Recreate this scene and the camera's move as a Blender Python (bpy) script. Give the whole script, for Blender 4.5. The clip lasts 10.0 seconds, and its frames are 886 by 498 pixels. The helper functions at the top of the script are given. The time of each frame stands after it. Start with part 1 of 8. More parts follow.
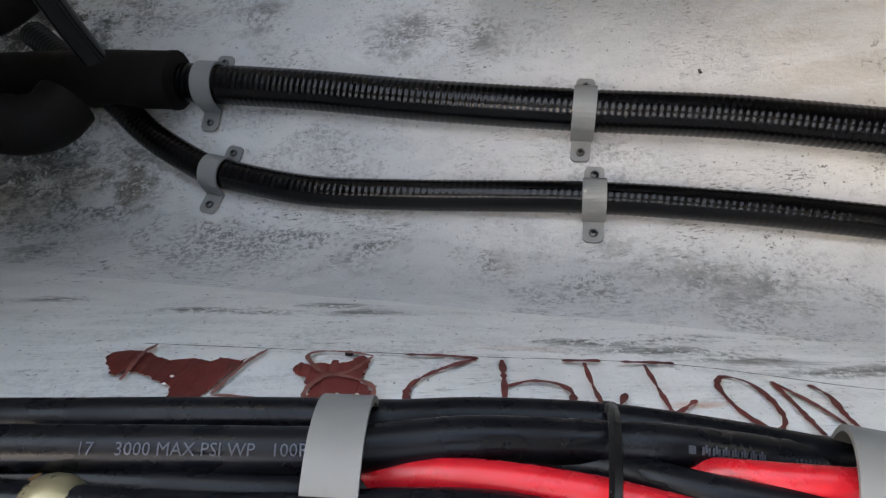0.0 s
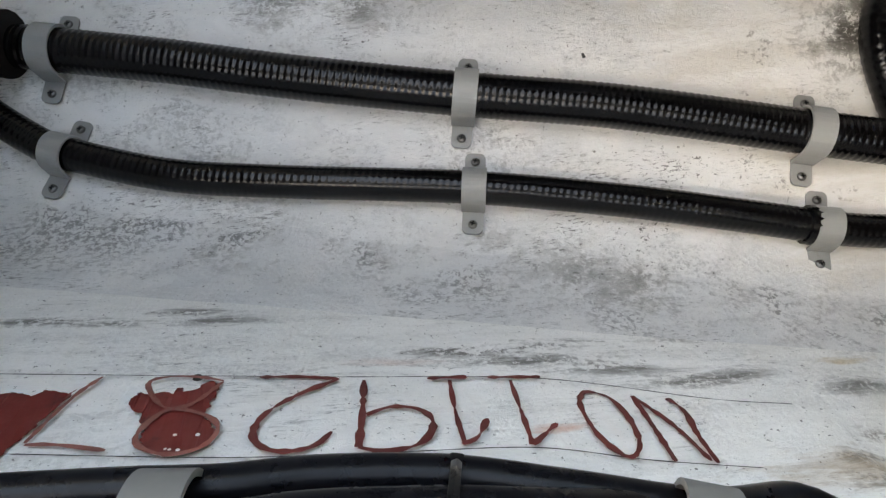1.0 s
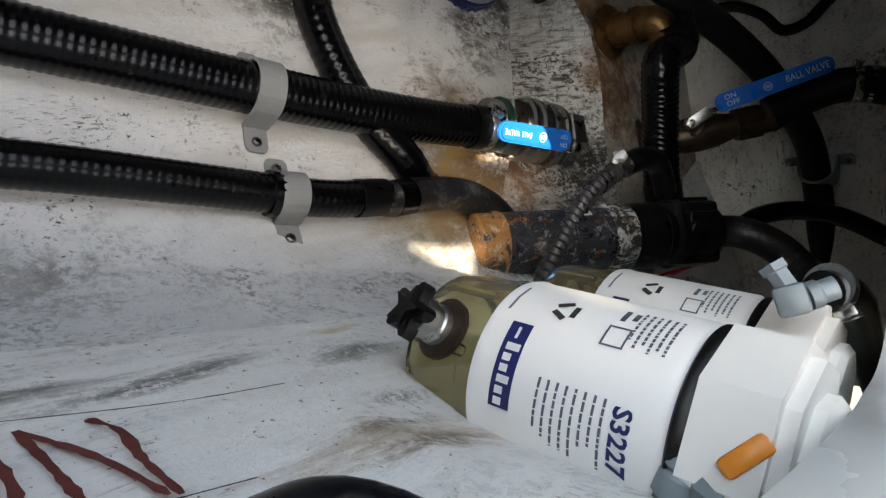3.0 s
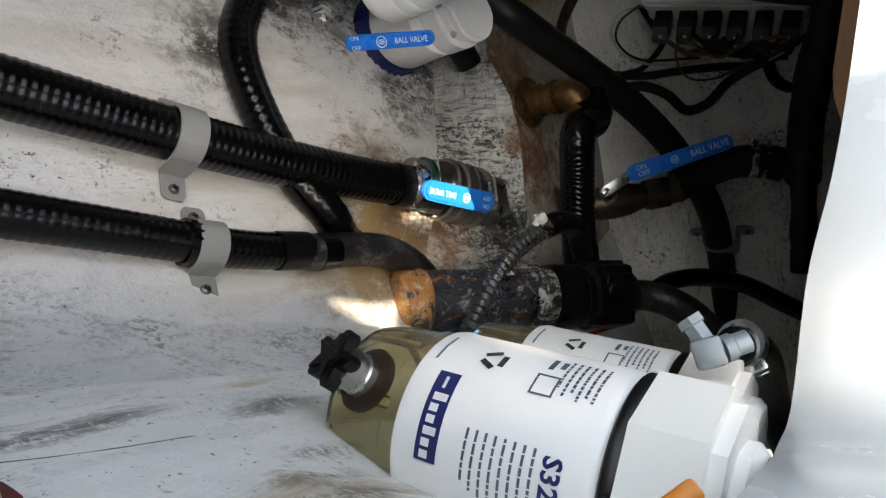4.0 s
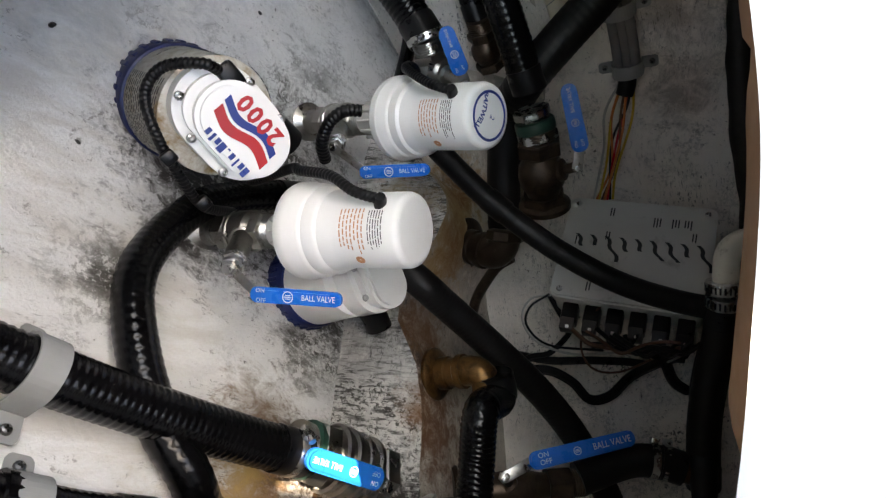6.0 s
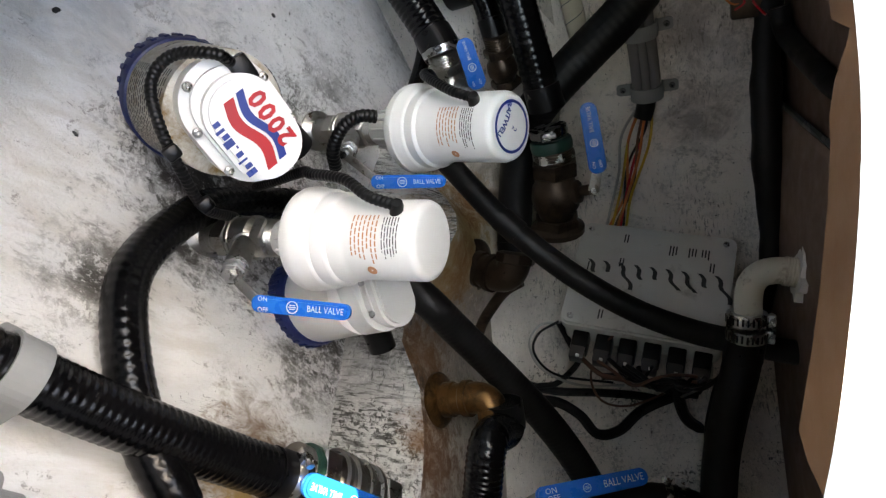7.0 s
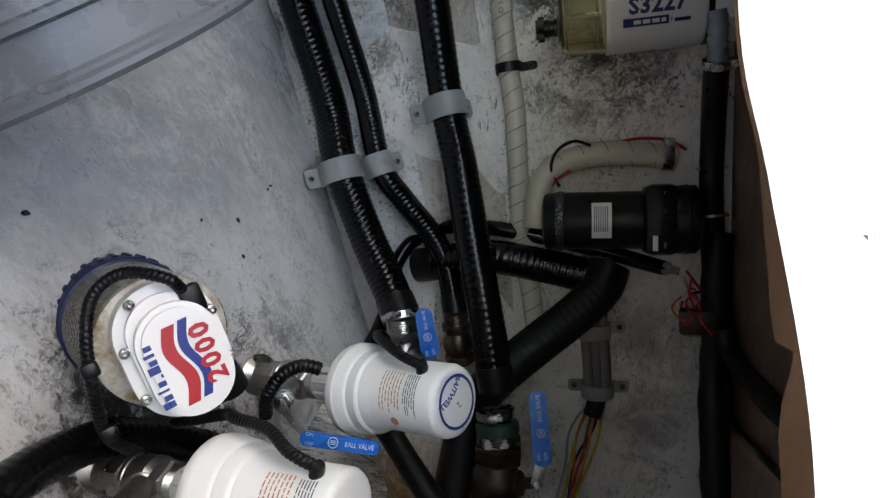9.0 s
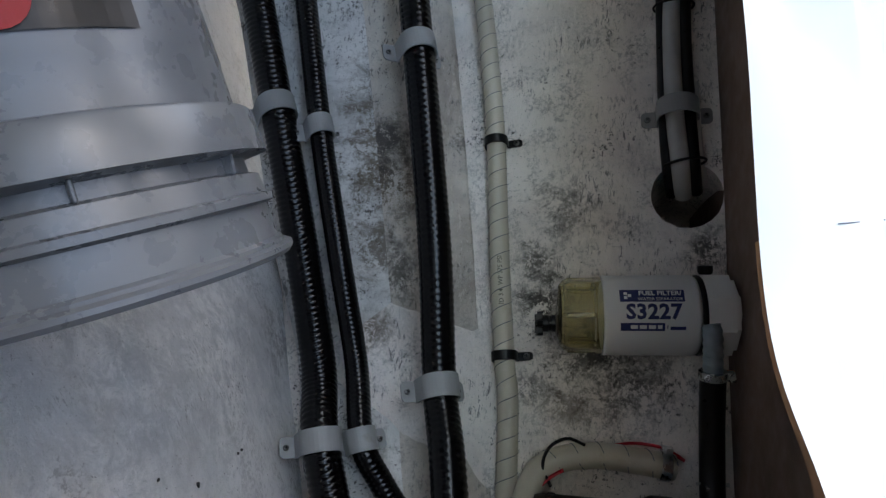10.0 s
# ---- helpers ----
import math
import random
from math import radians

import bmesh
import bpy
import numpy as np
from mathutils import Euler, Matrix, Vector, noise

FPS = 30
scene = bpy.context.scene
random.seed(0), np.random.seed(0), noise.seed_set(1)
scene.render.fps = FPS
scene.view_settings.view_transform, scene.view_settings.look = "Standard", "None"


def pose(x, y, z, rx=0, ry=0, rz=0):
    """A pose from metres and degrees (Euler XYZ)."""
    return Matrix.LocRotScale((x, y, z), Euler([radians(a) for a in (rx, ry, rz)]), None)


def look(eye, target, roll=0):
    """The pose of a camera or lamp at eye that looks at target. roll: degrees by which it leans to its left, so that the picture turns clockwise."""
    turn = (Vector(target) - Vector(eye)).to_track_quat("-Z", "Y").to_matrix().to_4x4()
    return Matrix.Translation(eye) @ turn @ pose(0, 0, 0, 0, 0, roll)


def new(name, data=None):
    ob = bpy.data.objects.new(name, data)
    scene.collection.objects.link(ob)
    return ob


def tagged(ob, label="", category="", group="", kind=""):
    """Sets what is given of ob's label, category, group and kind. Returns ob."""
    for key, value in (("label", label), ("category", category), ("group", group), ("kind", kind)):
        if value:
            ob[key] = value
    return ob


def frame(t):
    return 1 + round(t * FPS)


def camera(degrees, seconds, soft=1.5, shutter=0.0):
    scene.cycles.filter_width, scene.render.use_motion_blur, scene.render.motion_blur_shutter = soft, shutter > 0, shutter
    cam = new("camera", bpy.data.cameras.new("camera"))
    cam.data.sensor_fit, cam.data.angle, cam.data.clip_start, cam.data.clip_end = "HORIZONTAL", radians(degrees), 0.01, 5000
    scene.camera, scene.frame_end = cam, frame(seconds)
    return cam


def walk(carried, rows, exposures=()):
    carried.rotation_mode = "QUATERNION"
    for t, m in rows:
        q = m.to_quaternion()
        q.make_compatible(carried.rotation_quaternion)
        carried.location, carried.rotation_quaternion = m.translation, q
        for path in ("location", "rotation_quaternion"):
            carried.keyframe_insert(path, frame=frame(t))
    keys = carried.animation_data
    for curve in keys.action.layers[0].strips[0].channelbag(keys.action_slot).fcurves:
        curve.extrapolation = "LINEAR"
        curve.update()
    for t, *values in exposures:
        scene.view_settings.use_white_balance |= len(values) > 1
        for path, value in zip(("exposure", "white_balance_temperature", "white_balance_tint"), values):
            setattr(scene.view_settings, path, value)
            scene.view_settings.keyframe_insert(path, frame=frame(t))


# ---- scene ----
cam = camera(67.0, 10.0, soft=1.3)
PATH = [
    (0, (-0.0745, 0.0406, 0.6618), (0.0128, -0.0069, -0.3332), 113.87),
    (0.3, (-0.083, 0.038, 0.638), (0.1536, -0.043, -0.3302), 104.50),
    (0.5, (-0.0793, 0.0324, 0.6272), (0.1952, -0.0791, -0.3279), 108.48),
    (0.7, (-0.08, 0.034, 0.626), (0.179, -0.1005, -0.3305), 115.70),
    (1, (-0.0388, 0.0788, 0.6365), (0.1758, -0.0613, -0.3301), 118.32),
    (1.2, (-0.013, 0.085, 0.647), (0.1865, -0.053, -0.3231), 119.60),
    (1.5, (-0.0099, 0.0703, 0.6424), (0.2187, -0.0724, -0.3206), 116.47),
    (1.7, (-0.025, 0.045, 0.631), (0.33, -0.049, -0.2991), 98.50),
    (2, (-0.0056, 0.0153, 0.6024), (0.5459, -0.1105, -0.2222), 96.05),
    (2.5, (0.0213, 0.0023, 0.5621), (0.719, -0.057, -0.1518), 85.90),
    (3, (0.0574, -0.0093, 0.5158), (0.8827, -0.109, -0.04), 87.79),
    (3.2, (0.0618, -0.012, 0.5072), (0.9232, -0.124, 0.0117), 88.27),
    (4.3, (0.0582, -0.0203, 0.5103), (0.956, 0.0597, 0.0772), 84.00),
    (4.5, (0.0672, -0.0148, 0.5155), (0.9634, 0.1351, 0.098), 83.06),
    (5, (0.0794, -0.0125, 0.5144), (0.9595, 0.2732, 0.1351), 82.94),
    (5.5, (0.0933, -0.0115, 0.5136), (0.9656, 0.3565, 0.1916), 82.48),
    (5.7, (0.0852, -0.0003, 0.5143), (0.9708, 0.3538, 0.214), 84.08),
    (6.8, (0.1163, -0.0052, 0.4822), (0.9954, 0.3687, 0.1865), 86.08),
    (7, (0.1212, -0.0025, 0.4784), (0.9936, 0.3965, 0.1959), 85.95),
    (7.5, (0.1217, -0.0045, 0.4798), (0.9674, 0.4597, 0.2165), 86.58),
    (8, (0.1322, -0.0005, 0.4808), (0.938, 0.5392, 0.2371), 87.87),
    (8.5, (0.139, 0.004, 0.4777), (0.9032, 0.6128, 0.2646), 88.34),
    (9, (0.1408, 0.0081, 0.4827), (0.797, 0.7346, 0.2787), 89.48),
    (9.5, (0.1313, 0.0233, 0.4834), (0.6025, 0.8813, 0.2788), 91.14),
    (10, (0.1542, 0.0212, 0.4616), (0.4526, 0.9594, 0.286), 91.42),
]
walk(cam, [(t, look(eye, target, roll)) for t, eye, target, roll in PATH],
     exposures=[(0, 2.9, 8700, 8), (1.0, 3.1, 9000, 6), (2.0, 2.75, 8800, 6), (2.5, 2.5, 8300, 6), (3.0, 2.5, 8200, 6), (4.5, 2.75, 8100, 6), (5.5, 2.98, 8100, 8), (7.0, 3.42, 8200, 8), (7.5, 3.5, 8300, 8), (9.0, 2.95, 7900, 8), (10, 2.7, 7500, 8)])

# ---- light: hazy daylight falling through the open hatch ----
world = bpy.data.worlds.new("sky")
scene.world = world
world.use_nodes = True
wn = world.node_tree.nodes
sky = wn.new("ShaderNodeTexSky")
sky.sky_type = "NISHITA"
sky.sun_disc = False
sky.air_density, sky.dust_density = 1.0, 1.5
SUN = Vector((-0.95, 0.10, 1.0)).normalized()
sky.sun_elevation = math.asin(SUN.z)
sky.sun_rotation = math.atan2(SUN.x, SUN.y)
wn["Background"].inputs["Strength"].default_value = 0.15
world.node_tree.links.new(sky.outputs["Color"], wn["Background"].inputs["Color"])
sun_data = bpy.data.lights.new("sun", "SUN")
sun_data.energy, sun_data.angle, sun_data.color = 2.9, radians(0.25), (1.0, 0.95, 0.88)
sun = new("sun", sun_data)
sun.matrix_world = look(SUN * 5, (0, 0, 0))


# ---- materials ----
def nodes_of(name):
    m = bpy.data.materials.new(name)
    m.use_nodes = True
    nt = m.node_tree
    return m, nt, nt.nodes["Principled BSDF"]


def noise_tex(nt, scale, detail=4.0, rough=0.6, vec=None, dist=0.0):
    n = nt.nodes.new("ShaderNodeTexNoise")
    n.inputs["Scale"].default_value = scale
    n.inputs["Detail"].default_value = detail
    n.inputs["Roughness"].default_value = rough
    n.inputs["Distortion"].default_value = dist
    if vec is not None:
        nt.links.new(vec, n.inputs["Vector"])
    return n.outputs["Fac"]


def ramp(nt, fac, stops):
    r = nt.nodes.new("ShaderNodeValToRGB")
    e = r.color_ramp.elements
    while len(e) > 1:
        e.remove(e[-1])
    for k, (p, col) in enumerate(stops):
        el = e[0] if k == 0 else e.new(p)
        el.position = p
        el.color = (col, col, col, 1) if isinstance(col, (int, float)) else (*col, 1)
    nt.links.new(fac, r.inputs["Fac"])
    return r.outputs["Color"]


def mix(nt, fac, a, b, kind="MIX"):
    m = nt.nodes.new("ShaderNodeMix")
    m.data_type, m.blend_type = "RGBA", kind
    for sock, v in ((m.inputs["Factor"], fac), (m.inputs[6], a), (m.inputs[7], b)):
        if isinstance(v, bpy.types.NodeSocket):
            nt.links.new(v, sock)
        elif isinstance(v, (int, float)):
            sock.default_value = v
        else:
            sock.default_value = (*v, 1)
    return m.outputs[2]


def times_(nt, a, b):
    m = nt.nodes.new("ShaderNodeMath")
    m.operation = "MULTIPLY"
    for sock, v in ((m.inputs[0], a), (m.inputs[1], b)):
        if isinstance(v, (int, float)):
            sock.default_value = v
        else:
            nt.links.new(v, sock)
    return m.outputs[0]


def bump(nt, bsdf, height, strength=0.3, dist=0.002):
    b = nt.nodes.new("ShaderNodeBump")
    b.inputs["Strength"].default_value = strength
    b.inputs["Distance"].default_value = dist
    nt.links.new(height, b.inputs["Height"])
    nt.links.new(b.outputs["Normal"], bsdf.inputs["Normal"])


def place_vec(nt, scale=(1, 1, 1), rot=(0, 0, 0)):
    """World place as texture vector."""
    g = nt.nodes.new("ShaderNodeNewGeometry")
    mp = nt.nodes.new("ShaderNodeMapping")
    mp.inputs["Scale"].default_value = scale
    mp.inputs["Rotation"].default_value = rot
    nt.links.new(g.outputs["Position"], mp.inputs["Vector"])
    return mp.outputs["Vector"]


def plain(name, col, rough=0.5, metal=0.0, vary=0.25, scale=60.0, bumpy=0.1, rough_vary=0.15, dirt=None, dirt_amount=0.4, dirt_scale=18.0, coat=0.0, spec=0.5):
    """A surface of one colour with uneven tone, grain and, if given, dirt."""
    m, nt, b = nodes_of(name)
    v = place_vec(nt)
    n1 = noise_tex(nt, scale, 5, 0.6, v)
    n2 = noise_tex(nt, scale * 0.17, 3, 0.5, v)
    dark = tuple(c * (1 - vary) for c in col)
    light = tuple(min(1, c * (1 + vary * 0.6)) for c in col)
    base = mix(nt, ramp(nt, n2, [(0.3, 0.0), (0.7, 1.0)]), dark, light)
    base = mix(nt, times_(nt, n1, 0.35), base, dark)
    if dirt:
        d = noise_tex(nt, dirt_scale, 7, 0.72, v, 0.4)
        base = mix(nt, ramp(nt, d, [(0.62 - 0.25 * dirt_amount, 0.0), (0.78 - 0.2 * dirt_amount, 1.0)]), base, dirt)
    nt.links.new(base, b.inputs["Base Color"])
    nt.links.new(ramp(nt, n1, [(0.25, max(0.02, rough - rough_vary)), (0.75, min(1, rough + rough_vary))]), b.inputs["Roughness"])
    b.inputs["Metallic"].default_value = metal
    b.inputs["Coat Weight"].default_value = coat
    b.inputs["Specular IOR Level"].default_value = spec
    if bumpy:
        bump(nt, b, n1, bumpy, 0.001)
    return m


def stained(nt, col, pos, wob, stains, flecks, stretch=(1, 1, 1)):
    """Adds stains, each a place, a radius, a colour and an amount, with ragged edges."""
    sc = nt.nodes.new("ShaderNodeVectorMath")
    sc.operation = "MULTIPLY"
    nt.links.new(pos, sc.inputs[0])
    sc.inputs[1].default_value = stretch
    for at, rad, tone, amount in stains:
        d = nt.nodes.new("ShaderNodeVectorMath")
        d.operation = "DISTANCE"
        nt.links.new(sc.outputs[0], d.inputs[0])
        d.inputs[1].default_value = [a * b for a, b in zip(at, stretch)]
        m = nt.nodes.new("ShaderNodeMath")
        m.operation = "MULTIPLY_ADD"
        nt.links.new(wob, m.inputs[0])
        m.inputs[1].default_value = rad * 4.2
        nt.links.new(d.outputs["Value"], m.inputs[2])
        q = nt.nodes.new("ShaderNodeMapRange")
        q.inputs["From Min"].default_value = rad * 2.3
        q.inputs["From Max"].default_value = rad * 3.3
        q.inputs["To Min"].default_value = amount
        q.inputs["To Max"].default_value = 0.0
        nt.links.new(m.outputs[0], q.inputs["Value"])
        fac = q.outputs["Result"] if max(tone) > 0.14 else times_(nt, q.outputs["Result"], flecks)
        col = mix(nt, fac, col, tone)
    return col


def flaking(name, paint, rust, chip, rusty=0.5, chips=0.5):
    """Old paint that has broken up into rust, with bare pale chips and a rough skin."""
    m, nt, b = nodes_of(name)
    v = place_vec(nt)
    n1 = noise_tex(nt, 38.0, 10, 0.72, v, 0.8)
    n2 = noise_tex(nt, 120.0, 8, 0.75, v, 0.4)
    n3 = noise_tex(nt, 75.0, 9, 0.8, v, 0.6)
    tone = mix(nt, n2, tuple(c * 0.35 for c in rust), tuple(min(1, c * 1.7) for c in rust))
    col = mix(nt, ramp(nt, n1, [(0.62 - 0.25 * rusty, 0.0), (0.66 - 0.25 * rusty, 1.0)]), paint, tone)
    col = mix(nt, ramp(nt, n3, [(0.70 - 0.2 * chips, 0.0), (0.73 - 0.2 * chips, 0.9)]), col, chip)
    nt.links.new(col, b.inputs["Base Color"])
    nt.links.new(ramp(nt, n1, [(0.42, 0.22), (0.58, 0.8)]), b.inputs["Roughness"])
    bump(nt, b, mix(nt, 0.5, n1, n2), 0.9, 0.003)
    return m


def hull_paint(name, mould=0.5, rust=0.0, light=(0.80, 0.80, 0.78), dull=(0.56, 0.57, 0.565), sheen=0.42, streak=(1, 1, 1), grime=0.5, stains=(), relief=0.5, brush=0.0, weave=0.0, scratch=0.0, grain=(26, 150, 90), band=None, clean=()):
    """White bilge paint over rough laminate: grey scuffs, black mould specks, brown runs."""
    m, nt, b = nodes_of(name)
    v = place_vec(nt)
    vs = place_vec(nt, streak, (0.3, 0.2, 0.5))
    big = noise_tex(nt, 5.0, 5, 0.6, v, 0.8)
    mid = noise_tex(nt, 24.0, 12, 0.72, vs, 0.5)
    fine = noise_tex(nt, 190.0, 8, 0.75, v, 0.3)
    speck = noise_tex(nt, 300.0, 3, 0.6, v)
    white = mix(nt, ramp(nt, big, [(0.36, 0.0), (0.62, 1.0)]), dull, light)
    # grey rubbed-in dirt: soft film, then crisp flecks where it is thick
    zone = ramp(nt, noise_tex(nt, 7.0, 4, 0.6, vs, 0.6), [(0.42, 0.0), (0.62, 1.0)])
    film = ramp(nt, mid, [(0.40, 0.0), (0.64, 0.36 * grime)])
    col = mix(nt, film, white, (0.30, 0.30, 0.30))
    fleck = times_(nt, ramp(nt, mid, [(0.495, 0.0), (0.52, 0.95)]), ramp(nt, fine, [(0.48, 0.0), (0.525, 1.0)]))
    col = mix(nt, times_(nt, times_(nt, fleck, zone), grime), col, (0.17, 0.17, 0.165))
    # mould: specks thick inside clouds
    cloud = ramp(nt, noise_tex(nt, 6.0, 7, 0.7, v, 0.9), [(0.62 - 0.22 * mould, 0.0), (0.80 - 0.2 * mould, 1.0)])
    grown = nt.nodes.new("ShaderNodeMath")
    grown.operation = "MULTIPLY_ADD"
    nt.links.new(cloud, grown.inputs[0])
    grown.inputs[1].default_value = 0.13
    nt.links.new(fine, grown.inputs[2])
    dots = ramp(nt, grown.outputs[0], [(0.625, 0.0), (0.66, 1.0)])
    col = mix(nt, times_(nt, dots, 0.92), col, (0.045, 0.04, 0.036))
    few = ramp(nt, speck, [(0.69, 0.0), (0.71, 0.85)])
    col = mix(nt, few, col, (0.045, 0.04, 0.035))
    if scratch:
        # short dark scuffs that follow the lay of the laminate
        lines = noise_tex(nt, 1.0, 7, 0.78, place_vec(nt, grain, (0.0, 0.0, 0.1)), 0.35)
        patchy = ramp(nt, noise_tex(nt, 8.0, 6, 0.7, v, 0.7), [(0.62 - 0.3 * scratch, 0.0), (0.72 - 0.25 * scratch, 1.0)])
        col = mix(nt, times_(nt, times_(nt, ramp(nt, lines, [(0.56, 0.0), (0.575, 1.0)]), patchy), 0.85), col, (0.09, 0.09, 0.09))
        pale = ramp(nt, lines, [(0.40, 0.55), (0.43, 0.0)])
        col = mix(nt, pale, col, light)
    for at, rad in clean:
        # wiped paint with faint beige smears
        d = nt.nodes.new("ShaderNodeVectorMath")
        d.operation = "DISTANCE"
        nt.links.new(v, d.inputs[0])
        d.inputs[1].default_value = at
        edge = nt.nodes.new("ShaderNodeMath")
        edge.operation = "MULTIPLY_ADD"
        nt.links.new(noise_tex(nt, 13.0, 8, 0.7, v, 0.6), edge.inputs[0])
        edge.inputs[1].default_value = rad * 1.6
        nt.links.new(d.outputs["Value"], edge.inputs[2])
        part_ = nt.nodes.new("ShaderNodeMapRange")
        part_.inputs["From Min"].default_value = rad * 1.55
        part_.inputs["From Max"].default_value = rad * 1.95
        part_.inputs["To Min"].default_value = 0.88
        part_.inputs["To Max"].default_value = 0.0
        nt.links.new(edge.outputs[0], part_.inputs["Value"])
        smear = ramp(nt, noise_tex(nt, 1.0, 7, 0.68, place_vec(nt, (9, 34, 20), (0, 0, 0.9)), 0.5), [(0.42, 0.0), (0.60, 1.0)])
        wiped = mix(nt, times_(nt, smear, 0.55), light, (0.58, 0.54, 0.48))
        wiped = mix(nt, times_(nt, ramp(nt, mid, [(0.56, 0.0), (0.60, 0.7)]), ramp(nt, fine, [(0.52, 0.0), (0.55, 1.0)])), wiped, (0.22, 0.20, 0.18))
        col = mix(nt, part_.outputs["Result"], col, wiped)
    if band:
        # fillet shade painted as a greyer, flecked strip, crisp on its upper side
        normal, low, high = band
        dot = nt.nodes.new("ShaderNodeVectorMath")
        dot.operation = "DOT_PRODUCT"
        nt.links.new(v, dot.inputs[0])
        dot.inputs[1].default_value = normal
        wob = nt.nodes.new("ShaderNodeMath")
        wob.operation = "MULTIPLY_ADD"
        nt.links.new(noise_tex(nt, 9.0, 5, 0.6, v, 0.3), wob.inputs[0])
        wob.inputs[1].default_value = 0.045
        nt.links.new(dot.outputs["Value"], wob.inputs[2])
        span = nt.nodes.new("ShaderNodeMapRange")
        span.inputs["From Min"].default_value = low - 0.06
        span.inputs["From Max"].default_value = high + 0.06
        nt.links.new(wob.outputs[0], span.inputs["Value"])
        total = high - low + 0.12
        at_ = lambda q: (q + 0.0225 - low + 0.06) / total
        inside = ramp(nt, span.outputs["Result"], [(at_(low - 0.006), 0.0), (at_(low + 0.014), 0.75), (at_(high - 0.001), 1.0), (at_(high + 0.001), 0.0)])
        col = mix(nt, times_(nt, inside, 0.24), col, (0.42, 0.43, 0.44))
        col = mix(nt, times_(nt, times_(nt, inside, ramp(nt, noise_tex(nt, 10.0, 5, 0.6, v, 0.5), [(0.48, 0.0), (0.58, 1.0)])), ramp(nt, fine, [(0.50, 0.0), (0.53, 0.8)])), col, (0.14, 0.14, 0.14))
    if brush:
        bv = place_vec(nt, (14, 70, 12), (0, 0, 0.12))
        strokes = ramp(nt, noise_tex(nt, 3.4, 5, 0.7, bv, 0.2), [(0.50, 0.0), (0.58, 1.0)])
        where = ramp(nt, noise_tex(nt, 11.0, 5, 0.6, v, 0.5), [(0.60 - 0.3 * brush, 0.0), (0.72 - 0.25 * brush, 1.0)])
        near_end = nt.nodes.new("ShaderNodeSeparateXYZ")
        nt.links.new(v, near_end.inputs[0])
        where = times_(nt, where, ramp(nt, near_end.outputs[1], [(0.45, 1.0), (0.52, 0.0)]))
        col = mix(nt, times_(nt, times_(nt, strokes, where), 0.9), col, (0.03, 0.028, 0.025))
    if rust:
        r = ramp(nt, noise_tex(nt, 9.0, 6, 0.7, v, 1.0), [(0.56 - 0.25 * rust, 0.0), (0.78 - 0.25 * rust, 0.85)])
        brown = mix(nt, mid, (0.10, 0.035, 0.012), (0.34, 0.17, 0.07))
        col = mix(nt, r, col, brown)
    if stains:
        g = nt.nodes.new("ShaderNodeNewGeometry")
        col = stained(nt, col, g.outputs["Position"], noise_tex(nt, 42.0, 10, 0.78, vs, 0.5), stains, ramp(nt, mix(nt, 0.5, mid, fine), [(0.455, 0.08), (0.50, 1.0)]), (streak if streak[0] < 0.5 else (1, 1, 1)))
    nt.links.new(col, b.inputs["Base Color"])
    nt.links.new(ramp(nt, mid, [(0.3, sheen - 0.1), (0.7, sheen + 0.25)]), b.inputs["Roughness"])
    h = mix(nt, 0.5, mid, fine)
    if weave:
        wv = noise_tex(nt, 1.0, 2, 0.5, place_vec(nt, (210, 210, 330)))
        h = mix(nt, weave, h, wv)
    bump(nt, b, h, min(1.0, relief * 1.5), 0.004)
    return m


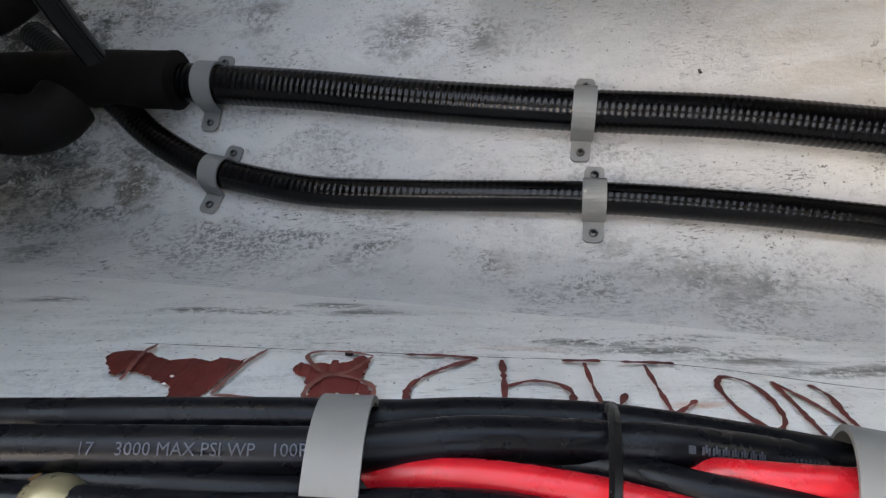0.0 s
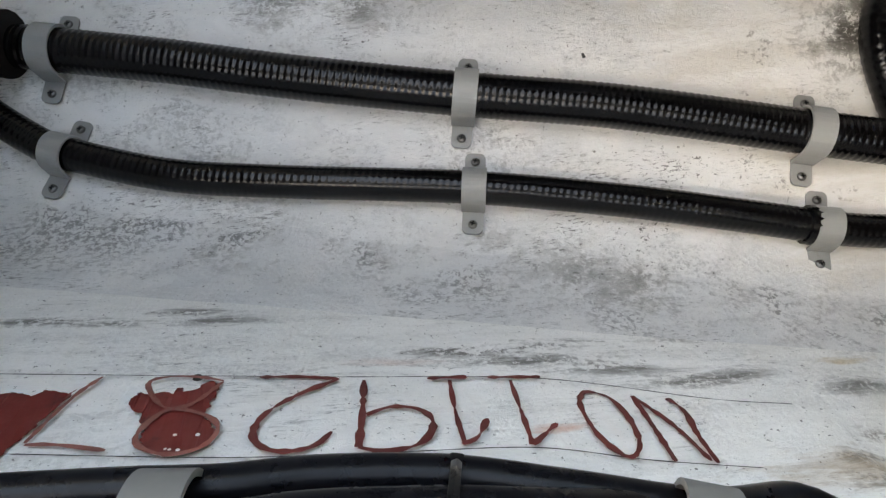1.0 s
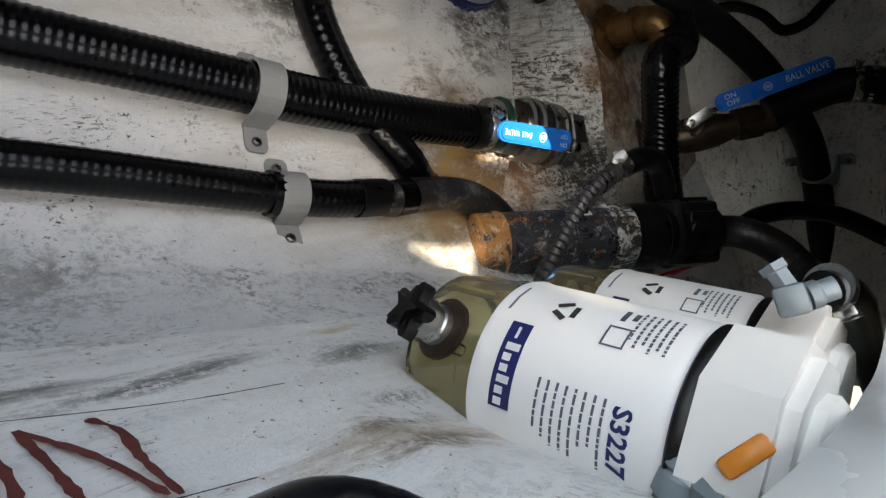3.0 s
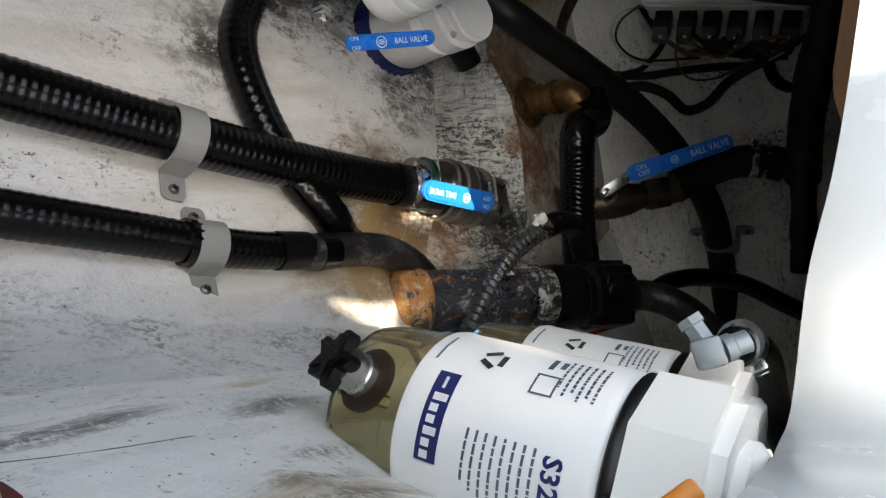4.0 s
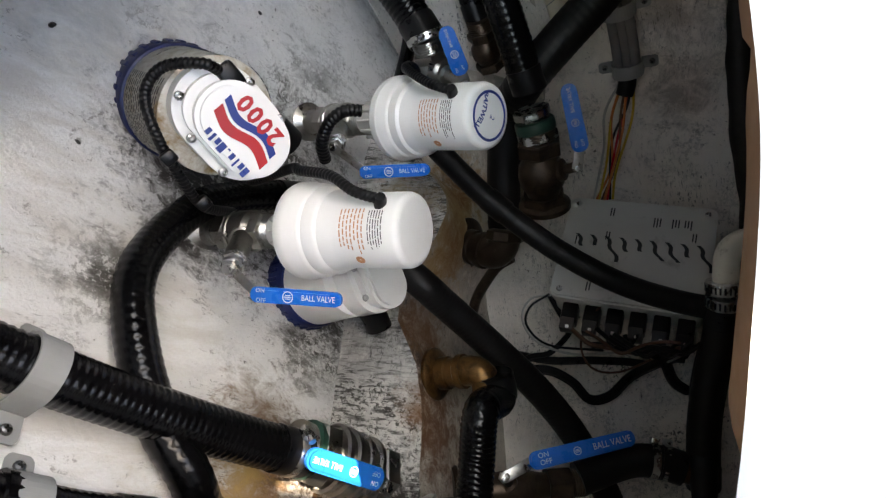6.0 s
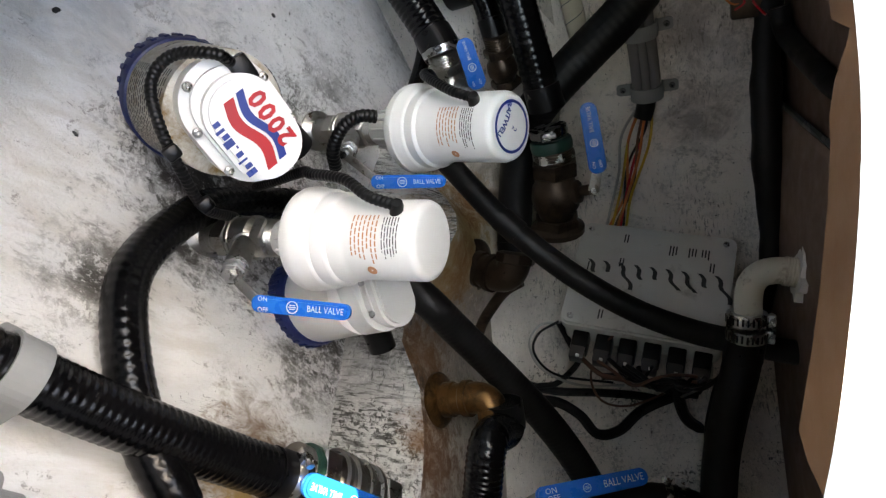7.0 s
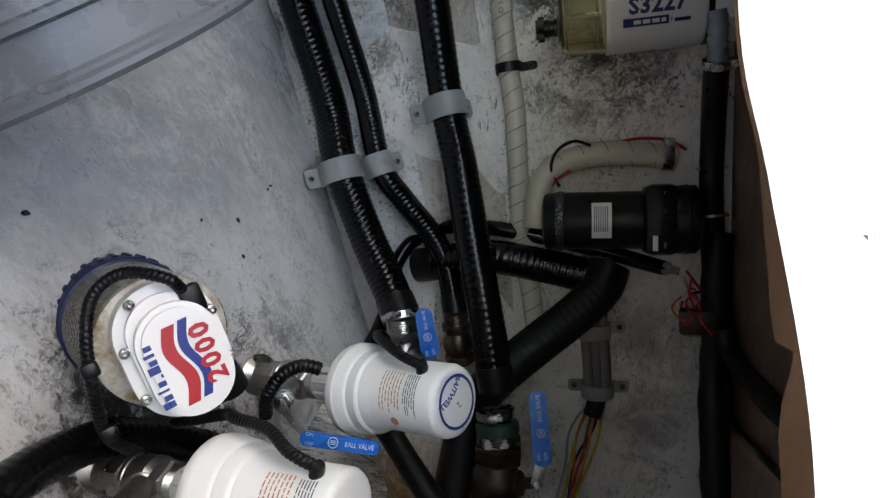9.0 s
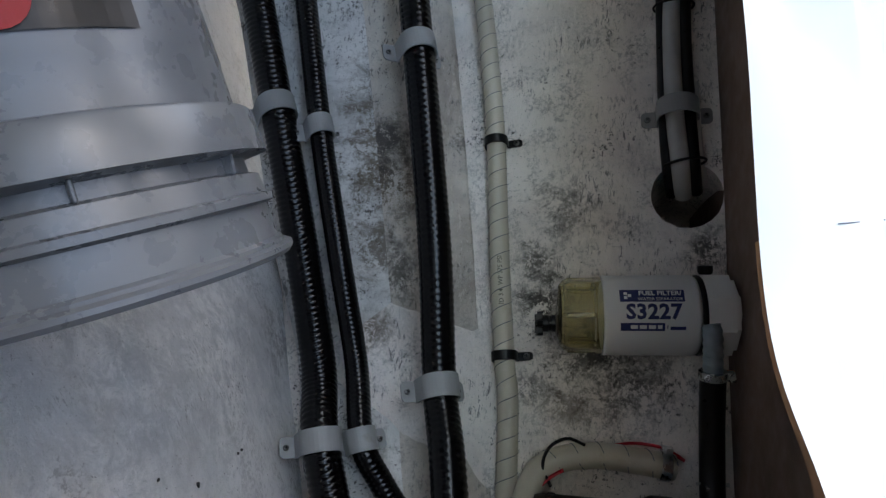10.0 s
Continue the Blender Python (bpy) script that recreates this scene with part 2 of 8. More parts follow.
M = {}
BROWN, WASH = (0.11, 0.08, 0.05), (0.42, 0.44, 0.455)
SOOT_SHADE, RUST, DRY, PALE_RUST, OCHRE = (0.035, 0.03, 0.026), (0.22, 0.10, 0.03), (0.13, 0.125, 0.11), (0.34, 0.22, 0.09), (0.50, 0.36, 0.14)
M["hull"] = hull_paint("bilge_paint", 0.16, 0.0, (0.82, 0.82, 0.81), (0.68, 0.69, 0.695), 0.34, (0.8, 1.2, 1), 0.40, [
    # dark patches at the pump feet: soot, with shade under them painted in
    ((0.5428, 0.333, 0.0485), 0.03, SOOT_SHADE, 0.9), ((0.60, 0.335, 0.062), 0.055, SOOT_SHADE, 1.0), ((0.6055, 0.3141, 0.0626), 0.10, SOOT_SHADE, 1.0), ((0.6, 0.2515, 0.069), 0.055, SOOT_SHADE, 0.9), ((0.6844, 0.3553, 0.0817), 0.12, SOOT_SHADE, 1.0), ((0.70, 0.02, 0.155), 0.06, BROWN, 0.95), ((0.45, 0.46, 0.04), 0.10, WASH, 0.55), ((0.51, 0.56, 0.075), 0.09, WASH, 0.6), ((0.43, 0.60, 0.05), 0.10, WASH, 0.6), ((0.53, 0.76, 0.075), 0.11, WASH, 0.6), ((0.36, 0.74, 0.03), 0.11, WASH, 0.6), ((0.66, 0.075, 0.135), 0.045, (0.16, 0.10, 0.05), 0.8), ((0.719, 0.4859, 0.1187), 0.06, SOOT_SHADE, 0.5),
    ((0.7718, 0.1815, 0.1249), 0.07, SOOT_SHADE, 0.95), ((0.8545, 0.2479, 0.1218), 0.07, SOOT_SHADE, 0.9), ((0.645, 0.0059, 0.1646), 0.07, RUST, 0.9), ((0.6797, 0.0235, 0.1649), 0.05, SOOT_SHADE, 0.9), ((0.6107, -0.0315, 0.1716), 0.06, PALE_RUST, 0.85), ((0.5676, -0.0488, 0.169), 0.04, PALE_RUST, 0.8),
    ((-0.0719, 0.0362, 0.0068), 0.04, DRY, 0.3), ((0.0481, -0.0068, 0.0478), 0.03, DRY, 0.3), ((0.1375, -0.0082, 0.0666), 0.03, DRY, 0.3), ((0.2127, -0.0329, 0.0911), 0.035, DRY, 0.3), ((0.5001, 0.1672, 0.0743), 0.05, DRY, 0.8), ((0.5194, 0.1882, 0.0713), 0.03, DRY, 0.6), ((0.8062, 0.3599, 0.1072), 0.05, SOOT_SHADE, 0.6),
    # first two: shade of the far corner painted dark, along with mould
    ((-0.4811, 0.3263, -0.194), 0.16, SOOT_SHADE, 1.0), ((-0.4478, 0.1724, -0.1205), 0.12, SOOT_SHADE, 0.9), ((0.5476, 0.8233, 0.0706), 0.05, SOOT_SHADE, 0.5), ((0.8409, 0.6836, 0.1535), 0.05, SOOT_SHADE, 0.6),
    ((0.18, -0.026, 0.102), 0.03, DRY, 0.4), ((0.223, -0.043, 0.13), 0.035, DRY, 0.4), ((0.262, -0.042, 0.13), 0.03, DRY, 0.4), ((-0.096, 0.003, 0.049), 0.025, DRY, 0.3), ((-0.406, 0.036, -0.009), 0.03, DRY, 0.9), ((-0.031, 0.238, -0.06), 0.035, DRY, 0.7), ((0.044, 0.228, -0.04), 0.03, DRY, 0.7), ((-0.191, 0.28, -0.114), 0.03, DRY, 0.6),
    ((-0.327, 0.098, -0.069), 0.035, BROWN, 0.8), ((0.50, 0.17, 0.072), 0.02, SOOT_SHADE, 0.8), ((0.729, 0.131, 0.134), 0.03, DRY, 0.9), ((0.813, 0.182, 0.133), 0.05, SOOT_SHADE, 0.9), ((0.62, 0.03, 0.15), 0.03, OCHRE, 0.8), ((0.66, 0.045, 0.15), 0.025, RUST, 0.8), ((0.53, -0.03, 0.165), 0.05, (0.42, 0.34, 0.20), 0.6)], scratch=0.42, grain=(95, 480, 300), band=((0.19, 1.0, 0.0), -0.034, 0.012), clean=[((0.40, 0.22, 0.06), 0.13), ((0.46, 0.34, 0.03), 0.12), ((0.45, 0.02, 0.125), 0.10), ((0.57, 0.16, 0.10), 0.06)])
M["transom"] = hull_paint("bilge_paint_streaked", 0.10, 0.0, (0.90, 0.90, 0.88), (0.82, 0.82, 0.795), 0.34, (0.35, 1, 1.6), 0.36, [
    ((-0.2159, -0.0148, 0.1412), 0.014, DRY, 0.9), ((-0.165, -0.0212, 0.1492), 0.012, DRY, 0.9), ((-0.0991, -0.0274, 0.1491), 0.016, DRY, 0.9), ((0.0661, -0.0545, 0.206), 0.016, DRY, 0.95), ((0.1151, -0.0632, 0.2264), 0.02, DRY, 0.95), ((0.1566, -0.0702, 0.2418), 0.016, DRY, 0.9), ((0.2323, -0.0692, 0.2015), 0.012, DRY, 0.7), ((0.3354, -0.0879, 0.2459), 0.009, OCHRE, 0.7), ((0.0931, -0.0764, 0.3022), 0.007, (0.6, 0.2, 0.06), 0.6),
    ((0.2692, -0.1042, 0.3576), 0.03, PALE_RUST, 0.7), ((0.2766, -0.1024, 0.3451), 0.014, SOOT_SHADE, 0.6), ((0.0175, -0.0523, 0.2178), 0.01, (0.62, 0.38, 0.30), 0.35),
    ((-0.33, 0.001, 0.117), 0.012, DRY, 0.9), ((-0.12, -0.022, 0.13), 0.011, DRY, 0.9), ((0.129, -0.06, 0.203), 0.014, DRY, 0.8), ((0.194, -0.078, 0.265), 0.013, DRY, 0.9), ((0.234, -0.081, 0.259), 0.012, DRY, 0.9), ((0.315, -0.094, 0.276), 0.012, DRY, 0.8), ((0.26, -0.108, 0.365), 0.016, BROWN, 0.9), ((0.30, -0.111, 0.32), 0.014, BROWN, 0.7)], scratch=0.26, grain=(50, 160, 420))
M["riser"] = hull_paint("bilge_paint_mouldy", 0.80, 0.0, (0.76, 0.75, 0.72), (0.46, 0.45, 0.43), 0.5, (1, 1, 0.6), 0.6, [
    ((0.723, 0.024, 0.176), 0.06, SOOT_SHADE, 0.95), ((0.78, 0.19, 0.17), 0.05, SOOT_SHADE, 0.9), ((0.85, 0.107, 0.235), 0.035, RUST, 0.8), ((0.80, -0.004, 0.224), 0.06, SOOT_SHADE, 0.95), ((0.70, -0.03, 0.18), 0.05, RUST, 0.85), ((0.76, 0.21, 0.15), 0.05, SOOT_SHADE, 0.9), ((0.84, 0.20, 0.225), 0.035, SOOT_SHADE, 0.7),
    ((0.851, 0.37, 0.20), 0.05, PALE_RUST, 0.7), ((0.33, 0.95, 0.21), 0.07, BROWN, 0.9), ((0.284, 0.969, 0.181), 0.05, BROWN, 0.7), ((0.22, 0.99, 0.19), 0.06, BROWN, 0.7), ((0.43, 0.90, 0.21), 0.06, BROWN, 0.8), ((0.56, 0.83, 0.2), 0.05, BROWN, 0.6)], 0.6, 0.75, scratch=0.5, grain=(60, 40, 160))
M["shelf"] = hull_paint("bilge_paint_rusty", 0.46, 0.0, (0.66, 0.60, 0.52), (0.36, 0.30, 0.25), 0.5, (1, 1, 1), 0.5, [
    ((0.905, 0.37, 0.247), 0.08, OCHRE, 0.8), ((0.93, 0.42, 0.252), 0.06, OCHRE, 0.7), ((0.885, 0.165, 0.232), 0.08, (0.17, 0.08, 0.03), 0.9), ((0.90, 0.33, 0.245), 0.05, RUST, 0.9), ((0.86, 0.10, 0.235), 0.05, RUST, 0.9), ((0.885, 0.07, 0.24), 0.07, (0.16, 0.07, 0.03), 0.9), ((0.912, 0.403, 0.249), 0.05, PALE_RUST, 0.9), ((0.94, 0.44, 0.255), 0.045, RUST, 0.9), ((0.878, 0.30, 0.236), 0.06, PALE_RUST, 0.85), ((0.869, 0.169, 0.221), 0.05, SOOT_SHADE, 0.9), ((0.89, 0.21, 0.22), 0.05, RUST, 0.7), ((0.92, 0.33, 0.245), 0.05, RUST, 0.7),
    ((0.353, 0.938, 0.215), 0.06, BROWN, 0.95), ((0.465, 0.89, 0.23), 0.05, SOOT_SHADE, 0.8), ((0.293, 0.968, 0.202), 0.05, SOOT_SHADE, 0.9), ((0.297, 0.996, 0.314), 0.02, SOOT_SHADE, 0.6)], 0.6, scratch=0.5, grain=(60, 40, 160))
M["wall"] = hull_paint("bilge_paint_dirty", 0.5, 0.0, (0.88, 0.83, 0.775), (0.72, 0.65, 0.60), 0.5, (1, 1, 1), 0.48, [
    ((0.497, 0.862, 0.437), 0.04, SOOT_SHADE, 0.95), ((0.445, 0.897, 0.427), 0.03, SOOT_SHADE, 0.8), ((0.585, 0.805, 0.426), 0.03, SOOT_SHADE, 0.7), ((0.541, 0.86, 0.192), 0.04, BROWN, 0.8), ((0.421, 0.889, 0.644), 0.03, SOOT_SHADE, 0.9), ((0.573, 0.799, 0.553), 0.06, SOOT_SHADE, 0.8), ((0.54, 0.82, 0.49), 0.05, SOOT_SHADE, 0.9), ((0.382, 0.935, 0.464), 0.05, SOOT_SHADE, 0.6), ((0.604, 0.788, 0.477), 0.03, BROWN, 0.6), ((0.95, 0.55, 0.56), 0.05, (0.20, 0.17, 0.15), 0.7), ((0.85, 0.62, 0.56), 0.06, (0.24, 0.20, 0.17), 0.6)], 0.6, 0.0, 0.3, scratch=0.45, grain=(60, 60, 220))
M["gel"] = plain("white_gelcoat", (0.53, 0.54, 0.535), 0.25, 0, 0.08, 9, 0.02, 0.08)
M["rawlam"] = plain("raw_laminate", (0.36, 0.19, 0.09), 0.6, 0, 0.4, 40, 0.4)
# laminate brown darkened: shade below the deck put into the colour
M["underside"] = plain("shaded_raw_laminate", (0.20, 0.13, 0.095), 0.6, 0, 0.4, 40, 0.4)
M["hose"] = plain("black_rubber_hose", (0.003, 0.003, 0.0035), 0.2, 0, 0.4, 90, 0.3, 0.08, (0.02, 0.019, 0.018), 0.06, 60, spec=0.3)
M["hose_dusty"] = plain("dusty_rubber_hose", (0.014, 0.014, 0.015), 0.42, 0, 0.4, 70, 0.3, 0.15, (0.13, 0.125, 0.118), 0.42, 48)
M["sleeve"] = plain("matt_dark_sleeve", (0.010, 0.008, 0.0075), 0.65, 0, 0.3, 50, 0.2, 0.1, spec=0.15)
M["rubber"] = plain("matt_black_rubber", (0.006, 0.0055, 0.0055), 0.48, 0, 0.4, 60, 0.3, 0.12, (0.016, 0.014, 0.013), 0.25, 40, spec=0.28)
M["cable"] = plain("black_cable_jacket", (0.004, 0.0045, 0.0065), 0.30, 0, 0.3, 60, 0.15, spec=0.2)
M["red_cable"] = plain("red_cable_jacket", (0.55, 0.012, 0.022), 0.3, 0, 0.2, 60, 0.08)
M["clamp"] = plain("grey_clamp_coating", (0.27, 0.275, 0.27), 0.45, 0, 0.12, 70, 0.12, 0.1, (0.20, 0.19, 0.17), 0.1, 40)
M["steel"] = plain("stainless_steel", (0.55, 0.55, 0.54), 0.28, 1.0, 0.2, 80, 0.1)
M["dull"] = plain("dull_nickel", (0.42, 0.41, 0.385), 0.33, 1.0, 0.35, 60, 0.2, 0.12, (0.12, 0.10, 0.08), 0.3, 45)
M["bronze"] = plain("dark_bronze", (0.085, 0.058, 0.04), 0.42, 0.7, 0.4, 45, 0.3, 0.15, (0.03, 0.02, 0.014), 0.6, 34)
M["brass"] = plain("brass", (0.17, 0.09, 0.032), 0.42, 0.8, 0.4, 45, 0.25, 0.15, (0.045, 0.026, 0.012), 0.75, 34)
M["blue"] = plain("blue_vinyl", (0.002, 0.145, 0.58), 0.32, 0, 0.15, 60, 0.08, spec=0.3)
M["white_plastic"] = plain("white_plastic", (0.80, 0.787, 0.755), 0.34, 0, 0.05, 40, 0.03, 0.06)
M["cream_plastic"] = plain("cream_plastic", (0.66, 0.62, 0.52), 0.5, 0, 0.15, 60, 0.1, 0.1, (0.20, 0.15, 0.09), 0.3, 35)
M["grey_plastic"] = plain("grey_plastic", (0.64, 0.63, 0.60), 0.5, 0, 0.12, 60, 0.06, 0.1, (0.33, 0.31, 0.28), 0.1, 30)
M["black_plastic"] = plain("black_plastic", (0.004, 0.004, 0.0045), 0.36, 0, 0.3, 60, 0.2, spec=0.28)
M["navy_plastic"] = plain("navy_plastic", (0.005, 0.016, 0.10), 0.42, 0, 0.25, 60, 0.08)
M["label_wrap"] = plain("yellowed_label_wrap", (0.60, 0.575, 0.50), 0.35, 0, 0.15, 60, 0.05, 0.08, (0.24, 0.14, 0.035), 0.62, 30)
M["dark_plug"] = plain("dark_grey_plug", (0.055, 0.05, 0.05), 0.4, 0, 0.3, 60, 0.15)
M["tarnished"] = plain("tarnished_brass", (0.36, 0.31, 0.19), 0.32, 0.6, 0.3, 60, 0.1, 0.1, (0.20, 0.17, 0.10), 0.3, 60)
M["label"] = plain("white_label", (0.78, 0.78, 0.77), 0.4, 0, 0.04, 20, 0.0)
M["ink_blue"] = plain("dark_blue_ink", (0.012, 0.02, 0.11), 0.4, 0, 0.1, 60, 0.0)
M["ink_black"] = plain("black_ink", (0.03, 0.03, 0.03), 0.5, 0, 0.1, 60, 0.0)
M["ink_red"] = plain("red_ink", (0.44, 0.008, 0.012), 0.4, 0, 0.1, 60, 0.0)
M["ink_orange"] = plain("rust_red_ink", (0.52, 0.24, 0.12), 0.5, 0, 0.1, 60, 0.0)
M["ink_white"] = plain("white_ink", (0.70, 0.72, 0.74), 0.5, 0, 0.1, 60, 0.0)
M["ink_grey"] = plain("worn_blue_grey_print", (0.11, 0.13, 0.17), 0.5, 0, 0.3, 200, 0.0)
M["ink_faint"] = plain("faint_blue_grey_print", (0.035, 0.042, 0.06), 0.5, 0, 0.4, 200, 0.0)
M["ink_bright_blue"] = plain("bright_blue_ink", (0.004, 0.025, 0.20), 0.4, 0, 0.1, 60, 0.0)
M["scribe"] = plain("red_brown_scratch", (0.15, 0.028, 0.024), 0.6, 0, 0.5, 120, 0.4)
M["scribe_pale"] = plain("pale_scribed_primer", (0.27, 0.10, 0.08), 0.55, 0, 0.4, 220, 0.3, 0.1, (0.20, 0.04, 0.03), 0.4, 160)
M["red_primer"] = plain("red_brown_primer", (0.15, 0.018, 0.014), 0.45, 0, 0.35, 70, 0.3, 0.1, (0.05, 0.009, 0.008), 0.3, 60)
# clamp grey made darker, dimmer light on the saddles put into the colour
M["saddle"] = plain("shaded_clamp_coating", (0.17, 0.17, 0.165), 0.5, 0, 0.15, 70, 0.12, 0.1, (0.13, 0.125, 0.11), 0.12, 40)
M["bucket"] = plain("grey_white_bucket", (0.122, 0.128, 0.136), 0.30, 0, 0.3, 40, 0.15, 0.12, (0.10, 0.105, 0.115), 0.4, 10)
M["orange"] = plain("orange_vinyl", (0.75, 0.24, 0.02), 0.4, 0, 0.12, 60, 0.05)
M["yellow_wire"] = plain("yellow_wire", (0.65, 0.42, 0.03), 0.4)
M["orange_wire"] = plain("orange_wire", (0.62, 0.17, 0.03), 0.4)
M["white_wire"] = plain("white_wire", (0.45, 0.44, 0.42), 0.45)
M["brown_wire"] = plain("brown_wire", (0.12, 0.05, 0.025), 0.45)
M["loom_grey"] = plain("dim_grey_cable", (0.16, 0.15, 0.15), 0.5, 0, 0.15, 60, 0.1)
M["green_gasket"] = plain("dark_green_gasket", (0.012, 0.05, 0.035), 0.45, 0, 0.3, 60, 0.2)
M["galv"] = plain("galvanised_fitting", (0.25, 0.30, 0.33), 0.5, 0.3, 0.2, 60, 0.3, 0.15, (0.30, 0.34, 0.36), 0.3, 40)
M["rusty"] = flaking("rusted_black_paint", (0.015, 0.018, 0.026), (0.26, 0.11, 0.035), (0.36, 0.37, 0.38), 0.20, 0.70)
M["flaked"] = flaking("flaked_black_paint", (0.012, 0.012, 0.012), (0.10, 0.08, 0.06), (0.62, 0.61, 0.57), 0.2, 0.95)
M["rust"] = flaking("orange_rust", (0.06, 0.065, 0.07), (0.44, 0.20, 0.06), (0.60, 0.52, 0.40), 0.75, 0.75)
M["screw"] = plain("dull_steel_screw", (0.20, 0.20, 0.195), 0.35, 1.0, 0.3, 200, 0.2)
M["silver_hose"] = plain("grey_corrugated_plastic", (0.045, 0.045, 0.047), 0.3, 0, 0.3, 60, 0.15)
M["braid"] = plain("braided_clear_hose", (0.55, 0.50, 0.40), 0.35, 0, 0.15, 60, 0.15, 0.1, (0.36, 0.28, 0.16), 0.2, 12)

# see-through amber bowl
bowl_mat, _, bs_ = nodes_of("amber_bowl")
bs_.inputs["Base Color"].default_value = (0.86, 0.81, 0.58, 1)
bs_.inputs["Transmission Weight"].default_value = 0.95
bs_.inputs["Roughness"].default_value = 0.06
bs_.inputs["IOR"].default_value = 1.25
M["bowl"] = bowl_mat


# ---- mesh helpers ----
def link_mesh(name, bm, material, smooth=True):
    bmesh.ops.recalc_face_normals(bm, faces=bm.faces)
    me = bpy.data.meshes.new(name)
    bm.to_mesh(me)
    bm.free()
    if smooth:
        me.shade_smooth()
        try:
            me.set_sharp_from_angle(angle=radians(38))
        except AttributeError:
            pass
    me.materials.append(M[material])
    return new(name, me)


def part(name, bm, material, parent, label="", smooth=True):
    ob = link_mesh(name, bm, material, smooth)
    ob.parent = parent
    if label:
        tagged(ob, label)
    return ob


def thing(name, m, label, category, group=""):
    ob = new(name)
    ob.empty_display_size = 0.02
    ob.matrix_world = m
    return tagged(ob, label, category, group)


def solo(name, bm, material, label, category, group="", kind="", smooth=True):
    ob = link_mesh(name, bm, material, smooth)
    return tagged(ob, label, category, group, kind)


def axes(origin, z, x=(0, 0, 1)):
    """A placing whose z axis runs along z and whose x axis leans towards x."""
    z = Vector(z).normalized()
    x = Vector(x)
    x = x - z * x.dot(z)
    if x.length < 1e-4:
        x = Vector((1, 0, 0)) - z * z.x
    x.normalize()
    y = z.cross(x)
    return Matrix(((x.x, y.x, z.x, origin[0]), (x.y, y.y, z.y, origin[1]), (x.z, y.z, z.z, origin[2]), (0, 0, 0, 1)))


def spline(points, step=0.006):
    """Catmull-Rom points at even small steps."""
    p = [Vector(q) for q in points]
    p = [p[0] * 2 - p[1]] + p + [p[-1] * 2 - p[-2]]
    fine = []
    for a, b, c, d in zip(p, p[1:], p[2:], p[3:]):
        n = max(2, int((c - b).length / 0.004))
        for k in range(n):
            t = k / n
            fine.append(0.5 * (2 * b + (c - a) * t + (2 * a - 5 * b + 4 * c - d) * t * t + (3 * b - a - 3 * c + d) * t ** 3))
    fine.append(p[-2])
    out, left = [fine[0]], step
    for a, b in zip(fine, fine[1:]):
        seg = (b - a).length
        while seg >= left > 0:
            a = a + (b - a) * (left / seg)
            seg -= left
            out.append(a.copy())
            left = step
        left -= seg
    out.append(fine[-1])
    return out


def tube(points, radius, sides=14, step=0.006, rib=0.0, pitch=0.0065, caps=True, bm=None, wobble=0.0, inner=0.0):
    """A hose or cable along a curve; rib: height of its corrugation."""
    bm = bm or bmesh.new()
    if rib:
        step = pitch / 4
    path = spline(points, step)
    rings, up = [], None
    s = 0.0
    for k, q in enumerate(path):
        d = (path[min(k + 1, len(path) - 1)] - path[max(k - 1, 0)])
        if d.length < 1e-9:
            continue
        d.normalize()
        if k:
            s += (q - path[k - 1]).length
        if up is None:
            up = d.orthogonal().normalized()
        up = (up - d * up.dot(d)).normalized()
        side = d.cross(up)
        r = radius
        if wobble:
            r *= 1 + wobble * noise.noise(q * 30)
        ring = []
        for j in range(sides):
            a = 2 * math.pi * j / sides
            rr = r
            if rib:
                ph = (s / pitch + j / sides) % 1.0
                rr = r + rib * (0.5 + 0.5 * math.cos(2 * math.pi * ph)) ** 0.6 - rib
            ring.append(bm.verts.new(q + (up * math.cos(a) + side * math.sin(a)) * rr))
        rings.append(ring)
    for a, b in zip(rings, rings[1:]):
        for j in range(sides):
            bm.faces.new((a[j], a[(j + 1) % sides], b[(j + 1) % sides], b[j]))
    if caps:
        bm.faces.new(list(reversed(rings[0])))
        bm.faces.new(rings[-1])
    return bm


def lathe(profile, sides=28, bm=None, m=None, closed=False):
    """A turned body round z from (radius, height) pairs."""
    bm = bm or bmesh.new()
    m = m or Matrix()
    rings = []
    for r, z in profile:
        if r < 1e-6:
            rings.append([bm.verts.new(m @ Vector((0, 0, z)))])
        else:
            rings.append([bm.verts.new(m @ Vector((r * math.cos(2 * math.pi * j / sides), r * math.sin(2 * math.pi * j / sides), z))) for j in range(sides)])
    for a, b in zip(rings, rings[1:]):
        for j in range(sides):
            k = (j + 1) % sides
            if len(a) == 1 and len(b) == 1:
                continue
            if len(a) == 1:
                bm.faces.new((a[0], b[j], b[k]))
            elif len(b) == 1:
                bm.faces.new((a[j], a[k], b[0]))
            else:
                bm.faces.new((a[j], a[k], b[k], b[j]))
    if closed:
        a, b = rings[-1], rings[0]
        for j in range(sides):
            bm.faces.new((a[j], a[(j + 1) % sides], b[(j + 1) % sides], b[j]))
        return bm
    if len(rings[0]) > 1:
        bm.faces.new(list(reversed(rings[0])))
    if len(rings[-1]) > 1:
        bm.faces.new(rings[-1])
    return bm


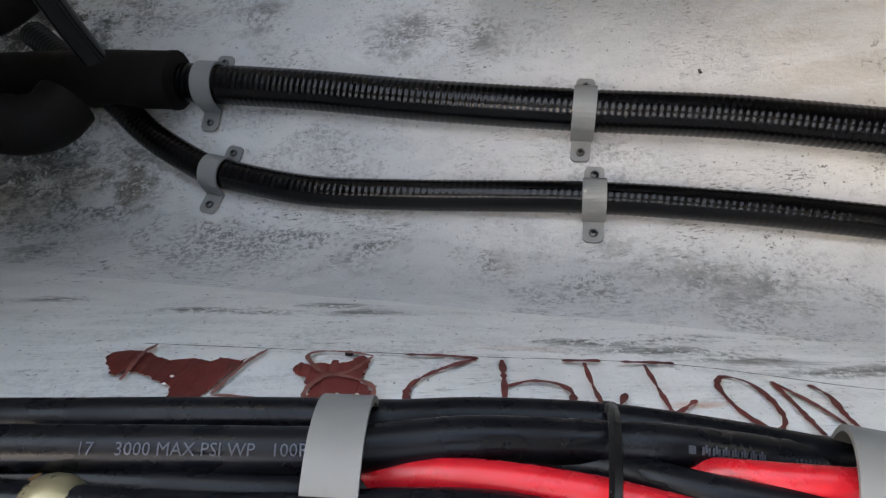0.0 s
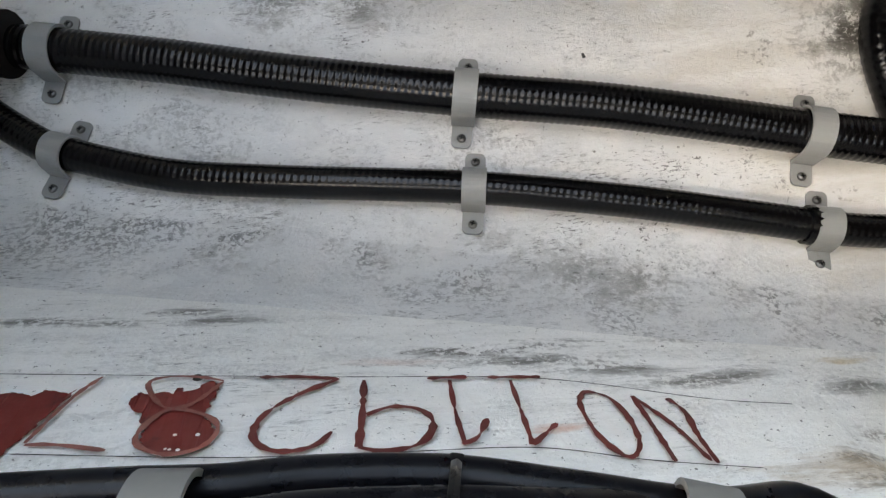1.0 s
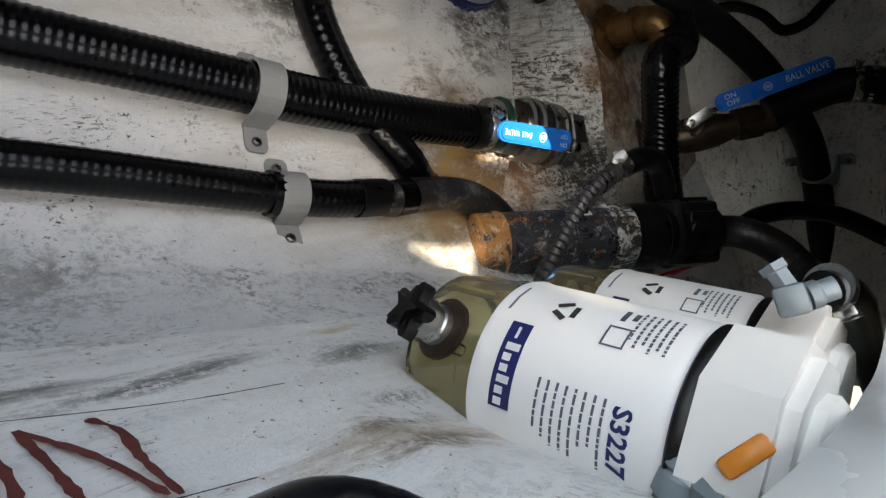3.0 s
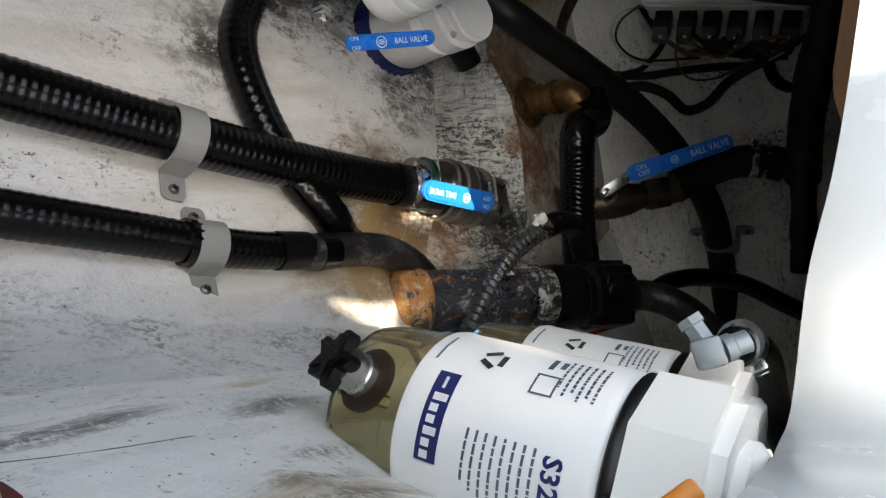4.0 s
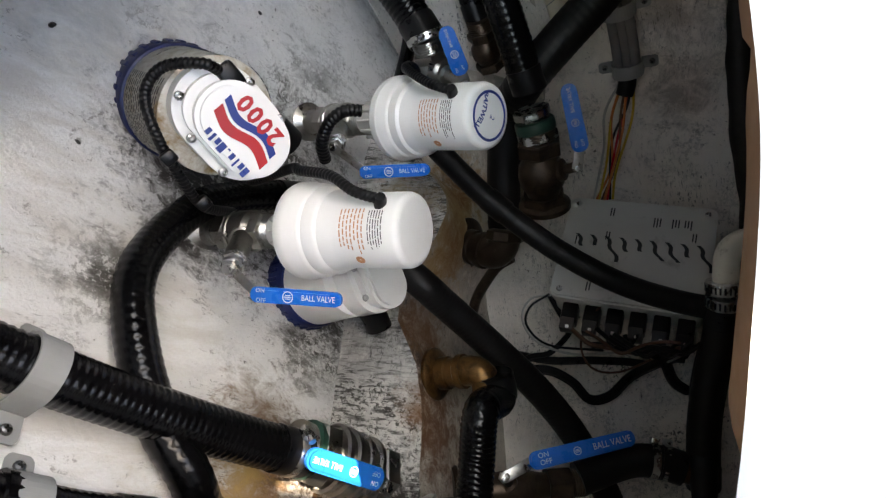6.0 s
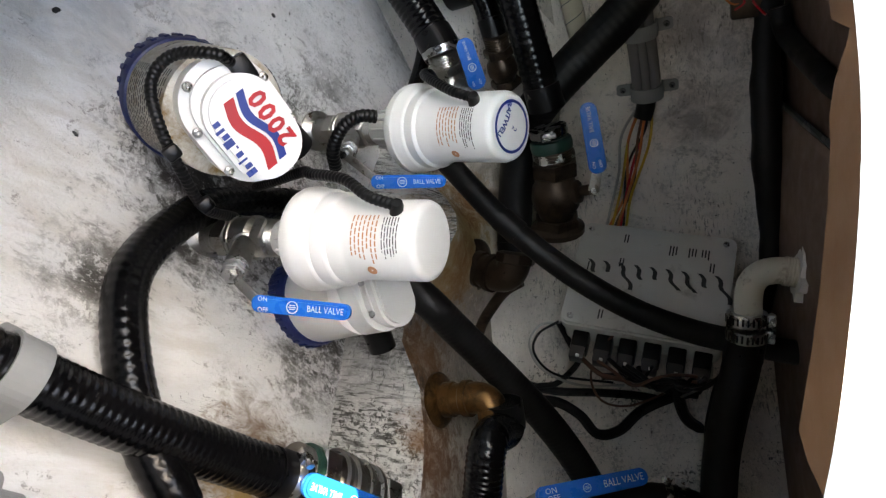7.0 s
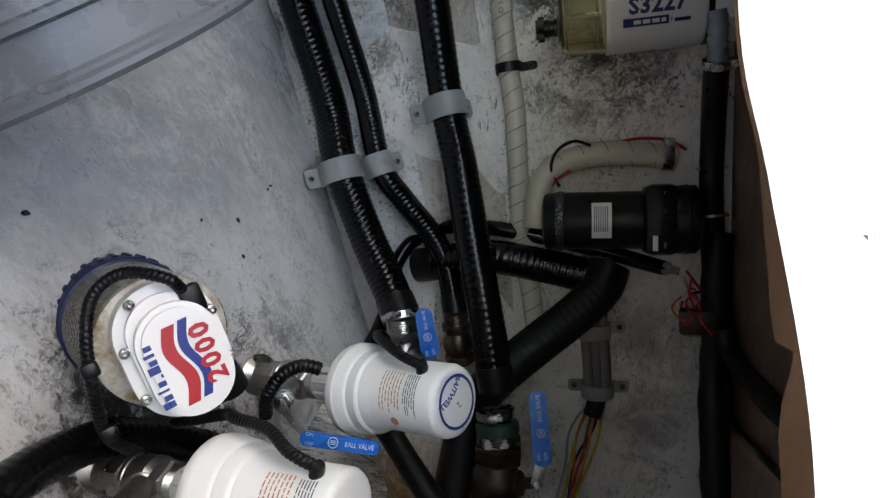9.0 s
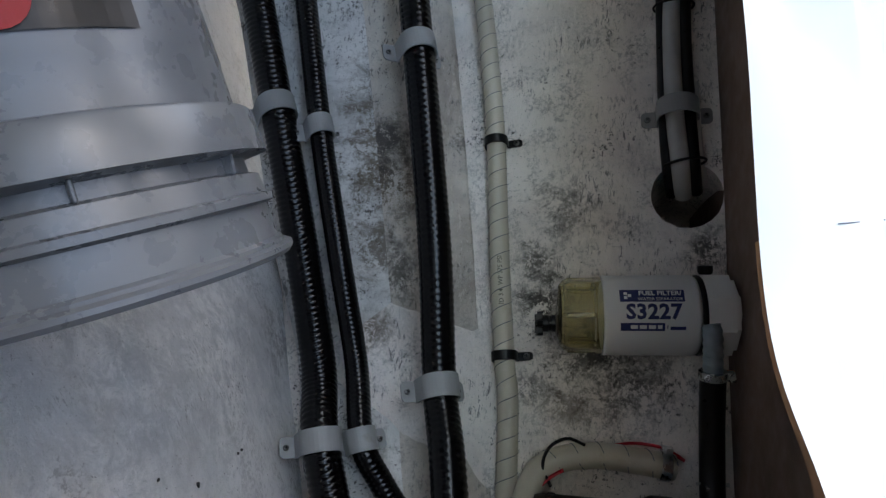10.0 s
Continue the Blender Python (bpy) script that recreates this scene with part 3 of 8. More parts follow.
def block(size, at=(0, 0, 0), bevel=0.0, segs=2, bm=None, m=None):
    """A box with rounded edges, centred on at."""
    b2 = bmesh.new()
    bmesh.ops.create_cube(b2, size=1.0)
    for v in b2.verts:
        v.co = Vector((v.co.x * size[0], v.co.y * size[1], v.co.z * size[2]))
    if bevel:
        bmesh.ops.bevel(b2, geom=b2.edges[:], offset=bevel, segments=segs, affect="EDGES", profile=0.5)
    for v in b2.verts:
        v.co += Vector(at)
        if m:
            v.co = m @ v.co
    if bm is None:
        return b2
    tmp = bpy.data.meshes.new("tmp")
    b2.to_mesh(tmp)
    b2.free()
    bm.from_mesh(tmp)
    bpy.data.meshes.remove(tmp)
    return bm


def slab(outline, depth, bm=None, m=None, bevel=0.0):
    """A plate from an outline in x, y, from z 0 to depth."""
    b2 = bmesh.new()
    vs = [b2.verts.new((x, y, 0)) for x, y in outline]
    f = b2.faces.new(vs)
    up = bmesh.ops.extrude_face_region(b2, geom=[f])
    for v in up["geom"]:
        if isinstance(v, bmesh.types.BMVert):
            v.co.z += depth
    if bevel:
        top = [e for e in b2.edges if all(abs(v.co.z - depth) < 1e-6 for v in e.verts)]
        bmesh.ops.bevel(b2, geom=top, offset=bevel, segments=2, affect="EDGES")
    if m:
        for v in b2.verts:
            v.co = m @ v.co
    if bm is None:
        return b2
    tmp = bpy.data.meshes.new("tmp")
    b2.to_mesh(tmp)
    b2.free()
    bm.from_mesh(tmp)
    bpy.data.meshes.remove(tmp)
    return bm


def round_rect(w, h, r, n=5):
    out = []
    for cx, cy, a0 in ((w / 2 - r, h / 2 - r, 0), (-w / 2 + r, h / 2 - r, 90), (-w / 2 + r, -h / 2 + r, 180), (w / 2 - r, -h / 2 + r, 270)):
        for k in range(n + 1):
            a = radians(a0 + 90 * k / n)
            out.append((cx + r * math.cos(a), cy + r * math.sin(a)))
    return out


def ribbon(points, half, lift, normal, bm=None, uneven=0.0):
    """A flat stroke through points, of half width, lifted off a surface."""
    bm = bm or bmesh.new()
    n = Vector(normal).normalized()
    path = spline(points, 0.004)
    prev = None
    for k, q in enumerate(path):
        d = (path[min(k + 1, len(path) - 1)] - path[max(k - 1, 0)]).normalized()
        s = n.cross(d).normalized()
        w = half * (1 + uneven * noise.noise(q * 160)) * (0.55 if k in (0, len(path) - 1) else 1)
        a, b = bm.verts.new(q + s * w + n * lift), bm.verts.new(q - s * w + n * lift)
        if prev:
            bm.faces.new((prev[0], a, b, prev[1]))
        prev = (a, b)
    return bm


def letters(text, size, place, bm=None, spacing=1.0, shear=0.0, bold=0.0):
    """Lettering as flat mesh; place maps a point (x, y) of the text to the surface."""
    cu = bpy.data.curves.new("txt", "FONT")
    cu.body, cu.size, cu.align_x, cu.align_y, cu.space_character, cu.shear, cu.resolution_u = text, size, "CENTER", "CENTER", spacing, shear, 2
    cu.offset = bold * size
    ob = bpy.data.objects.new("txt", cu)
    scene.collection.objects.link(ob)
    dg = bpy.context.evaluated_depsgraph_get()
    me = bpy.data.meshes.new_from_object(ob.evaluated_get(dg))
    bm = bm or bmesh.new()
    b2 = bmesh.new()
    b2.from_mesh(me)
    bmesh.ops.subdivide_edges(b2, edges=[e for e in b2.edges if e.calc_length() > size * 0.5], cuts=2)
    for v in b2.verts:
        v.co = Vector(place(v.co.x, v.co.y))
    b2.to_mesh(me)
    b2.free()
    bm.from_mesh(me)
    bpy.data.objects.remove(ob)
    bpy.data.curves.remove(cu)
    bpy.data.meshes.remove(me)
    return bm


def bars(rows, place, bm=None, height=0.0016, cuts=6):
    """Plain bars in place of fine print: rows of (x0, x1, y)."""
    bm = bm or bmesh.new()
    n = max(1, int(height / 0.004))
    for x0, x1, y in rows:
        prev = None
        for k in range(cuts + 1):
            x = x0 + (x1 - x0) * k / cuts
            line = [bm.verts.new(place(x, y + height * (0.5 - j / n))) for j in range(n + 1)]
            if prev:
                for j in range(n):
                    bm.faces.new((prev[j], line[j], line[j + 1], prev[j + 1]))
            prev = line
    return bm


def fine_print(rng, x0, x1, y0, y1, pitch, height, words=(0.004, 0.011), gap=0.0016):
    """Rows of word-long bars that fill a block of small print."""
    out, y = [], y1
    while y > y0:
        x, end = x0, x1 - rng.random() * (x1 - x0) * 0.35
        while x < end:
            w = rng.uniform(*words)
            out.append((x, min(x + w, end), y))
            x += w + gap
        y -= pitch
    return out


def sheet(rows, bm=None):
    """A grid of points as a surface."""
    bm = bm or bmesh.new()
    g = [[bm.verts.new(p) for p in row] for row in rows]
    for a, b in zip(g, g[1:]):
        for k in range(len(a) - 1):
            bm.faces.new((a[k], a[k + 1], b[k + 1], b[k]))
    return bm


# ---- the bilge: floor, transom side, riser, ledge and bulkhead ----
def floor_z(x, y):
    s = min(1, max(0, (y - 0.25) / 0.4))
    a = min(1, max(0, (y - 0.2) / 0.25))
    b = min(1, max(0, (0.5 - x) / 0.25))
    return 0.0243 + 0.2037 * x - 0.1644 * y - 0.05 * math.tanh((y - 0.05) / 0.22) + 0.12 * s * s * (3 - 2 * s) - 0.07 * a * a * (3 - 2 * a) * b * b * (3 - 2 * b)


def side_y(x, z):
    k = min(1, max(0, (z - 0.27) / 0.08))
    return (-0.0065 - 0.092 * x - 0.197 * z) / 0.976 - 0.3 * max(0, x - 0.25) * k


def rough_(p, amp=0.0016):
    p = Vector(p)
    return amp * (noise.noise(p * 9) + 0.5 * noise.noise(p * 31))


def floor_profile(x):
    """Floor from far side to the fillet that runs up into the transom side."""
    pts = []
    yc = side_y(x, floor_z(x, side_y(x, 0.1)))
    zc = floor_z(x, yc)
    ys = list(np.linspace(1.5, yc + 0.075, 50))
    for y in ys:
        pts.append((x, y, floor_z(x, y) + rough_((x, y, 0))))
    a = Vector((x, yc + 0.075, floor_z(x, yc + 0.075)))
    c = Vector((x, side_y(x, zc + 0.10), zc + 0.10))
    b = Vector((x, yc, zc))
    for k in range(1, 9):
        t = k / 8
        p = a * (1 - t) ** 2 + b * 2 * t * (1 - t) + c * t * t
        pts.append((p.x, p.y + rough_((x, p.y, p.z)), p.z + rough_((x, p.y, 0))))
    return pts


XS = list(np.linspace(-0.75, 1.35, 85))
tagged(link_mesh("floor", sheet([floor_profile(x) for x in XS]), "hull"), "white painted bilge floor with grey scuffs, mould and painted shade", "floor", kind="structure")
rows = []
for x in XS:
    last = floor_profile(x)[-1]
    rows.append([last] + [(x, side_y(x, z) + rough_((x, 7, z)), z) for z in np.linspace(last[2] + 0.02, 0.62 - 0.19 * min(1, max(0, (0.25 - x) / 0.1)), 16)])
tagged(link_mesh("wall_transom", sheet(rows), "transom"), "white painted transom side with scratched numerals and red patches", "wall", kind="structure")

WALL = [(-0.5, 1.45), (-0.1, 1.22), (0.139, 1.09), (0.407, 0.925), (0.66, 0.757), (0.80, 0.665), (0.93, 0.57), (1.03, 0.46), (1.09, 0.33), (1.12, 0.15), (1.13, -0.35)]
wp = spline([(x, y, 0) for x, y in WALL], 0.02)
HOLE = Vector((0.3598, 0.9307, 0.6223))
HOLE_R = 0.046


def wall_pt(q, z):
    s = 0.09 * (z - 0.4)
    p = Vector((q.x - 0.55 * s, q.y - 0.83 * s, z))
    return p + Vector((-0.6, -0.8, 0)) * rough_(p, 0.002)


bm = sheet([[wall_pt(q, z) for z in np.linspace(0.0, 0.95, 48)] for q in wp])
near = [f for f in bm.faces if (f.calc_center_median() - HOLE).length < HOLE_R + 0.022]
cut_verts = {v for f in near for v in f.verts}
bmesh.ops.delete(bm, geom=near, context="FACES")
edge = [e for e in bm.edges if e.is_boundary and all(v in cut_verts for v in e.verts)]
wall_n = Vector((-0.53, -0.84, -0.08)).normalized()
ring = bmesh.ops.extrude_edge_only(bm, edges=edge)
rv_ = [v for v in ring["geom"] if isinstance(v, bmesh.types.BMVert)]
for v in rv_:
    d = v.co - HOLE
    d -= wall_n * d.dot(wall_n)
    v.co = HOLE + d.normalized() * HOLE_R
re_ = [e for e in ring["geom"] if isinstance(e, bmesh.types.BMEdge)]
ring = bmesh.ops.extrude_edge_only(bm, edges=re_)
for v in ring["geom"]:
    if isinstance(v, bmesh.types.BMVert):
        v.co -= wall_n * 0.03
deep = bmesh.ops.extrude_edge_only(bm, edges=[e for e in ring["geom"] if isinstance(e, bmesh.types.BMEdge)])
for v in deep["geom"]:
    if isinstance(v, bmesh.types.BMVert):
        v.co -= wall_n * 0.2
bmesh.ops.edgenet_fill(bm, edges=[e for e in deep["geom"] if isinstance(e, bmesh.types.BMEdge)])
tagged(link_mesh("wall_bulkhead", bm, "wall"), "mouldy off-white painted bulkhead with a round cable hole", "wall", kind="structure")

CREASE = [(0.0338, 1.0795, -0.0686), (0.1121, 1.0314, -0.0219), (0.4032, 0.8946, 0.0556), (0.5842, 0.8305, 0.106), (0.6647, 0.7201, 0.1447), (0.7552, 0.6909, 0.1845), (0.9031, 0.757, 0.154), (0.8442, 0.5741, 0.1614), (0.8473, 0.4461, 0.1345), (0.8567, 0.2786, 0.1159), (0.8225, 0.1859, 0.1338), (0.7518, 0.078, 0.1583), (0.689, 0.0054, 0.1738), (0.6432, -0.0443, 0.1828), (0.64, -0.13, 0.17)]
EDGE = [(0.042, 1.0943, 0.1383), (0.1178, 1.0528, 0.159), (0.4052, 0.9124, 0.2105), (0.5857, 0.8486, 0.2335), (0.685, 0.7417, 0.2626), (0.7745, 0.699, 0.2757), (0.8524, 0.6849, 0.2441), (0.8931, 0.5936, 0.2139), (0.9061, 0.4752, 0.1989), (0.85, 0.36, 0.26), (0.8392, 0.2313, 0.2011), (0.8503, 0.1597, 0.2232), (0.8461, 0.0856, 0.2356), (0.838, 0.0087, 0.2384), (0.82, -0.15, 0.27)]
BACK = [(0.0958, 1.1237, 0.2998), (0.4073, 0.9298, 0.3527), (0.6686, 0.7516, 0.3971), (0.7654, 0.6877, 0.3998), (0.8364, 0.6374, 0.4083), (0.9365, 0.5616, 0.4092), (1.0469, 0.4364, 0.3283), (1.0994, 0.3289, 0.2513), (1.09, 0.24, 0.25), (1.1, 0.16, 0.26), (1.11, 0.05, 0.27), (1.12, -0.2, 0.28)]
def even(pts, n=60):
    s = spline(pts, 0.01)
    return [s[round(k * (len(s) - 1) / (n - 1))] for k in range(n)]


ca, ea, ba = even(CREASE), even(EDGE), even(BACK)
rows = []
for a, b in zip(ca, ea):
    rows.append([a - Vector((0, 0, 0.01)), a.lerp(b, 0.15)] + [a.lerp(b, t) + Vector((1, 0.5, 1)) * rough_(a.lerp(b, t), 0.002) for t in (0.4, 0.6, 0.8, 0.92)] + [b])
tagged(link_mesh("floor_riser", sheet(rows), "riser"), "mouldy white painted step face above the bilge floor", "wall", kind="structure")
rows = [[b] + [b.lerp(c, t) + Vector((0, 0, 1)) * rough_(b.lerp(c, t), 0.003) for t in (0.1, 0.25, 0.45, 0.65, 0.85)] + [c + Vector((0.03, 0.03, 0))] for b, c in zip(ea, ba)]
tagged(link_mesh("floor_ledge", sheet(rows), "shelf"), "rust-stained white painted ledge at the foot of the bulkhead", "floor", kind="structure")

# closing walls behind and beside the camera
tagged(link_mesh("wall_aft", sheet([[(-0.75, y, z) for z in (-0.4, 0.2, 0.6)] for y in (-0.3, 0.5, 1.6)]), "hull"), "plain white painted bilge wall", "wall", kind="structure")
tagged(link_mesh("wall_far", sheet([[(x, 1.5, z) for z in (-0.4, 0.3, 0.95)] for x in (-0.75, 0.0, 0.6)]), "hull"), "plain white painted bilge wall", "wall", kind="structure")
tagged(link_mesh("wall_end", sheet([[(1.34, y, z) for z in (-0.2, 0.4, 0.95)] for y in (-0.4, 0.3, 1.5)]), "wall"), "dim painted bilge wall", "wall", kind="structure")

# ---- deck with the hatch opening ----
LIP = [(-0.70, 0.02, 0.43), (-0.3, -0.044, 0.43), (0.05, -0.091, 0.435), (0.2, -0.101, 0.475), (0.28, -0.098, 0.50), (0.40, -0.124, 0.505), (0.475, -0.124, 0.512), (0.495, -0.055, 0.525),
       (0.450, 0.0, 0.538), (0.390, 0.055, 0.546), (0.350, 0.143, 0.558), (0.313, 0.237, 0.557), (0.273, 0.315, 0.553), (0.15, 0.41, 0.554), (0.03, 0.53, 0.556), (-0.10, 0.70, 0.555), (-0.30, 0.98, 0.55), (-0.5, 1.26, 0.55)]
lp = spline(LIP, 0.012)
outs = []
for k, q in enumerate(lp):
    d = lp[min(k + 1, len(lp) - 1)] - lp[max(k - 1, 0)]
    outs.append(Vector((d.y, -d.x, 0)).normalized())
for _ in range(12):
    outs = [(outs[max(k - 1, 0)] + o + outs[min(k + 1, len(outs) - 1)]).normalized() for k, o in enumerate(outs)]
Z = Vector((0, 0, 1))
rows = []
for q, o in zip(lp, outs):
    h = 1 - 0.9 * min(1, max(0, (0.2 - q.x) / 0.2)) * (q.y < 0.2)
    rows.append([q - Z * 0.002, q + Z * 0.003, q + Z * 0.05 * h, q + Z * 0.056 * h + o * 0.004, q + Z * 0.058 * h + o * 0.03, q + Z * 0.064 * h + o * 0.036,
                 q + Z * 0.11 * h + o * 0.04, q + Z * 0.118 * h + o * 0.05, q + Z * 0.12 * h + o * 1.05])
tagged(link_mesh("deck", sheet(rows), "gel"), "glossy white gelcoat deck and hatch coaming", "deck", kind="structure")
rows = []
for q, o in zip(lp, outs):
    if q.x < 0.24 or q.y < 0.02:
        continue
    w = 0.038 * min(1, max(0.05, (0.26 - q.y) / 0.1)) * (1 - 0.96 * math.exp(-((q.y - 0.172) / 0.009) ** 2))
    rows.append([q + o * 0.0005 - Z * 0.002, q + o * (0.002 + w * 0.5) - Z * 0.003, q + o * (0.004 + w * (1 + 0.2 * noise.noise(q * 14))) - Z * 0.002])
tagged(link_mesh("deck_edge", sheet(rows), "rawlam"), "raw brown laminate edge under the hatch coaming", "deck edge", kind="structure")
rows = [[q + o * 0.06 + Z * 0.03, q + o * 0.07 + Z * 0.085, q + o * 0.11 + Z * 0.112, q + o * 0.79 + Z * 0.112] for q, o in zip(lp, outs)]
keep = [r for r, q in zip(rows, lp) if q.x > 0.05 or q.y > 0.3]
tagged(link_mesh("ceiling", sheet(keep), "underside"), "raw underside of the deck, coloured darker for its shade", "ceiling", kind="structure")
tagged(link_mesh("deck_aft", sheet([[(x, y, 0.445 + 0.1 * min(1, max(0, y / 0.5))) for y in (-0.5, -0.1, 0.3, 0.6, 1.4)] for x in (-1.4, -0.8, -0.36)]), "gel"), "white gelcoat deck behind the hatch", "deck", kind="structure")

# unseen overhead screen, added and notched to keep sun off most of the bilge
tagged(link_mesh("hardtop", slab([(2.6, -1.4), (2.6, 0.19), (-1.13, 0.19), (-1.20, 0.215), (-1.37, 0.222), (-1.383, 0.16), (-1.420, 0.132), (-1.432, 0.112), (-1.470, 0.122), (-1.532, 0.157), (-1.445, 0.141), (-1.425, 0.143), (-1.393, 0.165), (-1.385, 0.255), (-1.22, 0.250), (-1.20, 0.50), (-1.14, 0.57), (-1.05, 0.60), (-1.05, 1.4), (-4.0, 1.4), (-4.0, -0.05), (0.15, -0.05), (0.15, -1.4)], 0.02, None, Matrix.Translation((0, 0, 2.3))), "gel"), "white unseen screen added overhead to shape the sunlight", "roof", kind="structure")
# second unseen panel, added to block light from straight above
tagged(link_mesh("hardtop_front", slab([(-1.19, 0.17), (2.6, 0.17), (2.6, 1.6), (0.2, 1.6), (0.2, 0.50), (-1.0, 0.50), (-1.0, 0.60), (-1.19, 0.60)], 0.02, None, Matrix.Translation((0, 0, 2.33))), "gel"), "white unseen panel added overhead to block skylight", "roof", kind="structure")

# unseen wall behind the camera, added to cut light from the low sky
tagged(link_mesh("gunwale", slab([(-1.52, -1.2), (-1.45, -1.2), (-1.45, 2.6), (-1.52, 2.6)], 0.42, None, Matrix.Translation((0, 0, 0.44))), "gel"), "white unseen wall added to block low skylight", "wall", kind="structure")

# ---- hoses on the floor, with their clamps ----
FLOOR_N = Vector((-0.195, 0.365, 0.91)).normalized()
FILLET_N = Vector((-0.195, 0.52, 0.83)).normalized()
WALL_N = Vector((-0.56, -0.82, -0.08)).normalized()


def hose(name, points, radius, label, material="hose", rib=0.0, pitch=0.0065, sides=18, group="", category="hose", wobble=0.0):
    origin = Vector(points[0])
    bm = tube([Vector(p) - origin for p in points], radius, sides, 0.008, rib, pitch, wobble=wobble)
    ob = solo(name, bm, material, label, category, group)
    ob.location = origin
    if category == "hose" and material in ("hose", "rubber") and radius > 0.016:
        # smooth moulded cuffs at both ends
        path = spline(points, 0.004)
        for seg in (path[:9], path[-9:]):
            part("end_cuff", tube([q - origin for q in seg], radius + 0.0009, sides, 0.004), "black_plastic", ob)
    return ob


def screw_mesh(bm, at, r=0.0042):
    m = Matrix.Translation(at)
    lathe([(r, 0), (r, 0.0008), (r * 0.85, 0.0022), (r * 0.45, 0.003), (r * 0.3, 0.0024), (0, 0.002)], 12, bm, m)
    return bm


def cross_screw(at, parent, r=0.0042, turn=0.0, tilt=0.0):
    """A pan-head screw with a dark cross recess."""
    sc = part("screw", screw_mesh(bmesh.new(), (0, 0, 0), r), "screw", parent, "stainless cross-head screw")
    sc.matrix_local = Matrix.Translation(at) @ Matrix.Rotation(tilt, 4, "X") @ Matrix.Rotation(turn, 4, "Z")
    bm = bmesh.new()
    for k in range(2):
        block((r * 1.15, r * 0.26, 0.0012), (0, 0, 0.0027), 0, 1, bm, Matrix.Rotation(k * math.pi / 2, 4, "Z"))
    part("recess", bm, "black_plastic", sc, "dark cross recess", smooth=False)
    return sc


def clamp(at, along, normal, r, width=0.0215, tabs=(1, 1), label="grey coated pipe clamp screwed to the bilge floor", group="hose clamps", tab=0.0215, material="clamp", toe=0.0):
    """A saddle strap over a hose: x along the hose, z off the surface; at lies on the surface under the hose."""
    n = Vector(normal).normalized()
    ob = thing("pipe_clamp", axes(at, n, along), label, "clamp", group)
    th, R, cz = 0.0022, r + 0.0008, r
    # profile: across, up, share of the width
    ear = [(R + tab, 0.50), (R + tab - 0.0012, 0.70), (R + tab - 0.0035, 0.84), (R + tab - 0.006, 0.88), (R + 0.0035, 0.88), (R + 0.0012, 0.92)]
    prof = [(-y, 0.0005, w) for y, w in ear] if tabs[0] else []
    prof += [(-R, 0.0025, 1.0), (-R, cz, 1.0)]
    for k in range(1, 16):
        a = math.pi - math.pi * k / 16
        prof.append((R * math.cos(a), cz + R * math.sin(a), 1.0))
    prof += [(R, cz, 1.0), (R, 0.0025 + toe * 0.4, 1.0)]
    if tabs[1]:
        prof += [(y, 0.0005 + toe * (0.4 + 0.6 * (y - R) / tab), w) for y, w in reversed(ear)]
    bm = bmesh.new()
    lines = []
    for k, (y, z, share) in enumerate(prof):
        a, b = prof[max(k - 1, 0)], prof[min(k + 1, len(prof) - 1)]
        d = Vector((b[0] - a[0], b[1] - a[1])).normalized()
        w = width / 2 * share
        ring = [Vector((-w, y, z)), Vector((w, y, z)), Vector((w, y - d.y * th, z + d.x * th)), Vector((-w, y - d.y * th, z + d.x * th))]
        lines.append([bm.verts.new(v) for v in ring])
    for a, b in zip(lines, lines[1:]):
        for j in range(4):
            bm.faces.new((a[j], a[(j + 1) % 4], b[(j + 1) % 4], b[j]))
    bm.faces.new(lines[0])
    bm.faces.new(lines[-1])
    part("strap", bm, material, ob, smooth=False)
    for side, on in ((-1, tabs[0]), (1, tabs[1])):
        if on:
            up = toe * 0.8 if side > 0 else 0.0
            cross_screw((0, side * (R + tab * 0.62), th + 0.0005 + up), ob, 0.0042, 0.4 + 7.0 * at[0], 0.0)
    return ob


def clamp_on(points, at, normal, r, **kw):
    """A clamp where a hose passes nearest to at."""
    path = spline(points, 0.005)
    k = min(range(len(path)), key=lambda i: (path[i] - Vector(at)).length)
    d = path[min(k + 2, len(path) - 1)] - path[max(k - 2, 0)]
    return clamp(path[k] - Vector(normal).normalized() * r, d, normal, r, **kw)


H1 = [(-0.4527, 0.223, -0.1163), (-0.3613, 0.2155, -0.0946), (-0.2853, 0.2059, -0.0755), (-0.2299, 0.1968, -0.0613), (-0.1345, 0.1801, -0.0365), (-0.0198, 0.1568, -0.0053), (0.129, 0.1307, 0.0343), (0.2621, 0.11, 0.0691), (0.4404, 0.0718, 0.1211), (0.5299, 0.0544, 0.1502), (0.5939, 0.0449, 0.1701), (0.6529, 0.0376, 0.1891)]
hose("bilge_hose", H1, 0.0205, "thick black corrugated hose clamped along the bilge floor", rib=0.0009, pitch=0.0062, group="floor hoses")
H2 = [(-0.4529, 0.2872, -0.1549), (-0.3564, 0.2021, -0.095), (-0.3051, 0.1496, -0.0671), (-0.2472, 0.1086, -0.0404), (-0.2251, 0.1004, -0.0328), (-0.1419, 0.0769, -0.0068), (-0.044, 0.0641, 0.0181), (0.1173, 0.0479, 0.0574), (0.2473, 0.0274, 0.0919), (0.342, 0.0085, 0.1184), (0.4368, -0.0113, 0.1453), (0.5028, -0.0172, 0.1609)]
drain_h = hose("drain_hose", H2, 0.0152, "black rubber hose clamped beside the thicker hose on the floor", rib=0.0005, pitch=0.0062, group="floor hoses")


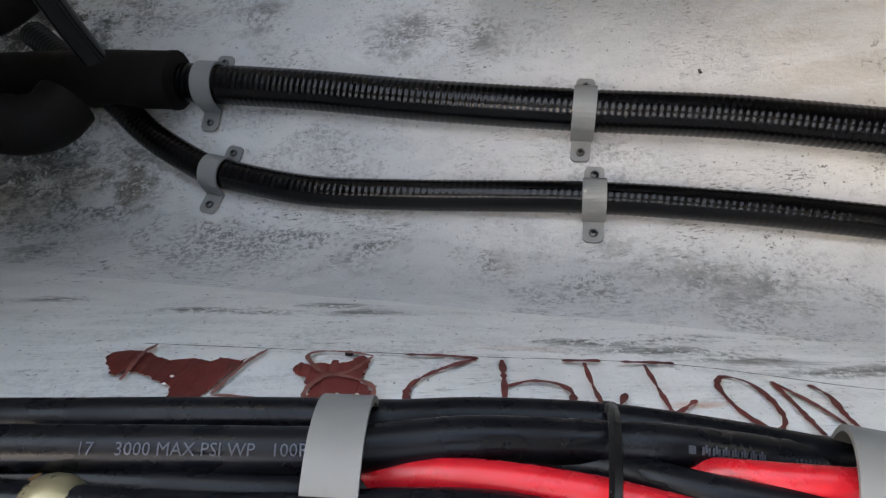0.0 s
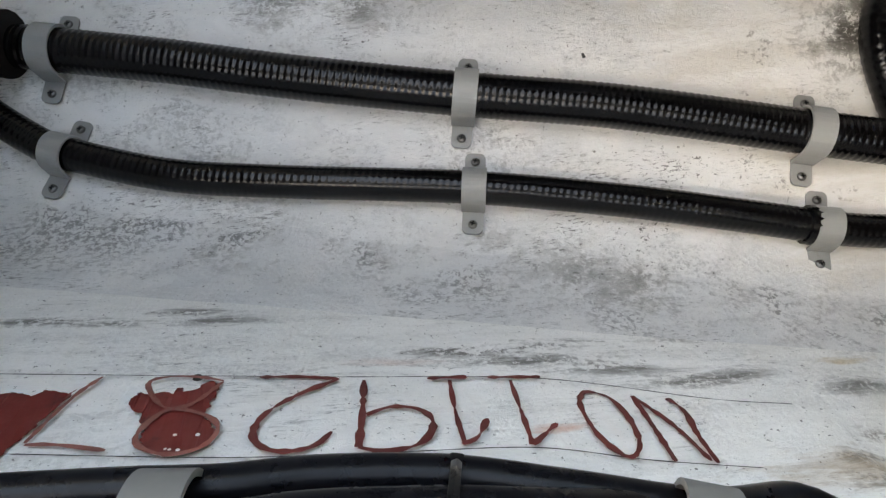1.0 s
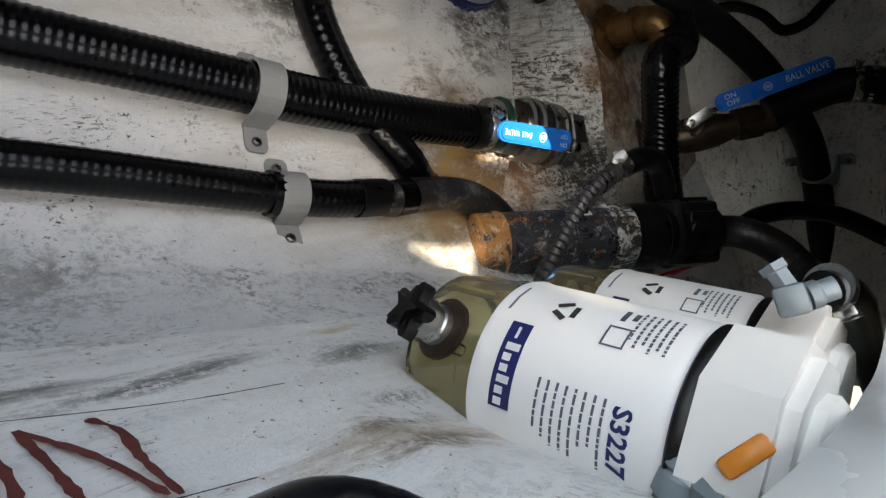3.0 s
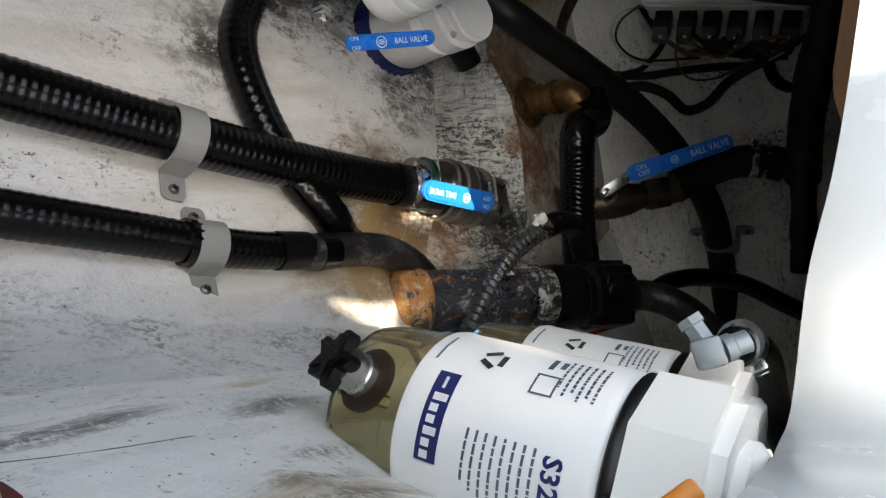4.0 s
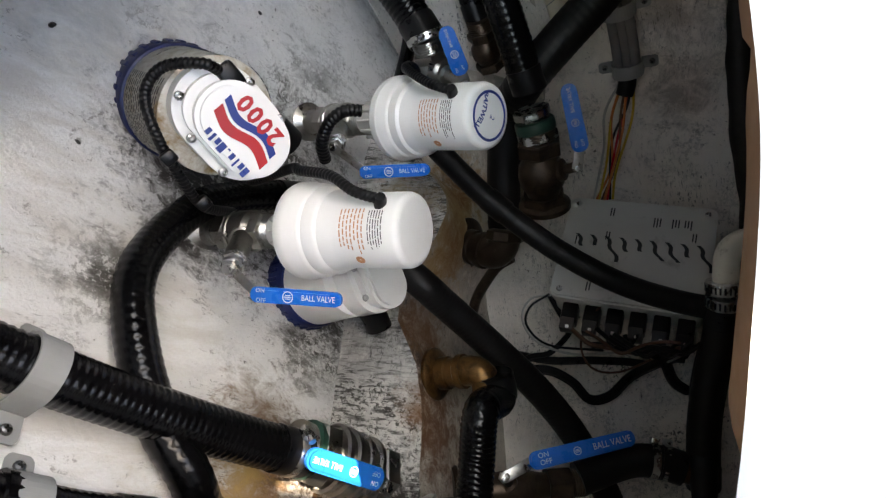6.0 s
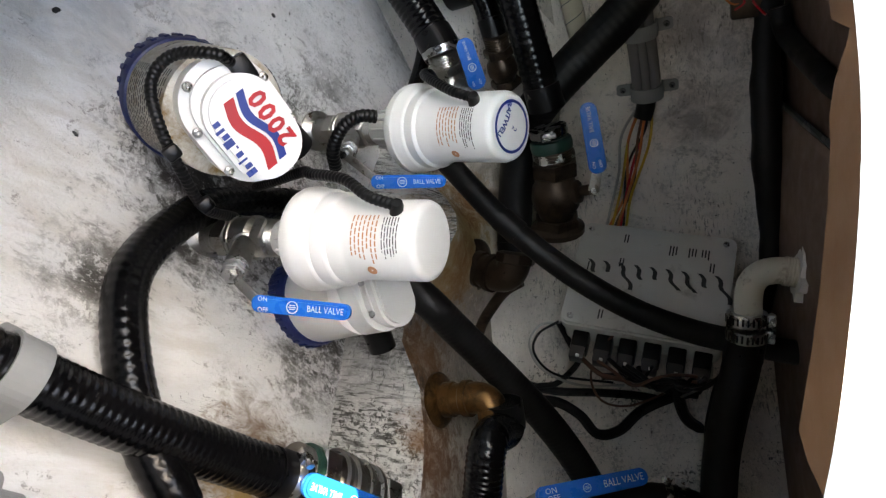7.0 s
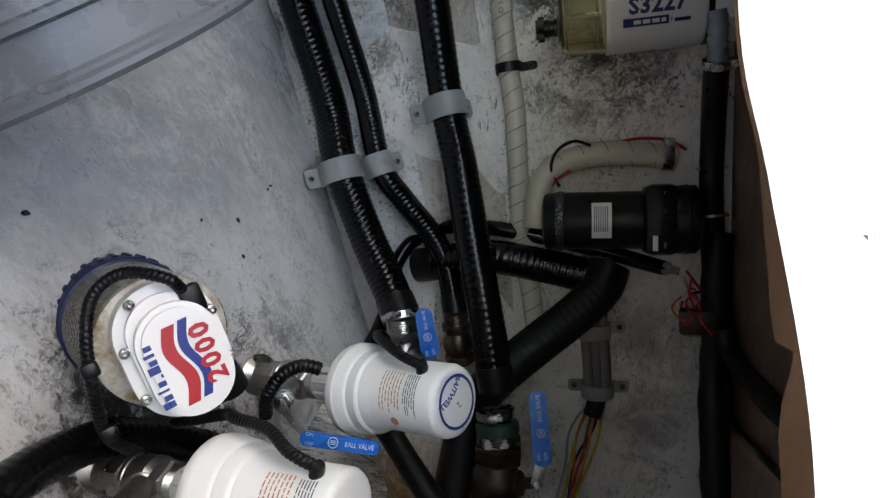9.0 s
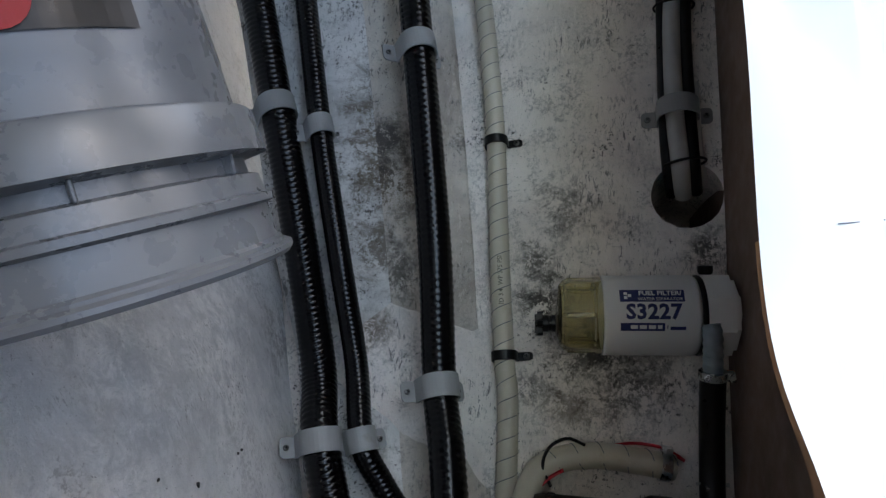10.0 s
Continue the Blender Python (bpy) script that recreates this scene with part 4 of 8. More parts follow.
def on_hose(parent, points, at, length, radius, name, material, label, lump=0.0):
    """A cuff or wrapping round part of a hose, as its part."""
    path = spline(points, 0.003)
    k = min(range(len(path)), key=lambda i: (path[i] - Vector(at)).length)
    n = int(length / 0.006)
    seg = path[max(0, k - n):k + n + 1]
    bm = tube([q - parent.location for q in seg], radius, 18, 0.004, wobble=lump)
    return part(name, bm, material, parent, label)


on_hose(drain_h, H2, (0.4082, -0.0034, 0.1365), 0.02, 0.0163, "tape_wrap", "hose", "rough tape lump wound round the hose", 0.3)
on_hose(drain_h, H2, (0.4905, -0.0156, 0.1578), 0.03, 0.0159, "end_cuff", "black_plastic", "smooth black cuff at the hose end")
for p, h, r in (((-0.244, 0.154, -0.071), H1, 0.0205), ((0.120, 0.087, 0.030), H1, 0.0205), ((0.421, 0.041, 0.105), H1, 0.0205),
                ((-0.242, 0.069, -0.037), H2, 0.0152), ((0.119, 0.0145, 0.057), H2, 0.0152), ((0.408, -0.038, 0.141), H2, 0.0152)):
    clamp_on(h, p, FLOOR_N if h is H1 else FILLET_N, r, tab=0.0235, toe=0.002 if h is H1 else 0.006)
H2D = [(0.5028, -0.0172, 0.1609), (0.507, -0.0191, 0.1625), (0.5533, -0.019, 0.1739), (0.5899, -0.0233, 0.183), (0.622, -0.036, 0.190), (0.655, -0.058, 0.192), (0.69, -0.088, 0.190)]
dusty = hose("dusty_hose", H2D, 0.0156, "dusty grey length of rubber hose curving behind the rusted pump", "hose_dusty", rib=0.0004)
on_hose(dusty, H2D, (0.5210, -0.0190, 0.1660), 0.022, 0.0160, "end_cuff", "hose", "glossy black cuff at the hose end")
H3 = [(0.7186, 0.3353, 0.1176), (0.6677, 0.3163, 0.1001), (0.6286, 0.296, 0.0884), (0.5891, 0.269, 0.0836), (0.5355, 0.2085, 0.0889), (0.5109, 0.1598, 0.0997), (0.5106, 0.1008, 0.119), (0.5208, 0.0503, 0.1406), (0.543, 0.015, 0.157), (0.570, -0.008, 0.152), (0.60, -0.03, 0.150)]
hose("curved_hose", H3, 0.0172, "glossy black ribbed hose sweeping round on the bilge floor", rib=0.0006, pitch=0.009)
SL = [(-0.47, 0.224, -0.106), (-0.3613, 0.2155, -0.084), (-0.2953, 0.207, -0.068), (-0.272, 0.2037, -0.062)]
sleeve_h = hose("hose_sleeve", SL, 0.030, "matt black sleeve over the hose end", "sleeve")
on_hose(sleeve_h, SL, (-0.274, 0.204, -0.0625), 0.010, 0.0306, "end_cuff", "sleeve", "cut edge of the sleeve")
HA = [(-0.3174, 0.2432, 0.1284), (-0.3168, 0.2258, 0.0891), (-0.3109, 0.2032, 0.0505)]
hose("crossing_hose", HA, 0.011, "thin black hose crossing above the floor hoses", sides=14)
hose("coiled_hose", [(-0.4779, 0.1555, 0.018), (-0.4328, 0.161, 0.0116), (-0.3974, 0.156, 0.0049), (-0.3757, 0.1622, -0.0035), (-0.3631, 0.179, -0.0133)], 0.028, "thick dark hose lying under the sleeve", "sleeve")
hose("coiled_hose", [(-0.4799, 0.2521, 0.0132), (-0.4343, 0.267, 0.0064), (-0.4021, 0.2886, -0.0018), (-0.3735, 0.3178, -0.0007)], 0.034, "thick dark hose lying in the shaded corner", "sleeve")


# ---- fittings ----
def hose_band(name, a, b, radius, parent=None, label="stainless worm-drive hose clamp", width=0.009, screw_dir=(0, 0, 1)):
    """A worm-drive band round a hose, from a towards b."""
    a, b = Vector(a), Vector(b)
    ob = thing(name, axes(a, b - a, screw_dir), label, "hose clamp", "worm-drive bands")
    w = width / 2
    bm = lathe([(radius, -w), (radius + 0.0008, -w), (radius + 0.0012, 0), (radius + 0.0008, w), (radius, w)], 24)
    part("band", bm, "steel", ob)
    if width > 0.012:
        slots = bmesh.new()
        for k in range(26):
            block((0.0006, 0.0022, width * 0.62), (radius + 0.0012, 0, 0), 0, 1, slots, Matrix.Rotation(2 * math.pi * k / 26, 4, "Z"))
        part("slots", slots, "black_plastic", ob, "worm slots punched in the band", smooth=False)
    bm = block((0.008, 0.013, width * 1.1), (radius + 0.004, 0, 0), 0.0015)
    part("screw_housing", bm, "steel", ob)
    lathe([(0.0035, 0), (0.0035, 0.006), (0, 0.0065)], 10, bm := bmesh.new(), Matrix.Translation((radius + 0.005, 0.006, 0)) @ pose(0, 0, 0, -90, 0, 0))
    part("screw", bm, "steel", ob)
    return ob


def sleeve_print(ob, length, up, text):
    """White markings on a lever's sleeve; x runs along the sleeve."""
    if not text:
        return
    z = up
    ring = lathe([(0.0042, 0), (0.005, 0), (0.005, 0.0002), (0.0042, 0.0002)], 20, None, Matrix.Translation((-length * 0.06, 0, z)), True)
    part("lettering", letters("BALL VALVE", length * 0.085, lambda x, y: (length * 0.27 + x * 0.8, y, z)), "ink_white", ob, "white printed lettering", smooth=False)
    part("on_mark", letters("ON", length * 0.065, lambda x, y: (-length * 0.37 + x, 0.0042 + y, z)), "ink_white", ob, smooth=False)
    part("off_mark", letters("OFF", length * 0.065, lambda x, y: (-length * 0.36 + x, -0.0042 + y, z)), "ink_white", ob, smooth=False)
    bars([(-0.0035, 0.0035, 0), (-0.0025, 0.0025, 0.0015), (-0.0025, 0.0025, -0.0015)], lambda x, y: (x - length * 0.06, y, z), ring, 0.0007, 1)
    part("emblem", ring, "ink_white", ob, "white round emblem", smooth=False)


def lever(parent_m, pivot, start, end, facing, width=0.022, text=True, name="lever"):
    """Steel strip from pivot to start, then a blue vinyl sleeve to end, under the valve's empty."""
    inv = parent_m.matrix_world.inverted()
    pivot, start, end = Vector(pivot), Vector(start), Vector(end)
    d = end - start
    f = Vector(facing)
    f = (f - d.normalized() * f.dot(d.normalized())).normalized()
    m = inv @ axes((start + end) / 2, f, d)
    length = d.length
    out = round_rect(length, width, width * 0.45, 6)
    sl = slab([(x, y * (1.0 if x < 0 else 0.92)) for x, y in out], 0.006, None, Matrix.Translation((0, 0, -0.003)), 0.0022)
    ob = part("lever", sl, "blue", parent_m, "blue vinyl-sleeved lever")
    ob.matrix_local = m
    sleeve_print(ob, length, 0.0036, text)
    if (pivot - start).length > 0.004:
        q = start + d.normalized() * 0.006
        ms = inv @ axes((pivot + q) / 2, f, q - pivot)
        st = part("lever_stem", block(((q - pivot).length, width * 0.62, 0.0028), (0, 0, 0), 0.0008), "dull", parent_m)
        st.matrix_local = ms
    bm = lathe([(0.008, -0.004), (0.008, 0.003), (0.0065, 0.0045), (0.0045, 0.0045), (0.0045, 0.009), (0, 0.0095)], 6)
    nut = part("lever_nut", bm, "steel", parent_m)
    nut.matrix_local = inv @ axes(pivot, f, d)


def ball_valve(a, b, radius, label, material="dull", handle=None, facing=(0, 0, 1), text=True, flange=0.0, group="ball valves"):
    """A threaded valve body with hexagon ends from a to b."""
    a, b = Vector(a), Vector(b)
    L = (b - a).length
    ob = thing("ball_valve", axes(a, b - a, facing), label, "valve", group)
    r = radius
    if flange:
        part("flange", lathe([(flange, -0.002), (flange, 0.005), (flange * 0.9, 0.008), (r * 0.8, 0.009)], 28), material, ob)
    hexa = lambda z0, z1, rr: lathe([(rr * 0.94, z0), (rr, z0 + 0.002), (rr, z1 - 0.002), (rr * 0.94, z1)], 6)
    part("inlet_nut", hexa(0.0, L * 0.2, r * 1.05), material, ob)
    body = lathe([(r * 0.72, L * 0.17), (r * 0.8, L * 0.26), (r * 1.0, L * 0.36), (r * 1.06, L * 0.5), (r * 1.0, L * 0.64), (r * 0.8, L * 0.74), (r * 0.72, L * 0.83)], 26)
    part("body", body, material, ob)
    part("outlet_nut", hexa(L * 0.8, L, r * 1.05), material, ob)
    thread = [(r * 0.78 + (0.0008 if k % 2 else 0), L + 0.0016 * k) for k in range(12)]
    part("threaded_end", lathe([(r * 0.6, L - 0.001)] + thread), material, ob)
    if handle:
        lever(ob, *handle, facing=facing, text=text)
        piv = ob.matrix_world.inverted() @ Vector(handle[0])
        mid = Vector((0, 0, L * 0.5))
        stem = piv - mid
        if stem.length > r:
            bm = lathe([(r * 0.55, r * 0.7), (r * 0.5, r * 1.1), (0.007, r * 1.2), (0.007, stem.length)], 12)
            s = part("stem", bm, material, ob)
            s.matrix_local = axes(mid, stem, (0, 0, 1))
    return ob


def coil_wire(name, points, r, material, label, category="wire", group="loose wires", sides=8):
    origin = Vector(points[0])
    ob = solo(name, tube([Vector(p) - origin for p in points], r, sides, 0.006), material, label, category, group)
    ob.location = origin
    return ob


# ---- bilge pumps ----
class thing_part:
    """Stands in for a thing whose further parts all lean by one matrix."""
    def __init__(self, ob, m):
        self.ob, self.m = ob, m


def lean_part(name, bm, material, parent, label="", smooth=True):
    if isinstance(parent, thing_part):
        for v in bm.verts:
            v.co = parent.m @ v.co
        parent = parent.ob
    return part(name, bm, material, parent, label, smooth)


def bilge_pump(base, top, side, facing, label, logo=True, cord=True, tilt=12):
    """Strainer foot, motor body and an oblong head with a cover; z runs up the pump, x along the head."""
    base, top = Vector(base), Vector(top)
    ob = thing("bilge_pump", axes(base, top - base, side), label, "bilge pump", "bilge pumps")
    H = (top - base).length
    rng = random.Random(5)
    foot = lathe([(0.052, 0.0), (0.057, 0.002), (0.058, 0.026), (0.0565, 0.029), (0.053, 0.030)], 40)
    lean_part("strainer", foot, "navy_plastic", ob, "dark blue slotted strainer foot")
    for k in range(30):
        a = 2 * math.pi * k / 30
        bm = block((0.004, 0.0055, 0.017), (0.0575, 0, 0.013), 0.001, 1, None, Matrix.Rotation(a, 4, "Z"))
        lean_part("strainer_rib", bm, "navy_plastic", ob)
    lean_part("motor_body", lathe([(0.053, 0.028), (0.0545, 0.031), (0.0535, H * 0.66), (0.050, H * 0.67)], 40), "label_wrap" if logo else "white_plastic", ob, "label wrap round the motor")
    pr = lambda x, y: (0.0552 * math.cos(x / 0.0552), 0.0552 * math.sin(x / 0.0552), y)
    if logo:
        lean_part("small_print", bars(fine_print(rng, -0.16, 0.17, 0.036, H * 0.64, 0.0046, 0.0024, (0.003, 0.008)), pr, None, 0.0022, 3), "ink_black", ob, smooth=False)
    fl = (ob.matrix_world.to_3x3().inverted() @ Vector(facing))
    fl.z = 0
    lean = Matrix.Translation((0, 0, H * 0.72)) @ Matrix.Rotation(radians(tilt), 4, Vector((0, 0, 1)).cross(fl)) @ Matrix.Translation((0, 0, -H * 0.72))
    ob, body_ob = thing_part(ob, lean), ob
    shell = slab(round_rect(0.106, 0.076, 0.037, 10), H * 0.26, None, Matrix.Translation((0.002, 0, H * 0.66)), 0.008)
    lean_part("head", shell, "white_plastic", ob, "white plastic pump head")
    cover = slab(round_rect(0.088, 0.060, 0.029, 10), H * 0.08, None, Matrix.Translation((0.009, 0.002, H * 0.92)), 0.004)
    lean_part("cover", cover, "white_plastic", ob, "raised white oblong cover")
    for x, y in ((-0.042, 0.018), (-0.043, -0.018), (-0.012, -0.0338), (0.026, -0.0338), (-0.016, 0.0338), (0.024, 0.0338)):
        bm = bmesh.new()
        lean_part("screw", screw_mesh(bm, (x, y, H * 0.921), 0.0042), "steel", ob)
    z = H + 0.0012
    if logo:
        wave = lambda x, y: (0.010 + x, y + 0.0035 * math.sin(x * 125), z)
        for mat, y0, y1, x0, x1 in (("ink_bright_blue", 0.0035, 0.0105, -0.031, 0.030), ("ink_red", -0.0085, 0.001, -0.030, 0.031)):
            bm = bars([(x0, x1, (y0 + y1) / 2)], wave, None, y1 - y0, 14)
            lean_part("flag_stripe", bm, mat, ob, smooth=False)
        for k, digit in enumerate("2000"):
            bm = letters(digit, 0.0205, lambda x, y, k=k: (0.010 - 0.0122 * (k - 1.5) - x, 0.0175 - y, z + 0.0006), None, 1.0, 0, 0.035)
            lean_part("numeral", bm, "ink_red", ob, "red printed numeral", smooth=False)
        for k, (w, h) in enumerate(((0.0048, 0.0085), (0.0040, 0.0058), (0.0018, 0.0085), (0.0040, 0.0058), (0.0026, 0.0016), (0.0058, 0.0085), (0.0040, 0.0058), (0.0026, 0.0078), (0.0040, 0.0058))):
            bm = bars([(-w / 2, w / 2, 0)], lambda x, y, k=k, h=h: (0.034 - 0.0056 * k - x, -0.0205 + y - 0.5 * (h - 0.0058), z), None, h, 1)
            lean_part("name_bar", bm, "ink_bright_blue", ob, smooth=False)
    part("outlet", tube([(0.03, 0.03, H * 0.45), (0.065, 0.045, H * 0.42), (0.09, 0.05, H * 0.40)], 0.017, 18), "black_plastic", body_ob)
    if cord:
        c = [(-0.038, 0.020, H * 0.93), (-0.052, 0.012, H * 0.98), (-0.066, -0.012, H * 0.88), (-0.058, -0.036, H * 0.84), (-0.03, -0.052, H * 0.86), (0.01, -0.062, H * 0.8), (0.05, -0.066, H * 0.66), (0.085, -0.05, H * 0.45)]
        lean_part("power_cord", tube(c, 0.0050, 12, 0.006, 0.0010, 0.0042), "black_plastic", ob, "black convoluted cord loom")
        lean_part("cord_plug", block((0.022, 0.017, 0.012), (-0.03, 0.024, H * 0.92), 0.003), "black_plastic", ob)
        for p in ((-0.010, -0.058, H * 0.87), (0.045, -0.064, H * 0.72)):
            lean_part("cord_clip", block((0.012, 0.013, 0.012), p, 0.003), "black_plastic", ob)
    return body_ob


P1 = (0.5533, 0.3766, 0.0584)
bilge_pump(P1, (0.4995, 0.2891, 0.198), (0.5147, -0.5843, 0.623), (-0.3555, -0.2775, 0.2678), "white bilge pump with blue strainer foot and red numerals")
P2 = (0.7541, 0.2325, 0.1099)
rear_pump = bilge_pump(P2, (0.7016, 0.2308, 0.2406), (0.521, -0.8162, 0.2342), (-0.5308, -0.193, 0.2334), "white bilge pump with dark blue foot behind the baitwell pump", logo=False, cord=False, tilt=4)
rear_pump.scale = (0.86, 0.86, 1.0)


# ---- baitwell pumps on their seacocks ----
def well_pump(base, top, facing, label, handle, title="", start=0.1085):
    base, top = Vector(base), Vector(top)
    ob = thing("baitwell_pump", axes(base, top - base, facing), label, "water pump", "baitwell pumps")
    L = (top - base).length
    s = L / 0.22
    z = lambda v: v * s
    rng = random.Random(11 if title else 7)
    part("through_hull", lathe([(0.024, 0), (0.024, z(0.0047)), (0.015, z(0.0093)), (0.0135, z(0.0140)), (0.0145, z(0.0163)), (0.0135, z(0.0187)), (0.0145, z(0.0210)), (0.0135, z(0.0233)), (0.0145, z(0.0280))], 24), "dull", ob)
    part("inlet_nut", lathe([(0.0180, z(0.0257)), (0.0200, z(0.0272)), (0.0200, z(0.0370)), (0.0180, z(0.0385))], 6), "dull", ob)
    part("valve_body", lathe([(0.0160, z(0.0380)), (0.0175, z(0.0390)), (0.0208, z(0.0420)), (0.0208, z(0.0445)), (0.0195, z(0.0452)), (0.0202, z(0.0513)), (0.0195, z(0.0585)), (0.0208, z(0.0592)), (0.0208, z(0.0620)), (0.0170, z(0.0650)), (0.0160, z(0.0660))], 30), "dull", ob, "dull cast ball valve body")
    part("outlet_nut", lathe([(0.0180, z(0.0655)), (0.0202, z(0.0672)), (0.0202, z(0.0770)), (0.0180, z(0.0785))], 6), "dull", ob)
    part("nipple", lathe([(0.0150, z(0.0780)), (0.0165, z(0.0795)), (0.0150, z(0.0810)), (0.0165, z(0.0825)), (0.0150, z(0.0840)), (0.0165, z(0.0855)), (0.0150, z(0.0870))], 22), "dull", ob, "threaded nipple")
    part("adapter", lathe([(0.016, z(0.0863)), (0.020, z(0.0952)), (0.022, z(start + 0.0016)), (0.021, z(start + 0.0033))], 16), "grey_plastic", ob, "grey plastic threaded adapter")
    for k in range(12):
        part("adapter_rib", block((0.004, 0.003, z(start) - z(0.094)), (0.0215, 0, (z(start) + z(0.094)) / 2), 0.001, 1, None, Matrix.Rotation(math.pi * k / 6, 4, "Z")), "grey_plastic", ob)
    R = 0.0335
    hz = lambda v: z(start + (v - 0.1085) * (0.1659 - start) / (0.1659 - 0.1085))
    prof = [(0.022, hz(0.1085)), (0.039, hz(0.1085)), (0.0440, hz(0.1105)), (0.0455, hz(0.1140)), (0.0455, hz(0.1215)), (0.0440, hz(0.1235)), (0.0432, hz(0.1345)), (0.0418, hz(0.1362)), (0.0405, hz(0.1372)), (0.0400, hz(0.1480)),
            (0.0385, hz(0.1498)), (0.0370, hz(0.1508)), (0.0362, hz(0.1570)), (R + 0.001, hz(0.1626)), (R, z(0.1659)), (R - 0.0006, z(0.2151)), (R - 0.002, z(0.2180)), (R - 0.005, z(0.2196)), (R - 0.007, z(0.2198)), (0, z(0.2200))]
    part("pump_housing", lathe(prof, 48), "white_plastic", ob, "white plastic cartridge pump housing")
    pr = lambda x, y: ((R + 0.0008) * math.cos(y / R), (R + 0.0008) * math.sin(y / R), z(0.1897) + x)
    turned = lambda x, y: pr(y, x)
    rows = fine_print(rng, -0.020, 0.020, -0.024, 0.002, 0.0038, 0.0012, (0.003, 0.006), 0.0012)
    part("warning_print", bars(rows, turned, None, 0.0013, 2), "ink_orange", ob, "rust-red small print", smooth=False)
    rows = fine_print(rng, -0.018, 0.020, 0.008, 0.021, 0.0026, 0.001, (0.004, 0.008), 0.001)
    part("model_print", bars(rows, turned, None, 0.0009, 2), "ink_black", ob, smooth=False)
    seal = lathe([(0.0009, 0), (0.0042, 0), (0.0042, 0.0003), (0.0009, 0.0003)], 18, None, Matrix.Translation(pr(-0.006, 0.026)) @ axes((0, 0, 0), (math.cos(0.026 / R), math.sin(0.026 / R), 0)), True)
    part("seal_mark", seal, "ink_orange", ob, smooth=False)
    # cord that plugs into the side near the top
    a0 = -0.75
    at = Vector((R * math.cos(a0), R * math.sin(a0), z(0.2020)))
    out = Vector((math.cos(a0), math.sin(a0), 0))
    part("plug", lathe([(0.0055, -0.002), (0.0055, 0.008), (0.0045, 0.012), (0.0, 0.013)], 12, None, axes(at - out * 0.002, out + Vector((0, 0, 0.5)))), "black_plastic", ob)
    cord = [at + out * 0.006 + Vector((0, 0, 0.002)), at + out * 0.012 + Vector((0.0, -0.003, -0.02)), Vector((0.030, -0.048, z(0.1626))), Vector((0.022, -0.054, z(0.1298))), Vector((0.006, -0.058, z(0.1093))), Vector((-0.012, -0.05, z(0.0583))), Vector((-0.03, -0.05, z(0.0350)))]
    if title:
        cord[2:] = [Vector((0.022, -0.050, z(0.1560))), Vector((-0.004, -0.054, z(0.1420))), Vector((-0.030, -0.046, z(0.1280))), Vector((-0.050, -0.022, z(0.1080))), Vector((-0.052, 0.004, z(0.0800)))]
    part("power_cord", tube(cord, 0.0050, 12, 0.005, 0.0008, 0.004), "black_plastic", ob, "black loom-covered cord")
    if title:
        zc = z(0.2200) + 0.0006
        ring = lathe([(0.0218, 0), (0.0245, 0), (0.0245, 0.0001), (0.0218, 0.0001)], 36, None, Matrix.Translation((0, 0, zc)), True)
        part("title_ring", ring, "ink_bright_blue", ob, smooth=False)
        turn = Matrix.Rotation(radians(60), 4, "Z")
        bm = letters(title, 0.0085, lambda x, y: turn @ Vector((x, y - 0.010 - x * x * 12, zc)), None, 0.95, 0, 0.03)
        letters("2", 0.0095, lambda x, y: turn @ Vector((x, y + 0.004, zc)), bm)
        part("title", bm, "ink_bright_blue", ob, "blue printed title", smooth=False)
    if handle:
        lever(ob, *handle, facing=facing, width=0.0135)
        mid = Vector((0, 0, z(0.0513)))
        arm = ob.matrix_world.inverted() @ Vector(handle[0]) - mid
        n = arm.length
        part("stem_boss", lathe([(0.0125, 0.010), (0.0125, 0.022), (0.0105, 0.023), (0.0105, n - 0.016)], 16, None, axes(mid, arm)), "dull", ob)
        part("stem_nut", lathe([(0.0115, n - 0.017), (0.0115, n - 0.010), (0.0075, n - 0.0095), (0.0075, n - 0.007), (0.010, n - 0.0065), (0.010, n - 0.001), (0.006, n)], 6, None, axes(mid, arm)), "steel", ob)
    return ob


BW1 = (0.6175, 0.2556, 0.0715)
well_pump(BW1, (0.5791, 0.2146, 0.3222), (-0.451, -0.2234, 0.2465), "white cartridge baitwell pump standing on a seacock with a blue lever",
          ((0.5515, 0.185, 0.1624), (0.5579, 0.1622, 0.1807), (0.5652, 0.1527, 0.2634)), start=0.114)
BW2 = (0.729, 0.4449, 0.11)
well_pump(BW2, (0.6284, 0.3474, 0.3729), (-0.5207, -0.3698, 0.1825), "white cartridge baitwell pump with a blue title on its end",
          ((0.6447, 0.3493, 0.2009), (0.6524, 0.3185, 0.2282), (0.6553, 0.313, 0.3039)), title="BAITWELL", start=0.126)

# valve at the end of the thick floor hose
hose_valve = ball_valve((0.7733, 0.0224, 0.2193), (0.6839, 0.0436, 0.1787), 0.031, "dull bronze ball valve with bright blue lever on thick hose",
           handle=((0.732, 0.0125, 0.2399), (0.7211, 0.0175, 0.2422), (0.6302, 0.0339, 0.2087)), facing=(-0.6505, -0.0427, 0.3128))
part("gasket", lathe([(0.026, 0.098), (0.0285, 0.099), (0.0285, 0.105), (0.026, 0.106)], 28), "green_gasket", hose_valve, "dark green gasket ring")
for z in (0.030, 0.045, 0.060, 0.073):
    part("body_rib", lathe([(0.0315, z - 0.004), (0.0345, z - 0.002), (0.0345, z + 0.002), (0.0315, z + 0.004)], 30, None, None, True), "dull", hose_valve)
